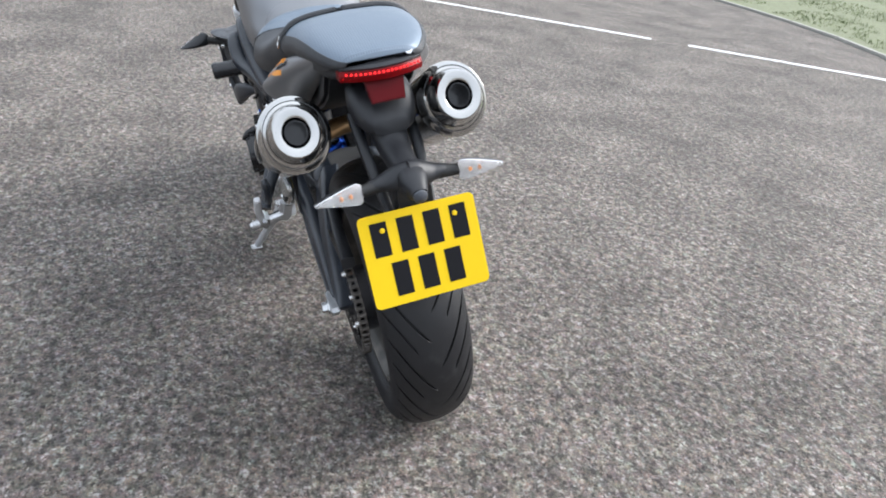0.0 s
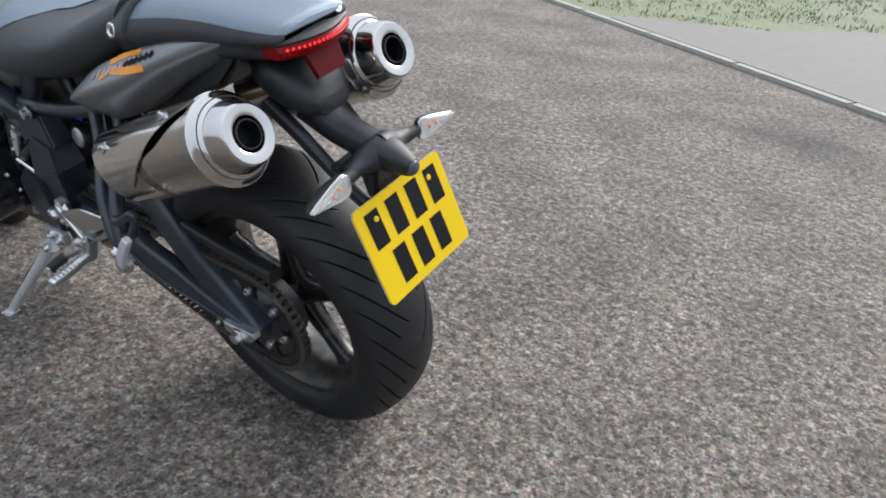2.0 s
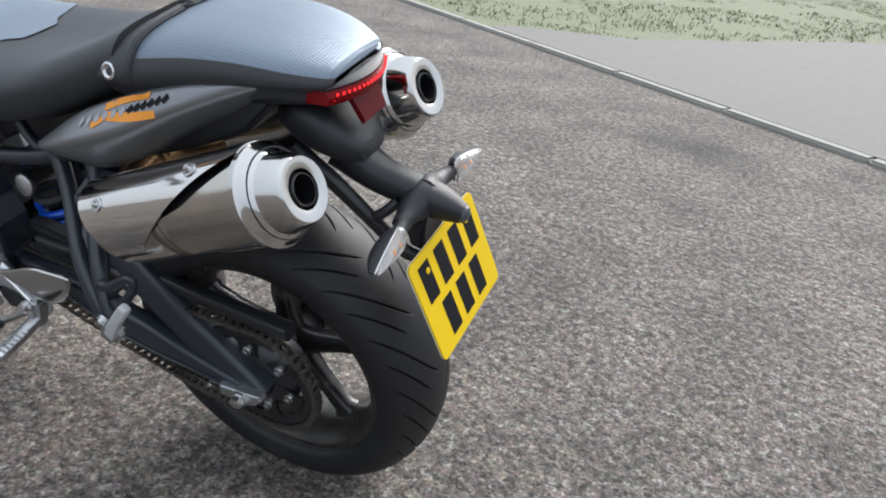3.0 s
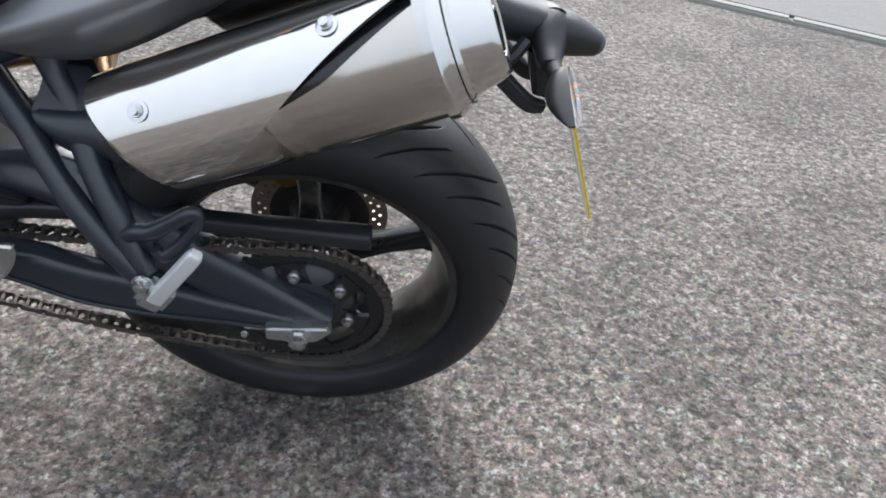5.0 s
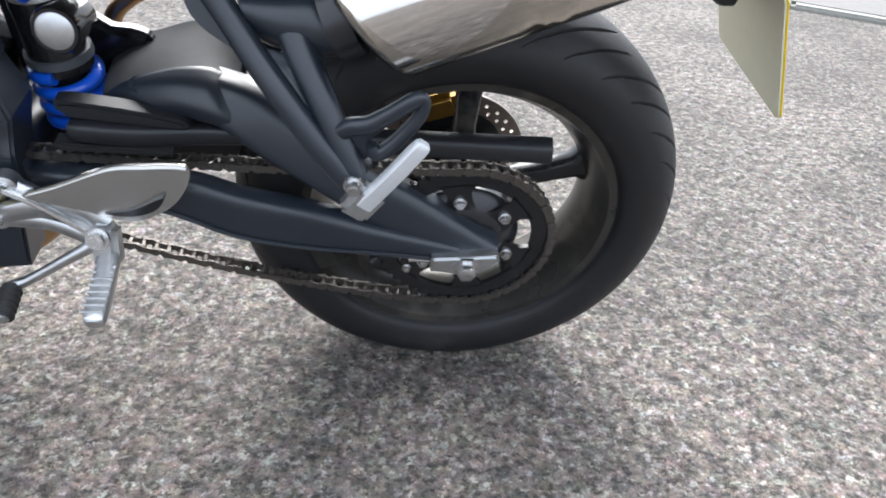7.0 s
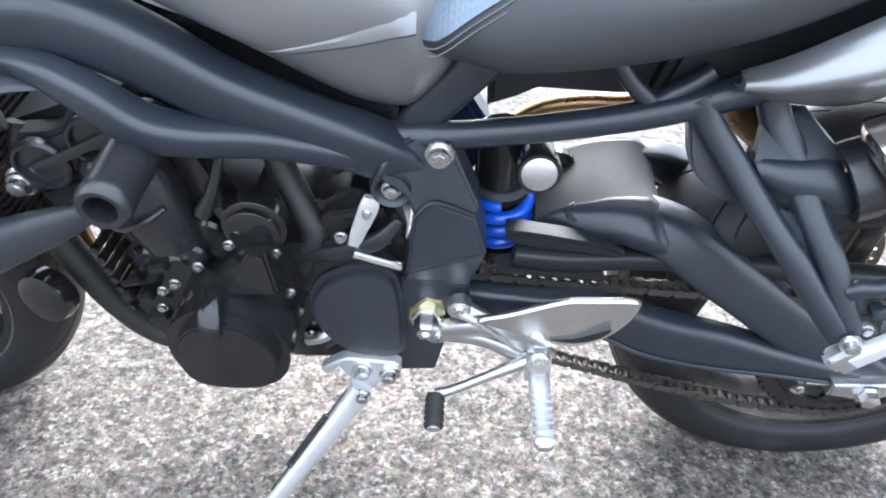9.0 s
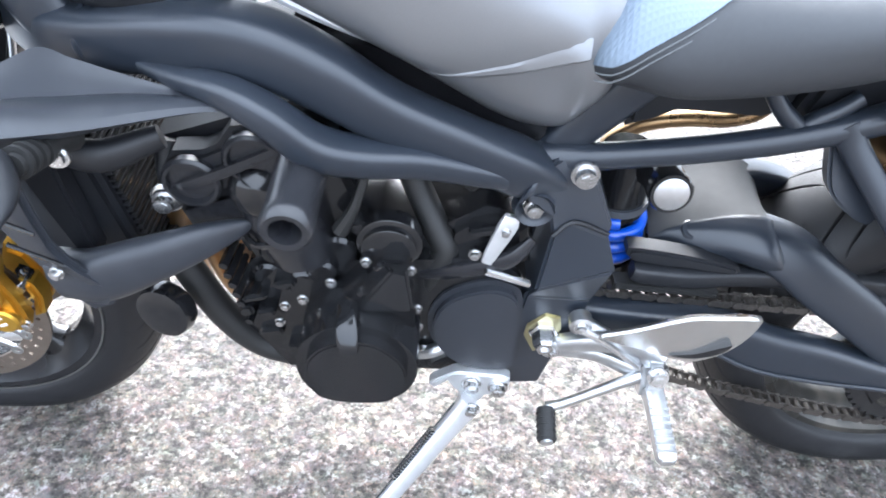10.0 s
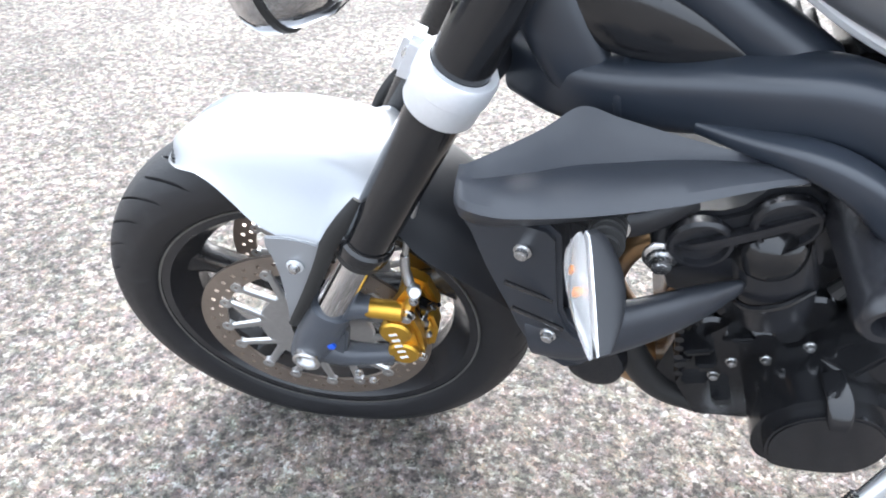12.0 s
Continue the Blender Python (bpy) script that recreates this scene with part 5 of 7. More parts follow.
def seat():
    rows = [
        (0.596, (0.106, 0.728), (0.122, 0.734), (0.126, 0.744), (0.110, 0.755), (0.070, 0.766), (0.0, 0.772)),
        (0.574, (0.114, 0.719), (0.146, 0.737), (0.150, 0.758), (0.122, 0.788), (0.078, 0.812), (0.0, 0.822)),
        (0.548, (0.120, 0.715), (0.156, 0.738), (0.161, 0.768), (0.132, 0.808), (0.085, 0.834), (0.0, 0.844)),
        (0.500, (0.125, 0.714), (0.164, 0.735), (0.170, 0.768), (0.148, 0.806), (0.095, 0.828), (0.0, 0.832)),
        (0.400, (0.120, 0.728), (0.160, 0.748), (0.172, 0.780), (0.160, 0.812), (0.110, 0.828), (0.0, 0.826)),
        (0.300, (0.110, 0.752), (0.148, 0.772), (0.162, 0.800), (0.155, 0.828), (0.110, 0.842), (0.0, 0.838)),
        (0.210, (0.100, 0.792), (0.130, 0.808), (0.142, 0.835), (0.135, 0.862), (0.100, 0.878), (0.0, 0.876)),
        (0.120, (0.085, 0.838), (0.112, 0.850), (0.126, 0.874), (0.120, 0.902), (0.085, 0.920), (0.0, 0.924)),
    ]
    rings = sections(rows, 6, 4)
    body = part("seat", skin(rings), "seat", bike, "charcoal vinyl rider's seat with a stitched pale panel", sharp=60)
    # pale stitched panel on the crown, following the seat a hair above it
    n = len(rings[0])
    mid = n // 2
    v, f, left_edge = [], [], []
    rows_in = list(enumerate(rings))[:24]
    m = 25
    for i, ring in rows_in:
        ring = np.array(ring)
        x = ring[0, 0]
        k = max(0.04, min(1.0, (x - 0.425) / 0.15)) ** 0.75
        span = k * (mid - 7.0)
        for j in range(m):
            pos = mid + (j - m // 2) / (m // 2) * span
            a = int(math.floor(pos))
            p = ring[a] + (ring[min(a + 1, n - 1)] - ring[a]) * (pos - a)
            nrm = np.array([0, p[1], max(0.02, p[2] - 0.76)])
            nrm /= np.linalg.norm(nrm)
            q = p + nrm * 0.0025
            v.append(tuple(q))
            if j == 0:
                left_edge.append(q)
    for i in range(len(rows_in) - 1):
        for j in range(m - 1):
            f.append((i * m + j, i * m + j + 1, (i + 1) * m + j + 1, (i + 1) * m + j))
    part("seat_panel", (v, f), "seat_light", body, "silver-grey woven-look vinyl panel", sharp=60)
    edge = [q for q in left_edge[3:]]
    for off in (0.006, 0.012):
        part("stitching", tube([q + np.array([0, 0.0008 + off * 0.35, -off]) for q in edge], 0.0008, n=5, sub=1), "thread", body)
    return body


seat()


def pillion():
    rows = [
        (0.165, (0.085, 0.858), (0.118, 0.864), (0.120, 0.872), (0.095, 0.882), (0.055, 0.888), (0.0, 0.890)),
        (0.130, (0.098, 0.858), (0.130, 0.868), (0.133, 0.884), (0.110, 0.906), (0.070, 0.918), (0.0, 0.921)),
        (0.071, (0.098, 0.862), (0.128, 0.874), (0.132, 0.896), (0.110, 0.922), (0.070, 0.934), (0.0, 0.938)),
        (0.000, (0.092, 0.876), (0.118, 0.888), (0.122, 0.908), (0.102, 0.932), (0.064, 0.943), (0.0, 0.947)),
        (-0.070, (0.086, 0.888), (0.110, 0.897), (0.113, 0.914), (0.095, 0.934), (0.060, 0.942), (0.0, 0.945)),
        (-0.130, (0.078, 0.893), (0.095, 0.899), (0.098, 0.911), (0.084, 0.927), (0.054, 0.934), (0.0, 0.936)),
        (-0.172, (0.062, 0.894), (0.074, 0.898), (0.077, 0.906), (0.064, 0.918), (0.042, 0.923), (0.0, 0.925)),
        (-0.182, (0.050, 0.898), (0.058, 0.901), (0.060, 0.905), (0.050, 0.912), (0.030, 0.915), (0.0, 0.917)),
    ]
    rings = [[(x, y, z - 0.010) for x, y, z in r] for r in sections(rows, 6, 4)]
    body = part("passenger_seat", skin(rings[11:]), "seat_light", bike, "silver-grey woven-look vinyl passenger seat", sharp=60)
    part("seat_hump", skin([[(x, y * 1.01, z + 0.002) for x, y, z in r] for r in rings[:12]]), "seat", body, "black vinyl front edge", sharp=60)
    base = []
    for r in rings:
        low = [(x, y * (1.03 if k < 4 else 1.018), z - (0.016 * min(1.0, max(0.0, (x + 0.17) / 0.08)) if k < 3 else 0.0)) for k, (x, y, z) in enumerate(r[:11])]
        base.append(low + [(x, -y, z) for x, y, z in low[::-1]])
    part("seat_base", skin(base), "seat", body, "black seat edge")
    front = [np.array(r) for r in rings[11:12]][0]
    part("piping", tube([tuple(p + np.array([0.004, 0, 0.003])) for p in front[2:-2:2]], 0.006, n=8, sub=2), "seat", body)
    part("seat_bolt", lathe([(0, 0.005), (0, 0.012), (0.004, 0.012), (0.005, 0.009), (0.002, 0.005)], (0.120, 0.133, 0.876), (0.05, 1, 0.35), n=24), "bolt", body, "round grey seat fixing")


pillion()


def tail():
    def panel(side):
        rings = []
        for x, zlo, ylo, zmid, ymid, zup, yup in glide([
                (0.300, 0.715, 0.135, 0.722, 0.150, 0.730, 0.140), (0.262, 0.708, 0.140, 0.738, 0.170, 0.756, 0.150), (0.186, 0.708, 0.135, 0.768, 0.182, 0.806, 0.150), (0.100, 0.745, 0.118, 0.800, 0.168, 0.845, 0.140),
                (0.020, 0.798, 0.105, 0.838, 0.142, 0.872, 0.124), (-0.050, 0.840, 0.095, 0.866, 0.116, 0.888, 0.108), (-0.112, 0.882, 0.088, 0.888, 0.097, 0.897, 0.092)], 5):
            pts = glide([(ylo, zlo), (ymid, zmid), ((ymid + yup) / 2 + 0.004, (zmid + zup) / 2 + 0.004), (yup, zup)], 4)
            ring = [(x, side * y, z) for y, z in pts] + [(x, side * (y - 0.012), z) for y, z in pts[::-1]]
            rings.append(ring)
        return skin(rings)
    for s in (1, -1):
        p = part("tail_panel", panel(s), "tank", bike, "matt graphite tail side panel with an orange print", sharp=50)
        if s > 0:
            def stroke(pts, w, mat, name, z=0.0):
                v, f = [], []
                q = np.array(pts, float)
                if len(q) == 2:
                    q = np.array([q[0] + (q[1] - q[0]) * k / 8 for k in range(9)])
                for i, (x, zz) in enumerate(q):
                    d = q[min(i + 1, len(q) - 1)] - q[max(i - 1, 0)]
                    d /= np.linalg.norm(d)
                    nn = np.array([-d[1], d[0]])
                    for sg in (1, -1):
                        e = q[i] + sg * nn * w / 2
                        v.append((e[0], print_y(e[0], e[1]) + z, e[1]))
                for i in range(len(q) - 1):
                    f.append((2 * i, 2 * i + 1, 2 * i + 3, 2 * i + 2))
                part(name, (v, f), mat, p)

            tree = BVHTree.FromPolygons([v.co.copy() for v in p.data.vertices], [tuple(q.vertices) for q in p.data.polygons])

            def print_y(x, z):
                hit = tree.ray_cast(Vector((x, 0.5, z)), Vector((0, -1, 0)))[0]
                return (hit.y if hit else 0.14) + 0.0012

            # plain strokes in the colours of the badge
            stroke(glide([(0.128, 0.829), (0.105, 0.840), (0.082, 0.849), (0.055, 0.8575)], 5), 0.007, "orange", "print_stroke")
            stroke(glide([(0.120, 0.822), (0.082, 0.829), (0.041, 0.839)], 5), 0.010, "orange", "print_stroke")
            stroke(glide([(0.118, 0.824), (0.132, 0.814), (0.145, 0.806)], 5), 0.007, "orange", "print_stroke")
            for n_bars, ink_, (xa, za), (xb, zb) in ((6, "print_grey", (0.173, 0.802), (0.086, 0.836)), (6, "ink", (0.086, 0.836), (0.023, 0.861))):
                for k in range(n_bars):
                    x0, z0 = xa + (xb - xa) * (k + 0.5) / n_bars, za + (zb - za) * (k + 0.5) / n_bars
                    stroke([(x0 + 0.003, z0 - 0.004), (x0 - 0.003, z0 + 0.004)], 0.0062, ink_, "print_bar", 0.0006)
    rings = []
    for x, y, z0, z1 in glide([(0.06, 0.095, 0.815, 0.860), (-0.02, 0.098, 0.840, 0.880), (-0.09, 0.096, 0.850, 0.892), (-0.14, 0.078, 0.852, 0.897), (-0.168, 0.056, 0.856, 0.896), (-0.186, 0.034, 0.860, 0.893)], 5):
        ring = []
        for k in range(24):
            a = 2 * math.pi * k / 24
            c, s = math.cos(a), math.sin(a)
            ring.append((x, y * math.copysign(abs(c) ** 0.5, c), (z0 + z1) / 2 + (z1 - z0) / 2 * math.copysign(abs(s) ** 0.6, s)))
        rings.append(ring)
    cowl = part("tail_cowl", skin(rings), "plastic", bike, "black tail cowl below the passenger seat")
    lamp_rows = []
    for y in np.linspace(-0.074, 0.074, 25):
        x = -0.202 + 0.026 * (abs(y) / 0.074) ** 2
        lamp_rows.append([(x + 0.05, y, 0.884), (x + 0.001, y, 0.884), (x - 0.005, y, 0.8765), (x - 0.001, y, 0.866), (x + 0.05, y, 0.862)])
    lamp = part("tail_lamp", skin(lamp_rows), "red", cowl, "glowing red tail lamp strip")
    part("lamp_lid", skin([[(r[0][0], r[0][1], 0.892), (r[1][0] + 0.004, r[1][1], 0.8915), (r[1][0] - 0.001, r[1][1], 0.888), (r[1][0], r[1][1], 0.8845), (r[0][0], r[0][1], 0.8845)] for r in lamp_rows]), "plastic", lamp, "black lip over the lamp")
    for k in range(36):
        y = -0.066 + 0.0038 * k
        x = -0.2065 + 0.026 * (abs(y) / 0.074) ** 2 + 0.002 * (k % 2)
        part("lamp_cell", lathe([(0, 0.0), (0, 0.0022), (0.0015, 0.0016), (0.002, 0.0)], (x + 0.001, y, 0.8795 - 0.006 * (k % 2)), (-1, 0, 0), n=8), "red_lit", lamp)
    part("reflector", slab([(-0.036, 0.0), (0.036, 0.0), (0.030, -0.042), (-0.030, -0.042)], -0.004, 0.004, 0.002, turn=pose(-0.184, 0, 0.864, 0, 0, 90) @ pose(0, 0, 0, 25, 0, 0)), "red_dark", cowl, "dark red lower reflector")
    part("seat_lock", lathe([(0, 0), (0, 0.008), (0.003, 0.007), (0.004, 0)], (-0.178, -0.052, 0.899), (-1, 0, 0.8), n=20), "chrome", cowl)
    # mudguard arm: rounded pod, open-sided arm, lamp nub, plate
    pod_rings = []
    for x, w, z0, z1 in glide([(-0.080, 0.050, 0.790, 0.850), (-0.115, 0.060, 0.775, 0.850), (-0.150, 0.060, 0.766, 0.838), (-0.180, 0.050, 0.762, 0.812), (-0.198, 0.032, 0.764, 0.790)], 5):
        pod_rings.append([(x, w * math.copysign(abs(math.cos(a)) ** 0.6, math.cos(a)), (z0 + z1) / 2 + (z1 - z0) / 2 * math.copysign(abs(math.sin(a)) ** 0.7, math.sin(a))) for a in np.linspace(0, 2 * math.pi, 28, endpoint=False)])
    pod = part("mudguard", skin(pod_rings), "plastic", bike, "black plastic mudguard arm carrying plate and indicators")
    part("arm", tube([(-0.150, 0, 0.765), (-0.20, 0, 0.735), (-0.25, 0, 0.722), (-0.30, 0, 0.712), (-0.338, 0, 0.703)], [0.030, 0.024, 0.023, 0.023, 0.014], n=18, flat=[1.2, 1.2, 1.1, 1.1, 1.0], power=2.6), "plastic", pod)
    part("cross_body", tube([(-0.274, -0.070, 0.709), (-0.274, -0.045, 0.711), (-0.276, -0.022, 0.713), (-0.280, 0.0, 0.714), (-0.276, 0.022, 0.713), (-0.274, 0.045, 0.711), (-0.274, 0.070, 0.709)], [0.012, 0.017, 0.025, 0.029, 0.025, 0.017, 0.012], n=20, flat=0.85), "plastic", pod, "rounded black cross body between the indicators")
    part("plate_lamp", lathe([(0.0, 0.0), (0.0, 0.0135), (0.006, 0.0125), (0.010, 0.008), (0.011, 0.0)], (-0.336, 0, 0.7035), (-1, 0, -0.22), n=20), "lug", pod, "pale plate lamp nub")
    for s in (1, -1):
        part("side_rail", tube([(-0.10, s * 0.050, 0.775), (-0.16, s * 0.050, 0.735), (-0.215, s * 0.045, 0.685), (-0.262, s * 0.038, 0.640), (-0.285, s * 0.034, 0.632)], [0.011, 0.011, 0.010, 0.010, 0.008], n=10, power=3), "plastic", pod)
        part("brace", tube([(-0.215, s * 0.046, 0.685), (-0.235, s * 0.042, 0.700), (-0.25, s * 0.03, 0.715)], 0.008, n=8), "plastic", pod)
        part("stalk", tube([(-0.270, s * 0.01, 0.712), (-0.276, s * 0.062, 0.708), (-0.280, s * 0.090, 0.707)], [0.016, 0.012, 0.010], n=12), "rubber_soft", pod)
    part("rear_web", slab([(-0.255, 0.70), (-0.296, 0.70), (-0.293, 0.675), (-0.292, 0.640), (-0.27, 0.645)], -0.035, 0.035, 0.006), "plastic", pod)
    return pod


pod = tail()


def indicator(name, base, out, back, droop, length, height, depth, parent, label):
    """A tapering lamp: dark shell with a pale lens along one face. out, back: directions."""
    o, b = Vector(out).normalized(), Vector(back).normalized()
    u = o.cross(b).normalized()
    if u.z < 0:
        u = -u
    c = Vector(base)

    def ring(t, y0, y1):
        h = height * (1 - 0.94 * t ** 1.15) / 2
        h *= min(1.0, 0.72 + 3.0 * t)
        d = depth * (0.16 + 0.84 * math.sin(math.pi * min(1, 0.12 + 0.84 * t)) ** 0.8)
        mid = c + o * (length * t) - u * (droop * t * t)
        r = []
        for k in range(13):
            a = math.pi * k / 12
            q = math.cos(a), math.sin(a)
            r.append(tuple(mid + u * (h * q[0]) + b * (d * (y0 + (y1 - y0) * q[1] ** 0.8))))
        return r
    ts = [0, 0.08, 0.2, 0.35, 0.5, 0.65, 0.8, 0.92, 1.0]
    shell_rings = [ring(t, 0.0, -1.0) for t in ts]
    body = part(name, skin(shell_rings), "plastic", parent, label)
    part("bezel", skin([ring(t, 0.0, 0.10) for t in ts]), "reflector", body, "bright reflector behind the lens")
    part("lens", skin([[tuple(Vector(p) + b * 0.0045) for p in ring(t, 0.0, 0.30)] for t in ts]), "lens", body, "clear indicator lens")
    for t in (0.25, 0.45):
        p = c + o * (length * t) - u * (droop * t * t) + b * (depth * 0.14)
        part("bulb", lathe([(-0.004, 0.0), (-0.004, height * 0.07), (0.001, height * 0.085), (0.003, height * 0.06), (0.004, 0.0)], tuple(p), tuple(b), n=14), "amber", body, "amber bulb")
    return body


indicator("indicator", (-0.285, 0.088, 0.707), (-0.06, 1, 0.02), (-1, -0.15, 0.05), 0.004, 0.082, 0.042, 0.024, bike, "rear indicator with a clear lens and dark shell")
indicator("indicator", (-0.285, -0.088, 0.707), (-0.06, -1, 0.02), (-1, 0.15, 0.05), 0.004, 0.082, 0.042, 0.024, bike, "rear indicator with a clear lens and dark shell")


def number_plate():
    W, H = 0.212, 0.164
    # tilted so that its lower edge trails back
    T = Matrix.Translation((-0.334, 0.003, 0.594)) @ pose(0, 0, 0, 0, 21.5, 0) @ pose(0, 0, 0, 0, 0, 90)
    pts = []
    r = 0.010
    for cx, cz, a0 in ((W / 2 - r, H / 2 - r, 0), (-W / 2 + r, H / 2 - r, 90), (-W / 2 + r, -H / 2 + r, 180), (W / 2 - r, -H / 2 + r, 270)):
        for a in range(a0, a0 + 91, 18):
            pts.append((cx + r * math.cos(radians(a)), cz + r * math.sin(radians(a))))
    body = part("number_plate", slab(pts, -0.0012, 0.0015, 0.0004, turn=T), "plate", bike, "yellow number plate with plain black bars")
    part("backing", slab([(x * 0.995, z * 0.995) for x, z in pts], -0.0035, -0.0013, 0.0003, turn=T), "plate_back", body)
    def bar(x, z, w=0.036, h=0.060):
        return part("print_bar", slab([(x - w / 2, z - h / 2), (x + w / 2, z - h / 2), (x + w / 2, z + h / 2), (x - w / 2, z + h / 2)], 0.0016, 0.0021, 0, turn=T), "ink", body)
    for k in range(4):
        bar(-0.072 + 0.048 * k, 0.038, 0.030)
    for k in range(3):
        bar(-0.048 + 0.048 * k, -0.036, 0.030)
    for x in (-0.066, 0.066):
        part("plate_screw", lathe([(0.0015, 0.0), (0.0015, 0.005), (0.003, 0.0045), (0.004, 0.0)], (0, 0, 0), n=16), "plate", body, at=T @ Matrix.Translation((x, 0, 0.0525)))
    return body


number_plate()

# -- engine --


def engine():
    block_ = slab([(0.62, 0.27), (0.90, 0.25), (0.945, 0.33), (0.93, 0.44), (0.885, 0.50), (0.78, 0.50), (0.66, 0.52), (0.60, 0.45)], -0.14, 0.145, 0.02)
    body = part("engine", block_, "gloss", bike, "black-painted three-cylinder engine")
    part("right_cover", lathe([(-0.145, 0.0), (-0.145, 0.09), (-0.19, 0.085), (-0.205, 0.06), (-0.205, 0.0)], (0.72, 0, 0.38), n=36), "case", body)
    tilt = pose(0, 0, 0, 0, 22, 0)
    part("cylinder_block", block((0.165, 0.26, 0.13), (0.872, 0, 0.535), 0.012, tilt), "gloss", body)
    head = part("cylinder_head", block((0.19, 0.285, 0.085), (0.912, 0, 0.610), 0.014, tilt), "plastic", body)
    # end faces of the head with two camshaft bosses
    cover = slab([(0.985, 0.560), (0.992, 0.600), (0.975, 0.628), (0.945, 0.632), (0.930, 0.640), (0.915, 0.662), (0.885, 0.668), (0.862, 0.652), (0.855, 0.618)], 0.130, 0.164, 0.006)
    cc = part("cam_cover", cover, "plastic", body, "matt black cam end cover")
    for x, z in ((0.958, 0.598), (0.894, 0.632)):
        part("cam_boss", lathe([(0.0, 0.0), (0.0, 0.030), (0.008, 0.030), (0.011, 0.027), (0.011, 0.024), (0.005, 0.022), (0.005, 0.0)], (x, 0.162, z), n=32), "case", cc)
    part("side_plate", slab([(0.985, 0.556), (0.855, 0.612), (0.842, 0.575), (0.850, 0.53), (0.93, 0.505), (0.97, 0.515)], 0.125, 0.160, 0.008), "case", body)
    part("chain_cover", tube([(0.900, 0.135, 0.612), (0.890, 0.138, 0.580), (0.872, 0.138, 0.530), (0.858, 0.135, 0.480)], [0.036, 0.040, 0.041, 0.036], n=28, flat=0.9, power=2.4), "case", body, "black cylindrical end housing")
    part("housing_band", tube([(0.916, 0.160, 0.523), (0.898, 0.178, 0.526), (0.870, 0.180, 0.537), (0.845, 0.170, 0.552)], [0.003, 0.004, 0.004, 0.003], n=8), "gloss", body)
    part("cover_bar", tube([(0.985, 0.158, 0.583), (0.961, 0.168, 0.597), (0.915, 0.170, 0.622), (0.869, 0.168, 0.647)], [0.004, 0.006, 0.006, 0.005], n=8, power=4), "case", body)
    part("thermostat_dome", lathe([(0, 0.034), (0.010, 0.034), (0.022, 0.029), (0.032, 0.018), (0.035, 0.0)], (0.893, 0.150, 0.588), (0, 0.85, 0.5), n=32), "gloss", body, "domed gloss black cover")
    # generator cover: D-shaped drum
    ang = np.linspace(0, 2 * math.pi, 48, endpoint=False)
    prof = glide([(0.860, 0.390), (0.858, 0.408), (0.850, 0.427), (0.834, 0.446), (0.814, 0.457), (0.789, 0.462), (0.765, 0.458), (0.745, 0.443), (0.728, 0.420), (0.721, 0.393), (0.725, 0.364), (0.737, 0.341), (0.757, 0.327), (0.80, 0.322), (0.835, 0.329), (0.852, 0.350), (0.859, 0.375), (0.860, 0.390)], 3)[:-1]
    prof = [tuple(p) for p in prof]
    drum = part("generator_cover", slab(prof, 0.13, 0.2375, 0.012), "gloss", body, "black generator cover with a flat lower edge")
    part("cover_face", slab([(0.788 + (x - 0.788) * 0.80, 0.394 + (z - 0.394) * 0.78) for x, z in prof], 0.234, 0.2385, 0.001), "gloss", drum)
    part("cover_lug", tube([(0.796, 0.2415, 0.436), (0.798, 0.236, 0.446), (0.800, 0.222, 0.458), (0.802, 0.198, 0.462)], [0.009, 0.012, 0.0125, 0.012], n=18, flat=0.75, power=5), "gloss", drum)
    sc = {"a": (0.812, 0.176, 0.458), "b": (0.768, 0.176, 0.514), "c": (0.745, 0.176, 0.516), "d": (0.756, 0.200, 0.525), "e": (0.740, 0.200, 0.522), "f": (0.789, 0.204, 0.470), "g": (0.786, 0.205, 0.462), "h": (0.731, 0.205, 0.470),
          "p": (0.728, 0.192, 0.455), "q": (0.790, 0.192, 0.450), "r": (0.815, 0.180, 0.448), "t": (0.728, 0.190, 0.372), "u": (0.830, 0.186, 0.385)}
    up_cover = facets(sc, ["abdf", "bced", "dehgf", "hpqg", "afgqr", "pqrut"], 0.13, 0.003)
    part("starter_cover", up_cover, "gloss", body, "gloss black starter gear cover", sharp=14)
    for r, y in ((0.036, 0.168), (0.030, 0.178)):
        part("collar", lathe([(-0.02, 0.0), (-0.02, r), (-0.002, r), (0.0, r - 0.003), (0.0, 0.0)], (0.762, y - 0.012, 0.518), n=28), "gloss", body)
    for p in ((0.737, 0.171, 0.499), (0.727, 0.170, 0.435), (0.724, 0.16, 0.39), (0.857, 0.174, 0.442), (0.824, 0.175, 0.474), (0.786, 0.171, 0.507), (0.882, 0.16, 0.412), (0.892, 0.155, 0.375), (0.715, 0.15, 0.335), (0.868, 0.15, 0.316)):
        bolt(p, r=0.0054, parent=body)
    for x, z, r, dy in ((0.857, 0.442, 0.022, 0.0), (0.838, 0.466, 0.018, 0.002), (0.872, 0.40, 0.026, -0.012), (0.888, 0.355, 0.024, -0.02), (0.905, 0.43, 0.020, -0.02), (0.82, 0.49, 0.022, -0.01), (0.895, 0.47, 0.018, -0.02)):
        part("boss", lathe([(0.12, 0.0), (0.12, r), (0.152 + dy, r), (0.156 + dy, r - 0.004), (0.156 + dy, 0.0)], (x, 0, z), n=20), "gloss", body)
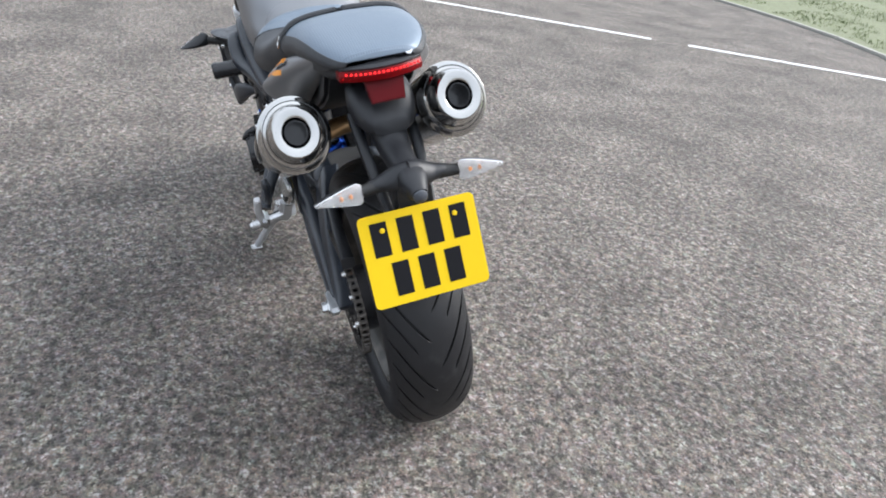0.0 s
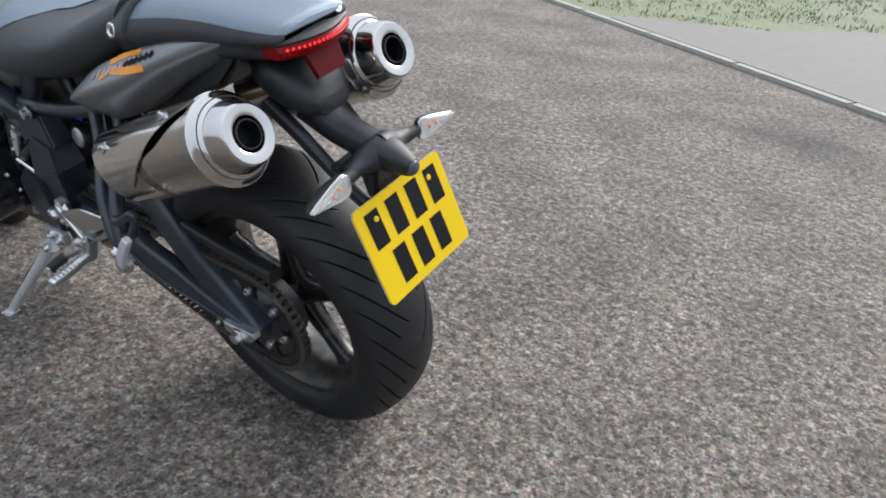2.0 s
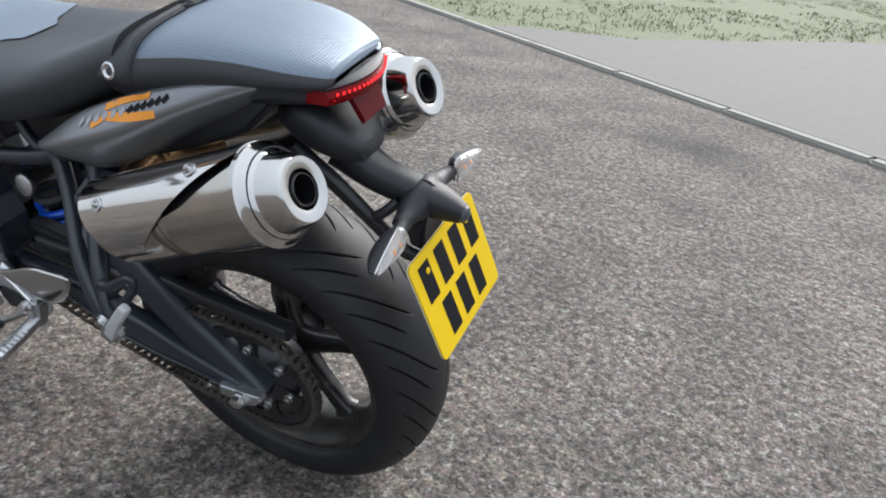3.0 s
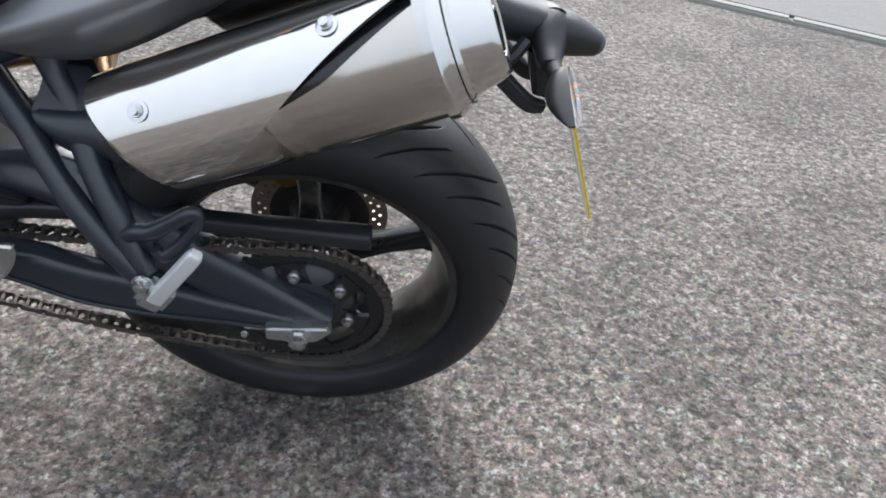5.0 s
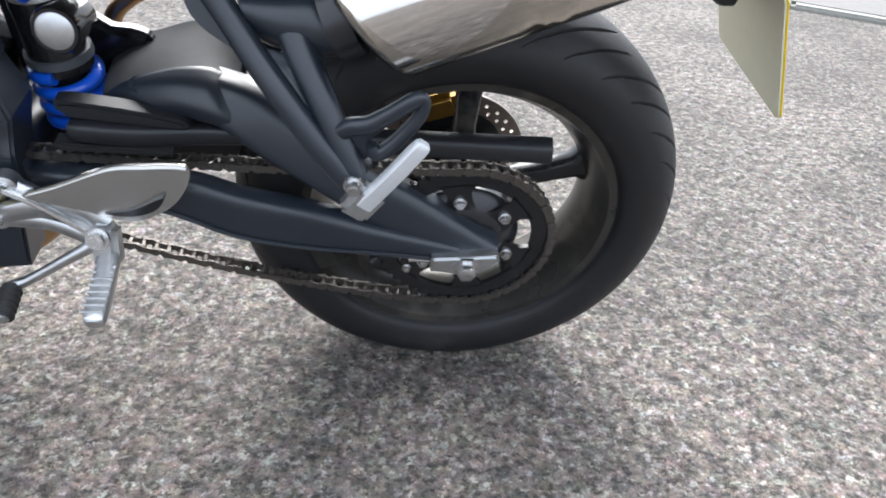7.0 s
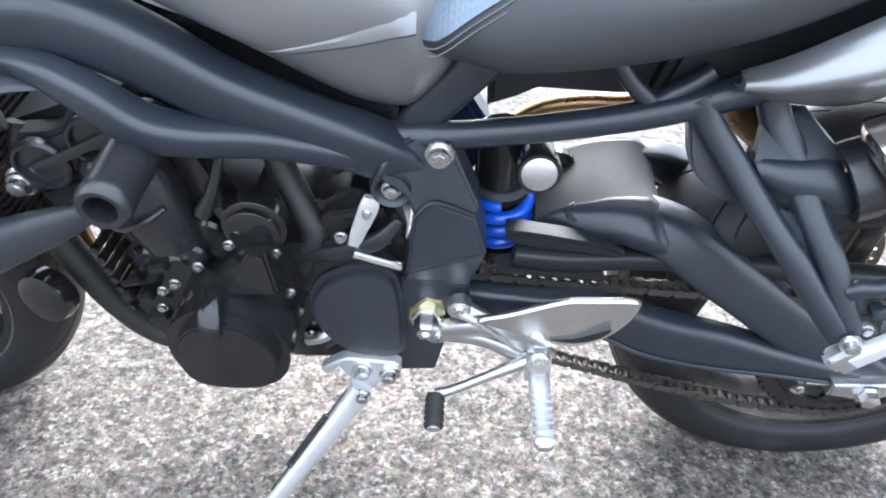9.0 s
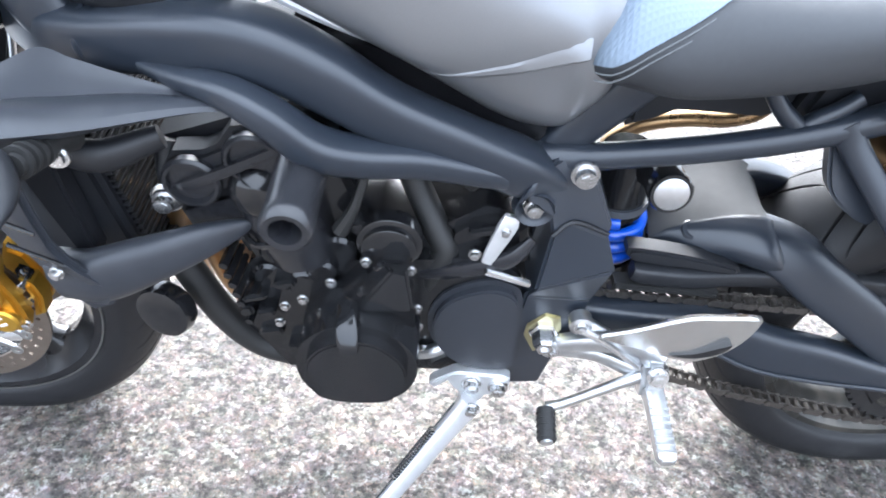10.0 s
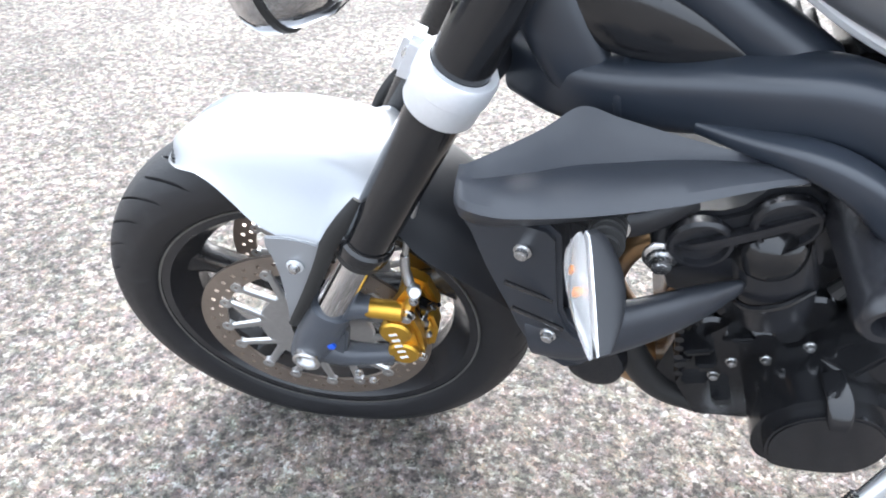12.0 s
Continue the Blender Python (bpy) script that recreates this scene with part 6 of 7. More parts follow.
    for x, z, w, h, d in ((0.918, 0.418, 0.030, 0.010, 0.158), (0.905, 0.398, 0.022, 0.012, 0.163), (0.930, 0.392, 0.016, 0.016, 0.156), (0.880, 0.448, 0.026, 0.012, 0.160), (0.905, 0.348, 0.030, 0.014, 0.152), (0.872, 0.330, 0.022, 0.018, 0.160), (0.845, 0.492, 0.030, 0.012, 0.158), (0.795, 0.535, 0.016, 0.022, 0.150), (0.690, 0.470, 0.026, 0.010, 0.152), (0.660, 0.540, 0.034, 0.012, 0.146)):
        part("cast_rib", block((w, 0.03, h), (x, d - 0.012, z), 0.003, pose(0, 0, 0, 0, 18, 0)), "gloss", body)
    for k in range(7):
        part("fin", tube([(0.925 + 0.003 * k, 0.11, 0.375 + 0.016 * k), (0.93 + 0.003 * k, 0.158, 0.372 + 0.016 * k)], 0.0055, n=6, sub=1), "gloss", body)
    # sprocket cover
    lid = [(0.711, 0.372), (0.711, 0.408), (0.696, 0.440), (0.668, 0.460), (0.640, 0.468), (0.612, 0.458), (0.602, 0.430), (0.597, 0.380), (0.594, 0.330), (0.602, 0.306), (0.640, 0.303), (0.672, 0.312), (0.697, 0.338)]
    cover2 = part("sprocket_cover", slab(lid, 0.11, 0.157, 0.008, 3), "shroud", body, "satin graphite domed sprocket cover", sharp=50)
    part("raised_face", slab([(0.650 + (x - 0.650) * 0.90, 0.374 + (z - 0.374) * 0.90) for x, z in lid], 0.150, 0.1592, 0.002, 3), "shroud", cover2, sharp=50)
    part("cover_ridge", tube([(0.728, 0.140, 0.462), (0.690, 0.148, 0.478), (0.652, 0.150, 0.494), (0.627, 0.150, 0.508), (0.606, 0.142, 0.530)], [0.008, 0.010, 0.011, 0.010, 0.006], n=12, power=4, flat=0.6), "case", cover2)
    part("clutch_housing", slab([(0.71, 0.46), (0.70, 0.53), (0.66, 0.56), (0.615, 0.55), (0.60, 0.48)], 0.08, 0.135, 0.010), "gloss", body)
    part("gear_arm", tube([(0.634, 0.146, 0.566), (0.637, 0.148, 0.553), (0.648, 0.152, 0.522), (0.654, 0.154, 0.502)], [0.008, 0.0105, 0.0085, 0.0065], n=10, flat=0.5, power=4), "stand", body, "bright gear selector arm")
    bolt((0.639, 0.152, 0.548), r=0.005, parent=body)
    bolt((0.668, 0.152, 0.512), r=0.006, parent=body)
    part("gear_rod", tube([(0.654, 0.160, 0.494), (0.628, 0.157, 0.483), (0.602, 0.154, 0.472)], 0.0045, n=8), "bolt", body)
    part("breather_hose", tube([(0.745, 0.092, 0.575), (0.731, 0.104, 0.550), (0.712, 0.122, 0.518), (0.700, 0.131, 0.496), (0.708, 0.134, 0.474), (0.714, 0.134, 0.450), (0.716, 0.130, 0.415)], [0.016, 0.016, 0.016, 0.016, 0.015, 0.013, 0.012], n=12), "rubber_soft", body)
    part("starter_cable", tube([(0.79, 0.135, 0.60), (0.80, 0.148, 0.565), (0.816, 0.150, 0.53)], [0.005, 0.006, 0.010], n=8), "rubber_soft", body)
    part("sump", slab([(0.70, 0.28), (0.90, 0.265), (0.87, 0.205), (0.74, 0.20)], -0.09, 0.09, 0.012), "gloss", body)
    part("oil_pipe", tube([(0.72, 0.15, 0.325), (0.70, 0.152, 0.335), (0.675, 0.14, 0.345)], 0.009, n=10), "alu", body)
    part("wiring", tube([(0.70, 0.10, 0.60), (0.68, 0.12, 0.58), (0.665, 0.125, 0.60), (0.64, 0.12, 0.575)], 0.005, n=8), "rubber_soft", body)
    for y in (-0.09, 0.0, 0.09):
        part("throttle_body", lathe([(-0.035, 0.0), (-0.035, 0.028), (0.035, 0.028), (0.035, 0.0)], (0.80, y, 0.625), (-0.5, 0, 0.8), n=20), "gloss", body)
    part("coil_box", block((0.13, 0.2, 0.06), (0.70, 0.0, 0.60), 0.01), "gloss", body)
    return body


engine()
part("crash_bobbin", lathe([(0.0, 0.0), (0.0, 0.026), (0.09, 0.0235), (0.112, 0.0235), (0.118, 0.0245), (0.127, 0.0235), (0.131, 0.020), (0.130, 0.0145), (0.122, 0.0125), (0.06, 0.0115), (0.06, 0.0)], (0.842, 0.150, 0.647), n=40), "case", bike, "black nylon crash bobbin with a hollow end")
part("cooling_horn", lathe([(0.0, 0.0), (0.0, 0.034), (0.010, 0.036), (0.022, 0.033), (0.026, 0.024), (0.024, 0.0)], (1.022, 0.150, 0.388), (0.25, 1, 0.15), n=32), "gloss", bike, "round black horn")
part("lower_hose", tube([(1.03, 0.105, 0.47), (1.005, 0.115, 0.41), (0.97, 0.12, 0.335), (0.93, 0.12, 0.285), (0.87, 0.12, 0.262)], [0.018, 0.019, 0.019, 0.019, 0.018], n=14), "rubber_soft", bike, "thick black coolant hose")
for k, y in enumerate((0.085, 0.0, -0.085)):
    hd = part("header_pipe", tube([(0.955, y, 0.545), (1.005, y, 0.50), (1.020, y * 0.95, 0.42), (1.005, y * 0.8, 0.30), (0.955, y * 0.6, 0.215), (0.86, y * 0.4, 0.165), (0.74, y * 0.3, 0.155)], 0.0195, n=14), "pipe", bike, "heat-browned steel exhaust header")
    part("flange", lathe([(-0.006, 0.0), (-0.006, 0.03), (0.006, 0.03), (0.006, 0.0)], (0.962, y, 0.540), (0.75, 0, -0.65), n=24), "bolt", hd)
part("collector", tube([(0.76, 0, 0.155), (0.66, 0, 0.17), (0.56, -0.08, 0.22), (0.50, -0.13, 0.30), (0.46, -0.14, 0.38)], [0.045, 0.035, 0.030, 0.028, 0.026], n=16), "pipe", bike, "browned steel collector pipe")

# -- radiator and shrouds --


def cooling():
    tilt = pose(1.055, 0, 0.555, 0, 12, 0)
    body = part("radiator", block((0.030, 0.30, 0.22), (0, 0, 0), 0.004, tilt), "gloss", bike, "black finned radiator")
    fins = []
    for k in range(26):
        z = -0.104 + 0.0083 * k
        fins.append(([tuple(tilt @ Vector((x, y, zz + z))) for x in (-0.017, 0.017) for y in (-0.145, 0.152) for zz in (-0.0012, 0.0012)], [(0, 1, 3, 2), (4, 5, 7, 6), (0, 1, 5, 4), (2, 3, 7, 6), (0, 2, 6, 4), (1, 3, 7, 5)]))
    for fin in fins:
        part("fin", fin, "plastic", body)
    part("end_tank", block((0.04, 0.03, 0.23), (0, 0, 0), 0.008, tilt @ Matrix.Translation((0.01, 0.150, 0))), "plastic", body)
    part("filler_bracket", tube([(0.985, 0.135, 0.625), (0.988, 0.148, 0.598), (0.988, 0.155, 0.575)], [0.014, 0.011, 0.010], n=10), "plastic", body)
    part("mount_washer", lathe([(0, 0.0), (0, 0.017), (0.003, 0.017), (0.005, 0.014), (0.005, 0.0)], (0.988, 0.163, 0.572), (0, 1, 0.1), n=24), "bolt", body)
    bolt((0.988, 0.168, 0.572), r=0.011, parent=body)
    part("overflow_pipe", tube([(0.985, 0.13, 0.57), (0.965, 0.13, 0.53), (0.95, 0.12, 0.48), (0.955, 0.10, 0.42)], 0.008, n=10), "pipe", body)

    def wing(s):
        rows = glide([
            # x; then y, z of top edge, crease, outer edge and lower edge
            (1.173, 0.192, 0.689, 0.202, 0.688, 0.224, 0.683, 0.214, 0.660),
            (1.166, 0.196, 0.694, 0.212, 0.693, 0.240, 0.690, 0.226, 0.660),
            (1.150, 0.190, 0.700, 0.212, 0.694, 0.252, 0.696, 0.236, 0.664),
            (1.130, 0.180, 0.706, 0.209, 0.697, 0.259, 0.701, 0.241, 0.670),
            (1.105, 0.167, 0.715, 0.205, 0.701, 0.259, 0.704, 0.241, 0.675),
            (1.078, 0.146, 0.722, 0.197, 0.703, 0.253, 0.703, 0.236, 0.677),
            (1.046, 0.154, 0.719, 0.190, 0.703, 0.247, 0.705, 0.230, 0.683),
            (1.000, 0.166, 0.715, 0.184, 0.706, 0.235, 0.708, 0.218, 0.691),
            (0.960, 0.176, 0.713, 0.184, 0.709, 0.221, 0.711, 0.207, 0.697),
            (0.925, 0.184, 0.712, 0.189, 0.712, 0.209, 0.713, 0.200, 0.703),
            (0.902, 0.190, 0.710, 0.194, 0.710, 0.201, 0.711, 0.197, 0.706)], 6)
        rings = []
        for x, ty, tz, cy, cz, oy, oz, by, bz in rows:
            bow = 0.005 * min(1.0, max(0.0, (oy - cy) / 0.04))
            out = [(ty, tz), (ty * 0.75 + cy * 0.25 - 0.001, tz * 0.65 + cz * 0.35), (ty * 0.4 + cy * 0.6 - 0.001, tz * 0.25 + cz * 0.75), (cy, cz), (cy * 0.75 + oy * 0.25, cz * 0.75 + oz * 0.25 + bow * 0.8), (cy * 0.45 + oy * 0.55, cz * 0.45 + oz * 0.55 + bow), (cy * 0.15 + oy * 0.85, cz * 0.15 + oz * 0.85 + bow * 0.4),
                   (oy, oz - 0.003), (oy * 0.6 + by * 0.4 + 0.003, oz * 0.6 + bz * 0.4), (by + 0.002, bz + 0.003), (by - 0.002, bz)]
            inn = [(ty - 0.004, tz - 0.012), (by - 0.02, bz + 0.004)]
            rings.append([(x, s * y, z) for y, z in list(out) + inn[::-1]])
        return skin(rings)

    for s in (1, -1):
        w = part("radiator_shroud", wing(s), "shroud", bike, "satin graphite plastic radiator shroud", sharp=24)
        pts = [(1.172, 0.672), (1.160, 0.628), (1.146, 0.585), (1.124, 0.525), (1.108, 0.478), (1.082, 0.458), (1.045, 0.470), (1.036, 0.505), (1.058, 0.530), (1.074, 0.565), (1.082, 0.640), (1.095, 0.675)]
        pan = slab(pts, 0.0, 0.012, 0.005, 2)
        for v in pan.verts:
            d = max(0.0, 1.172 - v.co.x - 0.28 * (0.672 - v.co.z))
            v.co.y += 0.203 + 0.027 * min(1, d / 0.05) - 0.012 * max(0, (0.58 - v.co.z) / 0.1)
            v.co.y *= s
        part("front_panel", pan, "shroud", w, sharp=50)
        part("spike", ([(x, s * y, z) for x, y, z in tube([(1.098, 0.205, 0.492), (1.055, 0.214, 0.503), (1.00, 0.208, 0.526), (0.95, 0.190, 0.540), (0.915, 0.172, 0.546), (0.905, 0.167, 0.548)], [0.032, 0.032, 0.027, 0.020, 0.010, 0.003], n=18, flat=0.62, power=2.4)[0]], tube([(1.1, 0, 0), (1.05, 0, 0), (1.0, 0, 0), (0.95, 0, 0), (0.91, 0, 0), (0.9, 0, 0)], 0.01, n=18)[1]), "shroud", w, sharp=60)
        part("under_rail", ([(x, s * y, z) for x, y, z in tube([(1.075, 0.190, 0.652), (1.03, 0.190, 0.640), (0.975, 0.172, 0.655)], [0.015, 0.017, 0.012], n=12, flat=0.8)[0]], tube([(1.1, 0, 0), (1.05, 0, 0), (1.0, 0, 0)], 0.01, n=12)[1]), "plastic", w)
        part("inner_duct", slab([(1.105, 0.672), (1.110, 0.60), (1.085, 0.51), (1.062, 0.51), (1.074, 0.60), (1.080, 0.672)], min(s * 0.165, s * 0.192), max(s * 0.165, s * 0.192), 0.004), "plastic", w)
        if s > 0:
            for p in ((1.114, 0.238, 0.642), (1.084, 0.233, 0.524)):
                bolt(p, (0.25, 1, 0), 0.0066, parent=w)
            for p, q in (((1.128, 0.2365, 0.598), (1.085, 0.2395, 0.582)), ((1.120, 0.2345, 0.560), (1.072, 0.2375, 0.540))):
                part("slot", tube([p, q], 0.0025, n=6, sub=1), "gloss", w)
            part("stalk", tube([(1.048, 0.200, 0.672), (1.050, 0.235, 0.680), (1.054, 0.272, 0.690)], [0.019, 0.012, 0.010], n=14), "rubber_soft", w)
            for k in range(4):
                part("stalk_rib", lathe([(-0.002, 0.010), (-0.002, 0.0145), (0.002, 0.0145), (0.002, 0.010)], (1.0505 + 0.001 * k, 0.238 + 0.009 * k, 0.681 + 0.0025 * k), (0.1, 0.95, 0.27), n=18, loop=True), "rubber_soft", w)
            bolt((1.042, 0.228, 0.668), (0, 1, 0.2), 0.0085, parent=w)


cooling()
indicator("indicator", (1.073, 0.272, 0.694), (-0.2, 1, -0.18), (0.86, 0.48, 0.12), 0.0, 0.090, 0.046, 0.030, bike, "front indicator with a clear lens and dark shell")
indicator("indicator", (1.066, -0.268, 0.692), (-0.2, -1, -0.18), (0.86, -0.48, 0.12), 0.0, 0.090, 0.052, 0.033, bike, "front indicator with a clear lens and dark shell")

# -- front end --
RAKE = Vector((-math.sin(radians(24.5)), 0, math.cos(radians(24.5))))


def fork_leg(side, y, foot):
    p0 = Vector((foot[0], y, foot[1]))

    def at(h):
        return tuple(p0 + RAKE * h)
    leg = part("fork_leg", lathe([(0.172, 0.0), (0.172, 0.030), (0.176, 0.0315), (0.190, 0.0315), (0.194, 0.0275), (0.70, 0.0275), (0.70, 0.0)], at(0), tuple(RAKE), n=36), "gloss", bike, "black inverted fork leg")
    part("stanchion", lathe([(0.0, 0.0), (0.0, 0.0215), (0.18, 0.0215), (0.18, 0.0)], at(0), tuple(RAKE), n=28), "chrome", leg, "bare steel fork stanchion")
    part("dust_seal", lathe([(0.164, 0.0225), (0.164, 0.0295), (0.178, 0.0310), (0.180, 0.0225)], at(0), tuple(RAKE), n=32, loop=True), "rubber_soft", leg)
    part("seal_groove", lathe([(0.1945, 0.0270), (0.1945, 0.0290), (0.197, 0.0290), (0.197, 0.0270)], at(0), tuple(RAKE), n=32, loop=True), "gloss", leg)
    part("axle_lug", tube([at(0.052), at(0.030), at(0.0), at(-0.035), at(-0.066)], [0.0265, 0.0285, 0.0285, 0.027, 0.024], n=22, flat=0.95, power=2.4), "lug", leg, "graphite cast axle lug")
    e = Vector(at(-0.046))
    part("axle_end", lathe([(0.0, 0.012), (0.0, 0.0185), (0.010, 0.0185), (0.012, 0.016), (0.011, 0.0125), (0.004, 0.012)], (e.x, y + side * 0.020, e.z), (0, side, 0), n=28, loop=True), "bolt", leg)
    part("axle_bore", lathe([(0, 0.0), (0.0, 0.0125), (0.005, 0.0125), (0.005, 0.0)], (e.x, y + side * 0.020, e.z), (0, side, 0), n=20), "bolt", leg)
    upper = tube([at(0.022), (p0.x - 0.040, y - side * 0.002, p0.z + 0.044), (p0.x - 0.068, y - side * 0.004, p0.z + 0.046)], [0.020, 0.016, 0.014], n=14, power=2.6)
    lower = tube([at(-0.045), (p0.x - 0.030, y - side * 0.002, p0.z - 0.058), (p0.x - 0.092, y - side * 0.004, p0.z - 0.048)], [0.022, 0.016, 0.011], n=14, power=2.6)
    part("caliper_arm", upper, "lug", leg)
    part("caliper_arm", lower, "lug", leg)
    web = slab([(p0.x + 0.012, p0.z + 0.02), (p0.x - 0.030, p0.z + 0.030), (p0.x - 0.036, p0.z - 0.002), (p0.x - 0.028, p0.z - 0.052), (p0.x + 0.022, p0.z - 0.04)], y - 0.010, y + 0.010, 0.004)
    part("web", web, "lug", leg)
    return leg


LEFT_FOOT, RIGHT_FOOT = (1.362, 0.345), (1.370, 0.345)
fork_leg(1, 0.132, LEFT_FOOT)
fork_leg(-1, -0.076, RIGHT_FOOT)
part("blue_marker", lathe([(0, 0), (0, 0.006), (0.004, 0.006), (0.005, 0.0)], (1.345, 0.152, 0.335), (0, 1, 0), n=6), "blue", bike, "small blue anodised adjuster screw")
bolt((1.318, 0.148, 0.272), r=0.005)
bolt((1.300, 0.148, 0.258), r=0.005)


def yoke():
    c = Vector((1.362, 0.132, 0.345)) + RAKE * 0.418
    body = part("lower_yoke", lathe([(-0.026, 0.028), (-0.026, 0.0335), (-0.024, 0.0345), (-0.003, 0.0345), (-0.001, 0.0365), (0.019, 0.0365), (0.022, 0.0345), (0.022, 0.028)], tuple(c), tuple(RAKE), n=36, loop=True), "clamp", bike, "satin silver lower fork yoke")
    d = Vector((1.370, -0.076, 0.345)) + RAKE * 0.418
    part("right_clamp", lathe([(-0.024, 0.028), (-0.022, 0.038), (0.022, 0.039), (0.024, 0.028)], tuple(d), tuple(RAKE), n=30, loop=True), "clamp", body)
    m = (c + d) / 2 - Vector((0.035, 0, 0.014))
    part("bridge", tube([tuple(c - Vector((0.02, 0.02, 0.006))), tuple(m), tuple(d - Vector((0.02, -0.02, 0.006)))], [0.022, 0.028, 0.022], n=14, flat=0.8), "case", body)
    bolt((c.x + 0.036, c.y - 0.012, c.z + 0.02), (0.6, 0.6, 0.3), 0.006, parent=body)
    part("pinch_lug", block((0.022, 0.03, 0.045), (c.x + 0.036, c.y - 0.018, c.z + 0.016), 0.006, pose(0, 0, 0, 0, -24, 0)), "clamp", body)


yoke()


def fender():
    cx, cz = FRONT[0], FRONT[2]
    cy = FRONT[1]
    rings = []
    # angle from straight ahead, radius, half width, drop of the skirt
    for a, r, w, drop in glide([(60.5, 0.303, 0.012, 0.003), (62, 0.306, 0.032, 0.005), (65.5, 0.310, 0.050, 0.008), (69, 0.312, 0.060, 0.011), (73, 0.313, 0.064, 0.016), (77, 0.313, 0.066, 0.028), (81, 0.313, 0.067, 0.043), (86, 0.313, 0.068, 0.060), (94, 0.313, 0.068, 0.073), (102, 0.313, 0.068, 0.078), (105, 0.313, 0.068, 0.050), (108.5, 0.313, 0.068, 0.024), (113, 0.313, 0.068, 0.022), (126, 0.313, 0.068, 0.045), (140, 0.312, 0.066, 0.042), (156, 0.311, 0.058, 0.030), (166, 0.309, 0.048, 0.018)], 4):
        ar = radians(a)
        d = np.array([math.cos(ar), 0, math.sin(ar)])
        sk = w + 0.66 * drop
        prof = glide([(sk, -drop), (w + 0.22 * drop, -drop * 0.45 - 0.010), (w * 0.86, -0.011), (w * 0.5, -0.002), (0, 0.002), (-w * 0.5, -0.002), (-w * 0.86, -0.011), (-w - 0.22 * drop, -drop * 0.45 - 0.010), (-sk, -drop)], 3)
        outer = [np.array([cx, cy, cz]) + d * (r + h) + np.array([0, y, 0]) for y, h in prof]
        inner = [np.array([cx, cy, cz]) + d * (r + h - 0.003) + np.array([0, y * 0.965, 0]) for y, h in prof[::-1]]
        rings.append([tuple(p) for p in outer + inner])
    cut = 50
    body = part("front_mudguard", skin(rings[:cut]), "silver", bike, "satin silver painted front mudguard", sharp=60)
    part("rear_section", skin(rings[cut - 1:]), "plastic", body, "black plastic rear section of the mudguard", sharp=60)
    for s in (1, -1):
        y = cy + s * 0.122
        leg = slab([(1.393, 0.524), (1.392, 0.490), (1.390, 0.455), (1.394, 0.390), (1.397, 0.362), (1.378, 0.390), (1.357, 0.440), (1.338, 0.484), (1.328, 0.510), (1.345, 0.522)], 0, 0.004, 0.0015, 2)
        for v in leg.verts:
            v.co.y = y + s * (v.co.y - 0.004 - 0.05 * max(0, 0.51 - v.co.z))
        part("mount_leg", leg, "silver", body, sharp=60)
        part("edge_trim", tube([(1.284, y - s * 0.006, 0.588), (1.300, y + s * 0.000, 0.562), (1.318, y + s * 0.002, 0.530), (1.338, y, 0.480), (1.362, y - s * 0.002, 0.425), (1.392, y - s * 0.004, 0.362)], [0.005, 0.009, 0.010, 0.009, 0.008, 0.006], n=10, flat=0.5), "rubber_soft", body)
        if s > 0:
            part("bolt_washer", lathe([(0, 0.0), (0, 0.010), (0.002, 0.0095), (0.003, 0.0)], (1.366, y + 0.000, 0.481), (0, 1, 0), n=24), "clamp", body)
            bolt((1.366, y + 0.002, 0.481), r=0.006, parent=body)


fender()


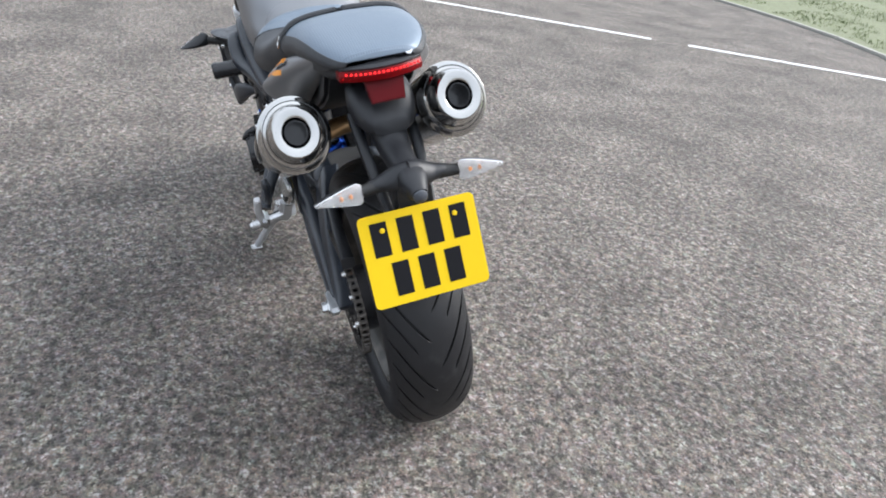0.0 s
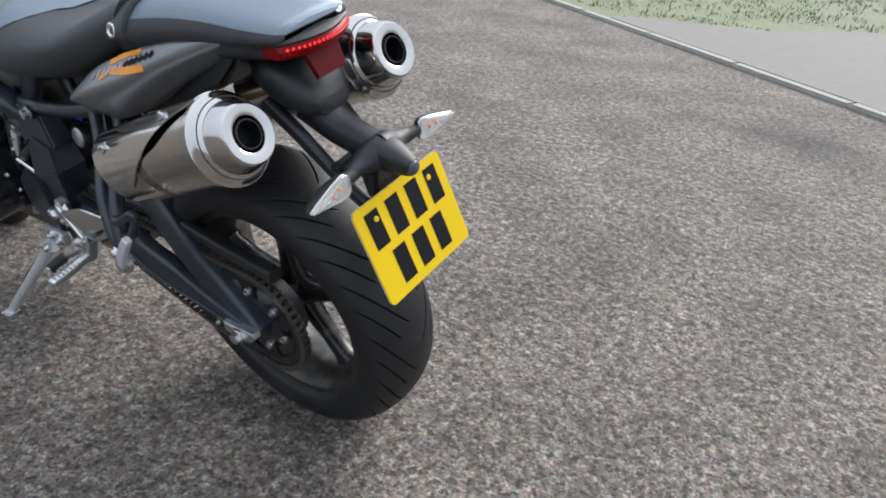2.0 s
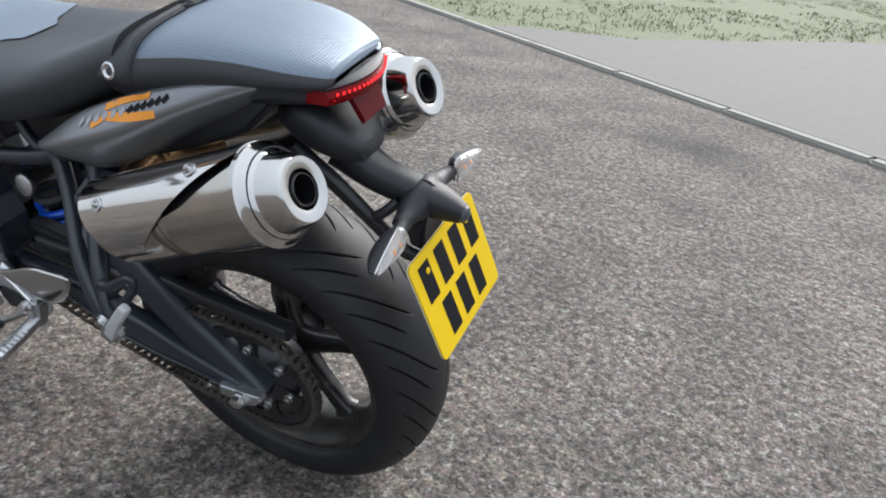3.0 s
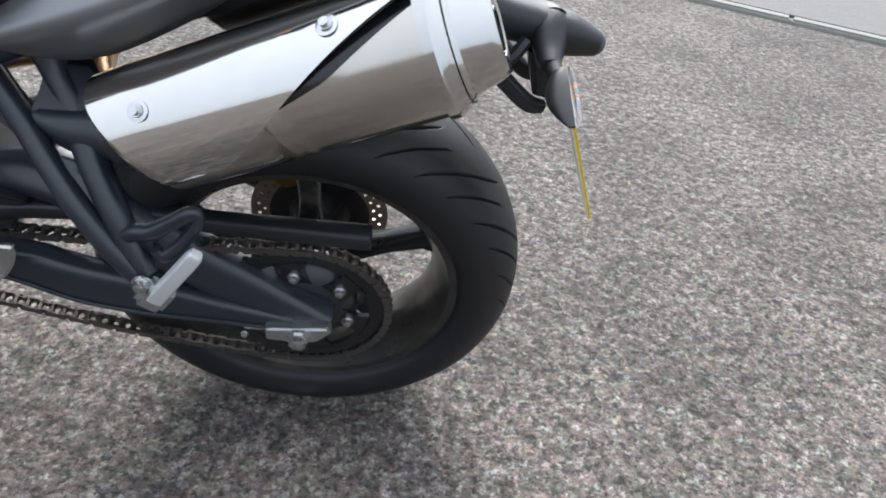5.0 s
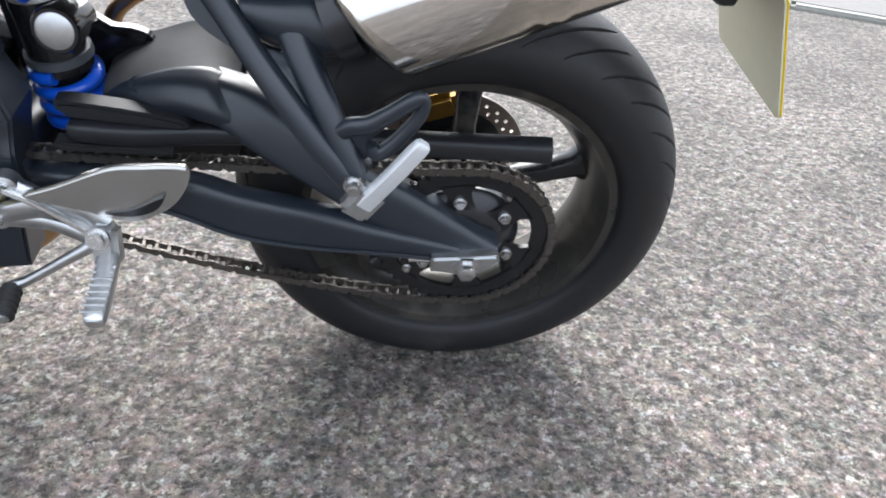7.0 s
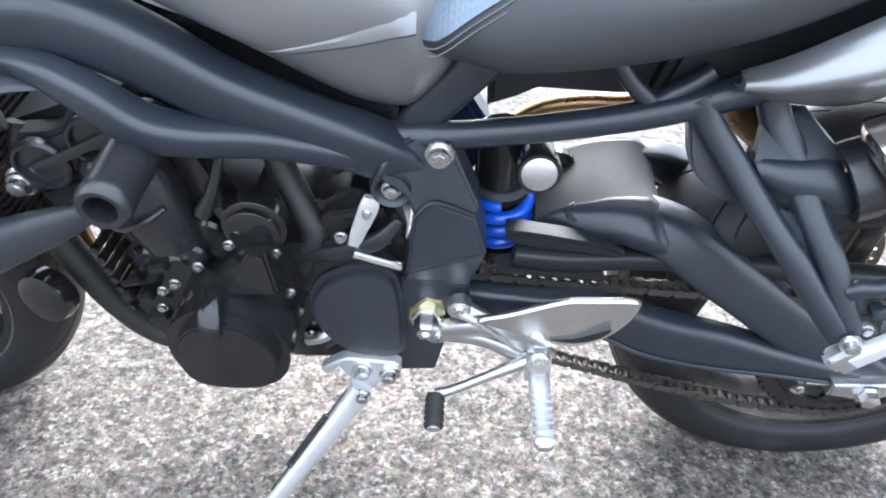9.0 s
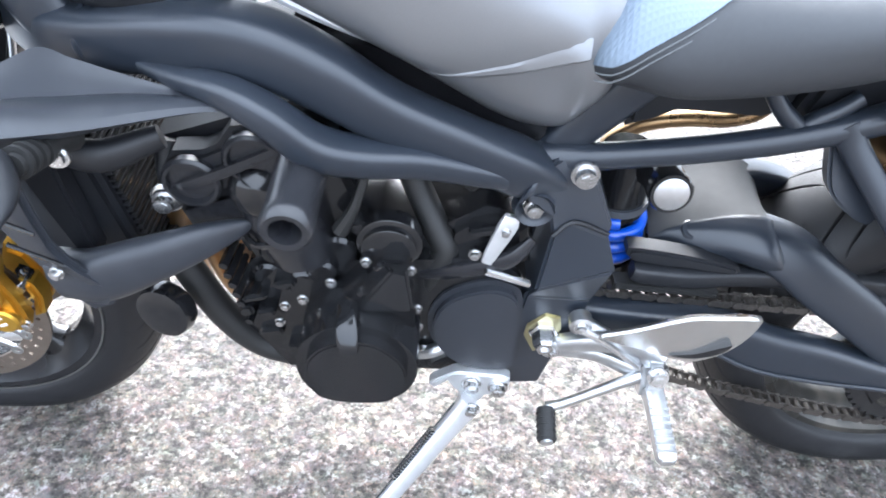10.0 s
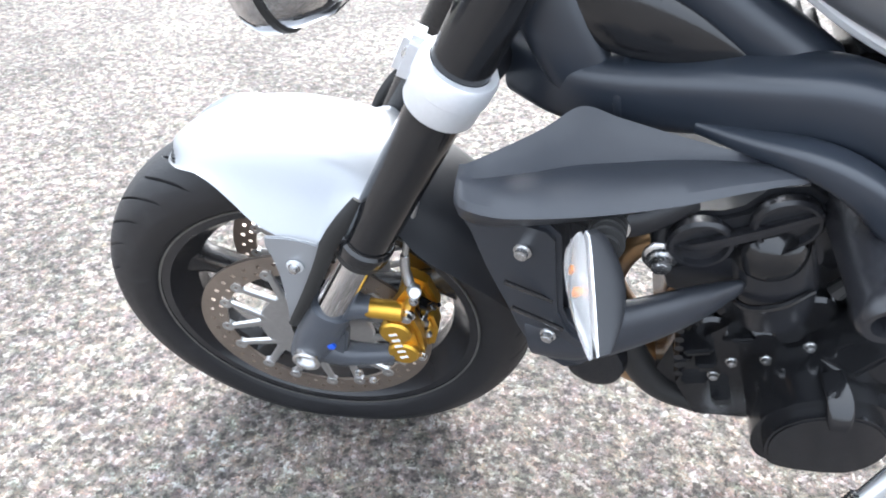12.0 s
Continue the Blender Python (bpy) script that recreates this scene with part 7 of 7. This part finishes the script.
def front_caliper(side, y, dx, material):
    """Radial four-piston caliper: outer and inner half with a gap for the disc, sleeves, pistons, pins and hose."""
    def flank(points, y0, y1, bevel, sub=1):
        lo, hi = sorted((y + side * y0, y + side * y1))
        return slab([(x + dx, z) for x, z in points], lo, hi, bevel, sub)

    def at(x, off, z):
        return (x + dx, y + side * off, z)
    outer = [(1.272, 0.386), (1.285, 0.352), (1.284, 0.330), (1.274, 0.296), (1.275, 0.276), (1.240, 0.278), (1.232, 0.300), (1.236, 0.340), (1.246, 0.372), (1.238, 0.398), (1.236, 0.420), (1.252, 0.422), (1.262, 0.404)]
    body = part("brake_caliper", flank(outer, -0.006, 0.020, 0.006), material, bike, "gold anodised radial brake caliper")
    part("inner_half", flank([(1.262, 0.385), (1.276, 0.350), (1.270, 0.290), (1.238, 0.272), (1.226, 0.290), (1.222, 0.330), (1.236, 0.372)], -0.062, -0.034, 0.007), material, body)
    part("rear_cheek", flank([(1.240, 0.352), (1.224, 0.346), (1.218, 0.320), (1.224, 0.288), (1.240, 0.280), (1.232, 0.316)], -0.036, -0.004, 0.005), material, body)
    for x, z in ((1.266, 0.350), (1.258, 0.308)):
        part("piston_cap", lathe([(0.0, 0.0), (0.0, 0.0205), (0.007, 0.0205), (0.010, 0.018), (0.0105, 0.0)], at(x, 0.019, z), (0, side, 0), n=32), material, body)
    part("mount_sleeve", lathe([(-0.014, 0.0), (-0.014, 0.0125), (0.030, 0.0125), (0.032, 0.011), (0.032, 0.0)], at(1.268, 0.022, 0.392), (1, 0, 0), n=24), material, body)
    part("lower_sleeve", lathe([(-0.012, 0.0), (-0.012, 0.011), (0.018, 0.011), (0.018, 0.0)], at(1.264, 0.000, 0.290), (1, 0, 0.05), n=24), material, body)
    for x, z in ((1.237, 0.366), (1.234, 0.290)):
        part("bridge", tube([at(x, 0.012, z), at(x, -0.050, z)], 0.0085, n=14, sub=1), material, body)
    part("pad_spring", flank([(1.243, 0.362), (1.228, 0.352), (1.226, 0.316), (1.238, 0.314), (1.242, 0.336)], -0.030, -0.012, 0.002), "gloss", body, "black pad spring")
    for x, z in ((1.234, 0.346), (1.231, 0.322)):
        part("pad_pin", lathe([(-0.03, 0.0), (-0.03, 0.004), (0.0, 0.004), (0.002, 0.0065), (0.006, 0.0065), (0.006, 0.0)], at(x, -0.002, z), (0, side, 0), n=14), "bolt", body)
    part("bleed_nipple", lathe([(0, 0.0), (0, 0.0055), (0.008, 0.0055), (0.009, 0.0035), (0.020, 0.003), (0.020, 0.0)], at(1.226, -0.006, 0.370), (-0.6, side * 0.3, 0.7), n=12), "gloss", body)
    for x, off, z, r in ((1.250, 0.020, 0.384, 0.0085), (1.236, 0.016, 0.294, 0.0062), (1.270, 0.019, 0.284, 0.0055), (1.240, 0.019, 0.412, 0.005)):
        bolt(at(x, off, z), (0, side, 0), r, parent=body)
    if side > 0:
        for k in range(5):  # the maker's lettering as plain bars
            part("print_bar", block((0.011, 0.0008, 0.0042), at(1.268 - 0.0028 * k, 0.0298, 0.351 - 0.0115 * k), 0, pose(0, 0, 0, 0, 24, 0)), "white_print", body)
    part("banjo", lathe([(-0.008, 0.0), (-0.008, 0.0075), (-0.005, 0.0085), (0.006, 0.0085), (0.009, 0.0065), (0.009, 0.0)], at(1.240, 0.014, 0.424), (-0.25, side * 0.7, 0.5), n=18), "stand", body)
    part("hose_end", tube([at(1.247, 0.004, 0.424), at(1.252, 0.000, 0.445), at(1.252, -0.004, 0.466)], [0.0065, 0.006, 0.0055], n=10), "alu", body)
    part("brake_hose", tube([at(1.252, -0.004, 0.462), at(1.246, -0.008, 0.500), at(1.232, -0.014, 0.560), at(1.214, -0.020, 0.620), at(1.190, -0.036, 0.690), at(1.150, -0.060, 0.770)], 0.0040, n=10), "alu", body, "braided brake hose")
    return body


front_caliper(1, 0.108, 0.0, "gold")
front_caliper(-1, -0.062, 0.006, "gold_dull")


def headlamp(y, yaw):
    d = Vector((math.cos(radians(yaw)) * 0.97, math.sin(radians(yaw)), -0.12)).normalized()
    c = (1.286, y, 0.858)
    k = 0.80
    body = part("headlamp", lathe([(k * a, k * r) for a, r in [(-0.055, 0.0), (-0.052, 0.030), (-0.036, 0.062), (-0.008, 0.084), (0.024, 0.093), (0.044, 0.095)]], c, tuple(d), n=44), "chrome", bike, "chromed round headlamp bowl")
    part("rim", lathe([(k * a, k * r) for a, r in [(0.040, 0.090), (0.042, 0.098), (0.056, 0.099), (0.066, 0.094), (0.064, 0.086), (0.050, 0.086)]], c, tuple(d), n=44, loop=True), "chrome", body, "chrome headlamp rim")
    part("gasket", lathe([(k * a, k * r) for a, r in [(0.036, 0.092), (0.036, 0.0975), (0.042, 0.0975), (0.042, 0.092)]], c, tuple(d), n=44, loop=True), "rubber_soft", body)
    part("glass", lathe([(k * a, k * r) for a, r in [(0.050, 0.0), (0.052, 0.06), (0.056, 0.088), (0.060, 0.088), (0.070, 0.05), (0.073, 0.0)]], c, tuple(d), n=44), "lens", body)
    part("reflector", lathe([(k * a, k * r) for a, r in [(-0.03, 0.0), (-0.02, 0.04), (0.03, 0.084), (0.045, 0.086), (0.03, 0.08), (-0.016, 0.036), (-0.026, 0.0)]], c, tuple(d), n=36), "reflector", body)
    return body


headlamp(0.130, 4)
headlamp(-0.075, 0)
part("headlamp_bracket", tube([(1.24, 0.12, 0.85), (1.22, 0.03, 0.83), (1.24, -0.06, 0.85)], 0.012, n=10), "gloss", bike, "black headlamp bracket")
for k, pts in enumerate(([(1.255, 0.10, 0.792), (1.225, 0.085, 0.780), (1.19, 0.06, 0.792), (1.15, 0.03, 0.82)], [(1.245, 0.09, 0.805), (1.215, 0.07, 0.788), (1.17, 0.05, 0.78), (1.12, 0.06, 0.77), (1.09, 0.085, 0.735)], [(1.165, 0.08, 0.80), (1.12, 0.095, 0.765), (1.095, 0.1, 0.73), (1.08, 0.095, 0.69)])):
    part("cable", tube(pts, 0.006 + 0.001 * k, n=8), "rubber_soft", bike, "black sheathed cable by the steering head")


def handlebar():
    top = Vector((1.362, 0.132, 0.345)) + RAKE * 0.66
    body = part("handlebar", tube([(1.03, 0.36, 1.015), (1.075, 0.25, 1.035), (1.10, 0.12, 1.02), (1.10, 0.028, 1.01), (1.105, -0.07, 1.02), (1.085, -0.20, 1.035), (1.04, -0.31, 1.015)], 0.0115, n=14), "gloss", bike, "black tapered handlebar")
    for s, y0 in ((1, 0.36), (-1, -0.31)):
        part("grip", tube([(1.03, y0, 1.015), (1.06, y0 - s * 0.075, 1.028), (1.073, y0 - s * 0.11, 1.034)], 0.0165, n=14), "rubber_soft", body)
    part("top_yoke", block((0.09, 0.27, 0.03), (1.095, 0.028, 0.965), 0.012, pose(0, 0, 0, 0, -24, 0)), "clamp", body)


handlebar()

# -- stand, controls, shock --


def side_stand():
    br = part("side_stand", slab([(0.704, 0.280), (0.700, 0.288), (0.676, 0.308), (0.666, 0.311), (0.608, 0.308), (0.600, 0.302), (0.599, 0.276), (0.606, 0.270), (0.628, 0.264), (0.634, 0.250), (0.650, 0.240), (0.662, 0.246), (0.664, 0.266), (0.672, 0.276), (0.680, 0.290), (0.696, 0.272)], 0.150, 0.168, 0.003), "stand", bike, "bright plated steel side stand, folded out")
    foot = Vector((0.795, 0.290, 0.066))
    piv = Vector((0.647, 0.180, 0.267))
    part("leg", tube([tuple(piv), tuple(piv.lerp(foot, 0.12)), tuple(piv.lerp(foot, 0.5)), tuple(piv.lerp(foot, 0.9)), tuple(foot)], [0.018, 0.0145, 0.0120, 0.0105, 0.009], n=16, flat=0.8, power=3), "stand", br)
    part("foot_pad", block((0.060, 0.035, 0.010), tuple(foot + Vector((0.012, 0.006, -0.004))), 0.004, pose(0, 0, 0, 12, 10, 20)), "stand", br)
    for p in ((0.649, 0.168, 0.291), (0.614, 0.168, 0.287)):
        bolt(p, r=0.011, parent=br)
    bolt((0.647, 0.190, 0.267), r=0.009, parent=br)
    a, b = Vector((0.669, 0.182, 0.264)), piv.lerp(foot, 0.72) + Vector((0.013, 0.0, 0.004))
    coil = []
    for k in range(120):
        t = k / 119
        c = a.lerp(b, 0.25 + 0.5 * t)
        ang = 2 * math.pi * 20 * t
        coil.append(tuple(c + Vector((0.005 * math.cos(ang), 0.005 * math.sin(ang), 0))))
    part("spring", joined(tube(coil, 0.0014, n=5, sub=1), tube([tuple(a), tuple(a.lerp(b, 0.25))], 0.0016, n=5, sub=1), tube([tuple(a.lerp(b, 0.75)), tuple(b)], 0.0016, n=5, sub=1)), "case", br, "dark return spring")


side_stand()


def rider_controls():
    arm = joined(tube([(0.558, 0.155, 0.366), (0.51, 0.160, 0.385), (0.455, 0.166, 0.388), (0.430, 0.170, 0.372)], [0.012, 0.014, 0.014, 0.018], n=12, flat=0.8, power=3), tube([(0.558, 0.155, 0.364), (0.50, 0.160, 0.360), (0.455, 0.168, 0.348), (0.430, 0.172, 0.352)], [0.012, 0.010, 0.012, 0.018], n=12, flat=0.8, power=3),
                 tube([(0.534, 0.158, 0.418), (0.490, 0.164, 0.398), (0.450, 0.168, 0.368)], [0.012, 0.008, 0.010], n=10))
    body = part("footrest_hanger", arm, "alu", bike, "cast aluminium rider footrest hanger")
    for p in ((0.532, 0.164, 0.419), (0.557, 0.160, 0.365)):
        part("boss", lathe([(-0.012, 0.0), (-0.012, 0.014), (0.004, 0.014), (0.006, 0.010), (0.004, 0.0)], p, n=24), "alu", body)
        bolt((p[0], p[1] + 0.004, p[2]), r=0.0065, parent=body)
    hp = [(0.512, 0.416), (0.476, 0.431), (0.416, 0.457), (0.378, 0.461), (0.338, 0.461), (0.328, 0.453), (0.336, 0.428), (0.356, 0.404), (0.388, 0.388), (0.415, 0.389), (0.45, 0.399), (0.490, 0.407)]
    plate = slab(hp, 0.158, 0.168, 0.0045, 3)
    for v in plate.verts:
        v.co.y += 0.010 + 0.12 * max(0.0, 0.455 - v.co.z) - 0.5 * (v.co.x - 0.43) ** 2
    hg = part("heel_plate", plate, "polished", body, "polished heel plate with a slot")
    part("slot", slab([(0.425, 0.400), (0.395, 0.406), (0.358, 0.426), (0.368, 0.408), (0.395, 0.397)], 0.174, 0.1862, 0, 3), "gloss", hg)
    part("peg_clevis", block((0.030, 0.030, 0.055), (0.432, 0.186, 0.352), 0.007, pose(0, 0, 0, 20, 0, 0)), "alu", body)
    bolt((0.434, 0.200, 0.375), (0, 0.9, 0.4), 0.011, parent=body)
    peg = part("footrest", tube([(0.430, 0.196, 0.342), (0.427, 0.240, 0.334), (0.426, 0.280, 0.330), (0.426, 0.288, 0.329)], [0.013, 0.0125, 0.012, 0.008], n=12, flat=0.8, power=3, up=(0, 0, 1)), "alu", body, "ribbed aluminium footrest")
    for k in range(8):
        y = 0.215 + 0.009 * k
        part("rib", tube([(0.416, y, 0.347 - 0.1 * (y - 0.2)), (0.440, y, 0.347 - 0.1 * (y - 0.2))], 0.002, n=6, sub=1), "alu", peg)
    lev = part("gear_lever", tube([(0.440, 0.180, 0.352), (0.48, 0.186, 0.328), (0.53, 0.192, 0.296), (0.552, 0.194, 0.286)], [0.009, 0.007, 0.0065, 0.0075], n=10), "alu", bike, "aluminium gear lever with a ribbed black toe rubber")
    part("toe_rubber", tube([(0.553, 0.196, 0.286), (0.553, 0.238, 0.277)], 0.0115, n=14, sub=1), "rubber_soft", lev)
    for k in range(5):
        y = 0.202 + 0.008 * k
        part("rib", lathe([(-0.0014, 0.0105), (-0.0014, 0.0128), (0.0014, 0.0128), (0.0014, 0.0105)], (0.553, y, 0.285 - 0.2 * (y - 0.196)), (0, 1, -0.2), n=16, loop=True), "rubber_soft", lev)
    part("toe_end", lathe([(0, 0), (0, 0.008), (0.003, 0.008), (0.004, 0)], (0.553, 0.238, 0.277), (0, 1, -0.2), n=14), "alu", lev)
    part("link_rod", tube([(0.532, 0.172, 0.418), (0.50, 0.176, 0.402), (0.452, 0.180, 0.366)], 0.0045, n=8), "bolt", lev)


rider_controls()


def shock():
    a, b = Vector((0.497, 0.035, 0.585)), Vector((0.478, 0.025, 0.34))
    d = (b - a).normalized()
    body = part("shock_absorber", lathe([(0.0, 0.0), (0.0, 0.030), (0.05, 0.032), (0.065, 0.033), (0.075, 0.034), (0.09, 0.034), (0.10, 0.022), (0.165, 0.022), (0.17, 0.036), (0.19, 0.036), (0.25, 0.026), (0.25, 0.0)], tuple(a), tuple(d), n=32), "gloss", bike, "rear shock absorber with a blue spring")
    side = Vector((0, 1, 0))
    side = (side - d * side.dot(d)).normalized()
    oth = d.cross(side)
    coil = []
    for k in range(140):
        t = k / 139
        ang = 2 * math.pi * 3.6 * t
        coil.append(tuple(a + d * (0.088 + 0.075 * t) + side * (0.034 * math.cos(ang)) + oth * (0.034 * math.sin(ang))))
    part("spring", tube(coil, 0.0082, n=10, sub=1), "blue", body, "bright blue coil spring")
    part("preload_ring", lathe([(0.068, 0.030), (0.068, 0.037), (0.078, 0.038), (0.080, 0.030)], tuple(a), tuple(d), n=24, loop=True), "lug", body)
    part("reservoir", lathe([(-0.06, 0.0), (-0.06, 0.022), (0.0, 0.0255), (0.004, 0.023), (0.004, 0.0)], (0.458, 0.098, 0.575), (0.0, 0.98, 0.2), n=36), "gloss", body, "black remote reservoir")
    part("reservoir_cap", lathe([(0.0, 0.0), (0.0, 0.020), (0.005, 0.0195), (0.006, 0.018), (0.006, 0.0)], (0.458, 0.098, 0.575), (0.0, 0.98, 0.2), n=36), "alu", body, "turned aluminium reservoir cap")
    part("adjuster", lathe([(0.0, 0.0), (0.0, 0.009), (0.012, 0.009), (0.016, 0.006), (0.016, 0.0)], (0.497, 0.06, 0.592), (0.2, 0.6, 0.7), n=12), "blue", body)
    part("reservoir_bracket", slab([(0.470, 0.530), (0.443, 0.522), (0.421, 0.521), (0.402, 0.514), (0.397, 0.497), (0.410, 0.463), (0.430, 0.428), (0.455, 0.395), (0.480, 0.43)], -0.035, -0.008, 0.008, 3), "gloss", body)
    part("linkage", slab([(0.54, 0.30), (0.46, 0.26), (0.44, 0.30), (0.49, 0.38), (0.53, 0.36)], -0.05, 0.05, 0.01), "gloss", body)


shock()
part("far_hose", tube([(0.47, -0.13, 0.38), (0.478, -0.12, 0.470), (0.450, -0.12, 0.508), (0.415, -0.12, 0.524), (0.37, -0.12, 0.532), (0.320, -0.12, 0.536), (0.280, -0.12, 0.560), (0.26, -0.12, 0.64)], [0.012, 0.012, 0.012, 0.012, 0.012, 0.012, 0.012, 0.012], n=10), "pipe", bike, "heat-tinted gold pipe below the seat")
part("inner_mudguard", slab([(0.350, 0.470), (0.323, 0.480), (0.290, 0.482), (0.245, 0.460), (0.215, 0.434), (0.234, 0.402), (0.292, 0.425)], -0.128, -0.100, 0.006, 3), "plastic", bike, "black inner mudguard flap")
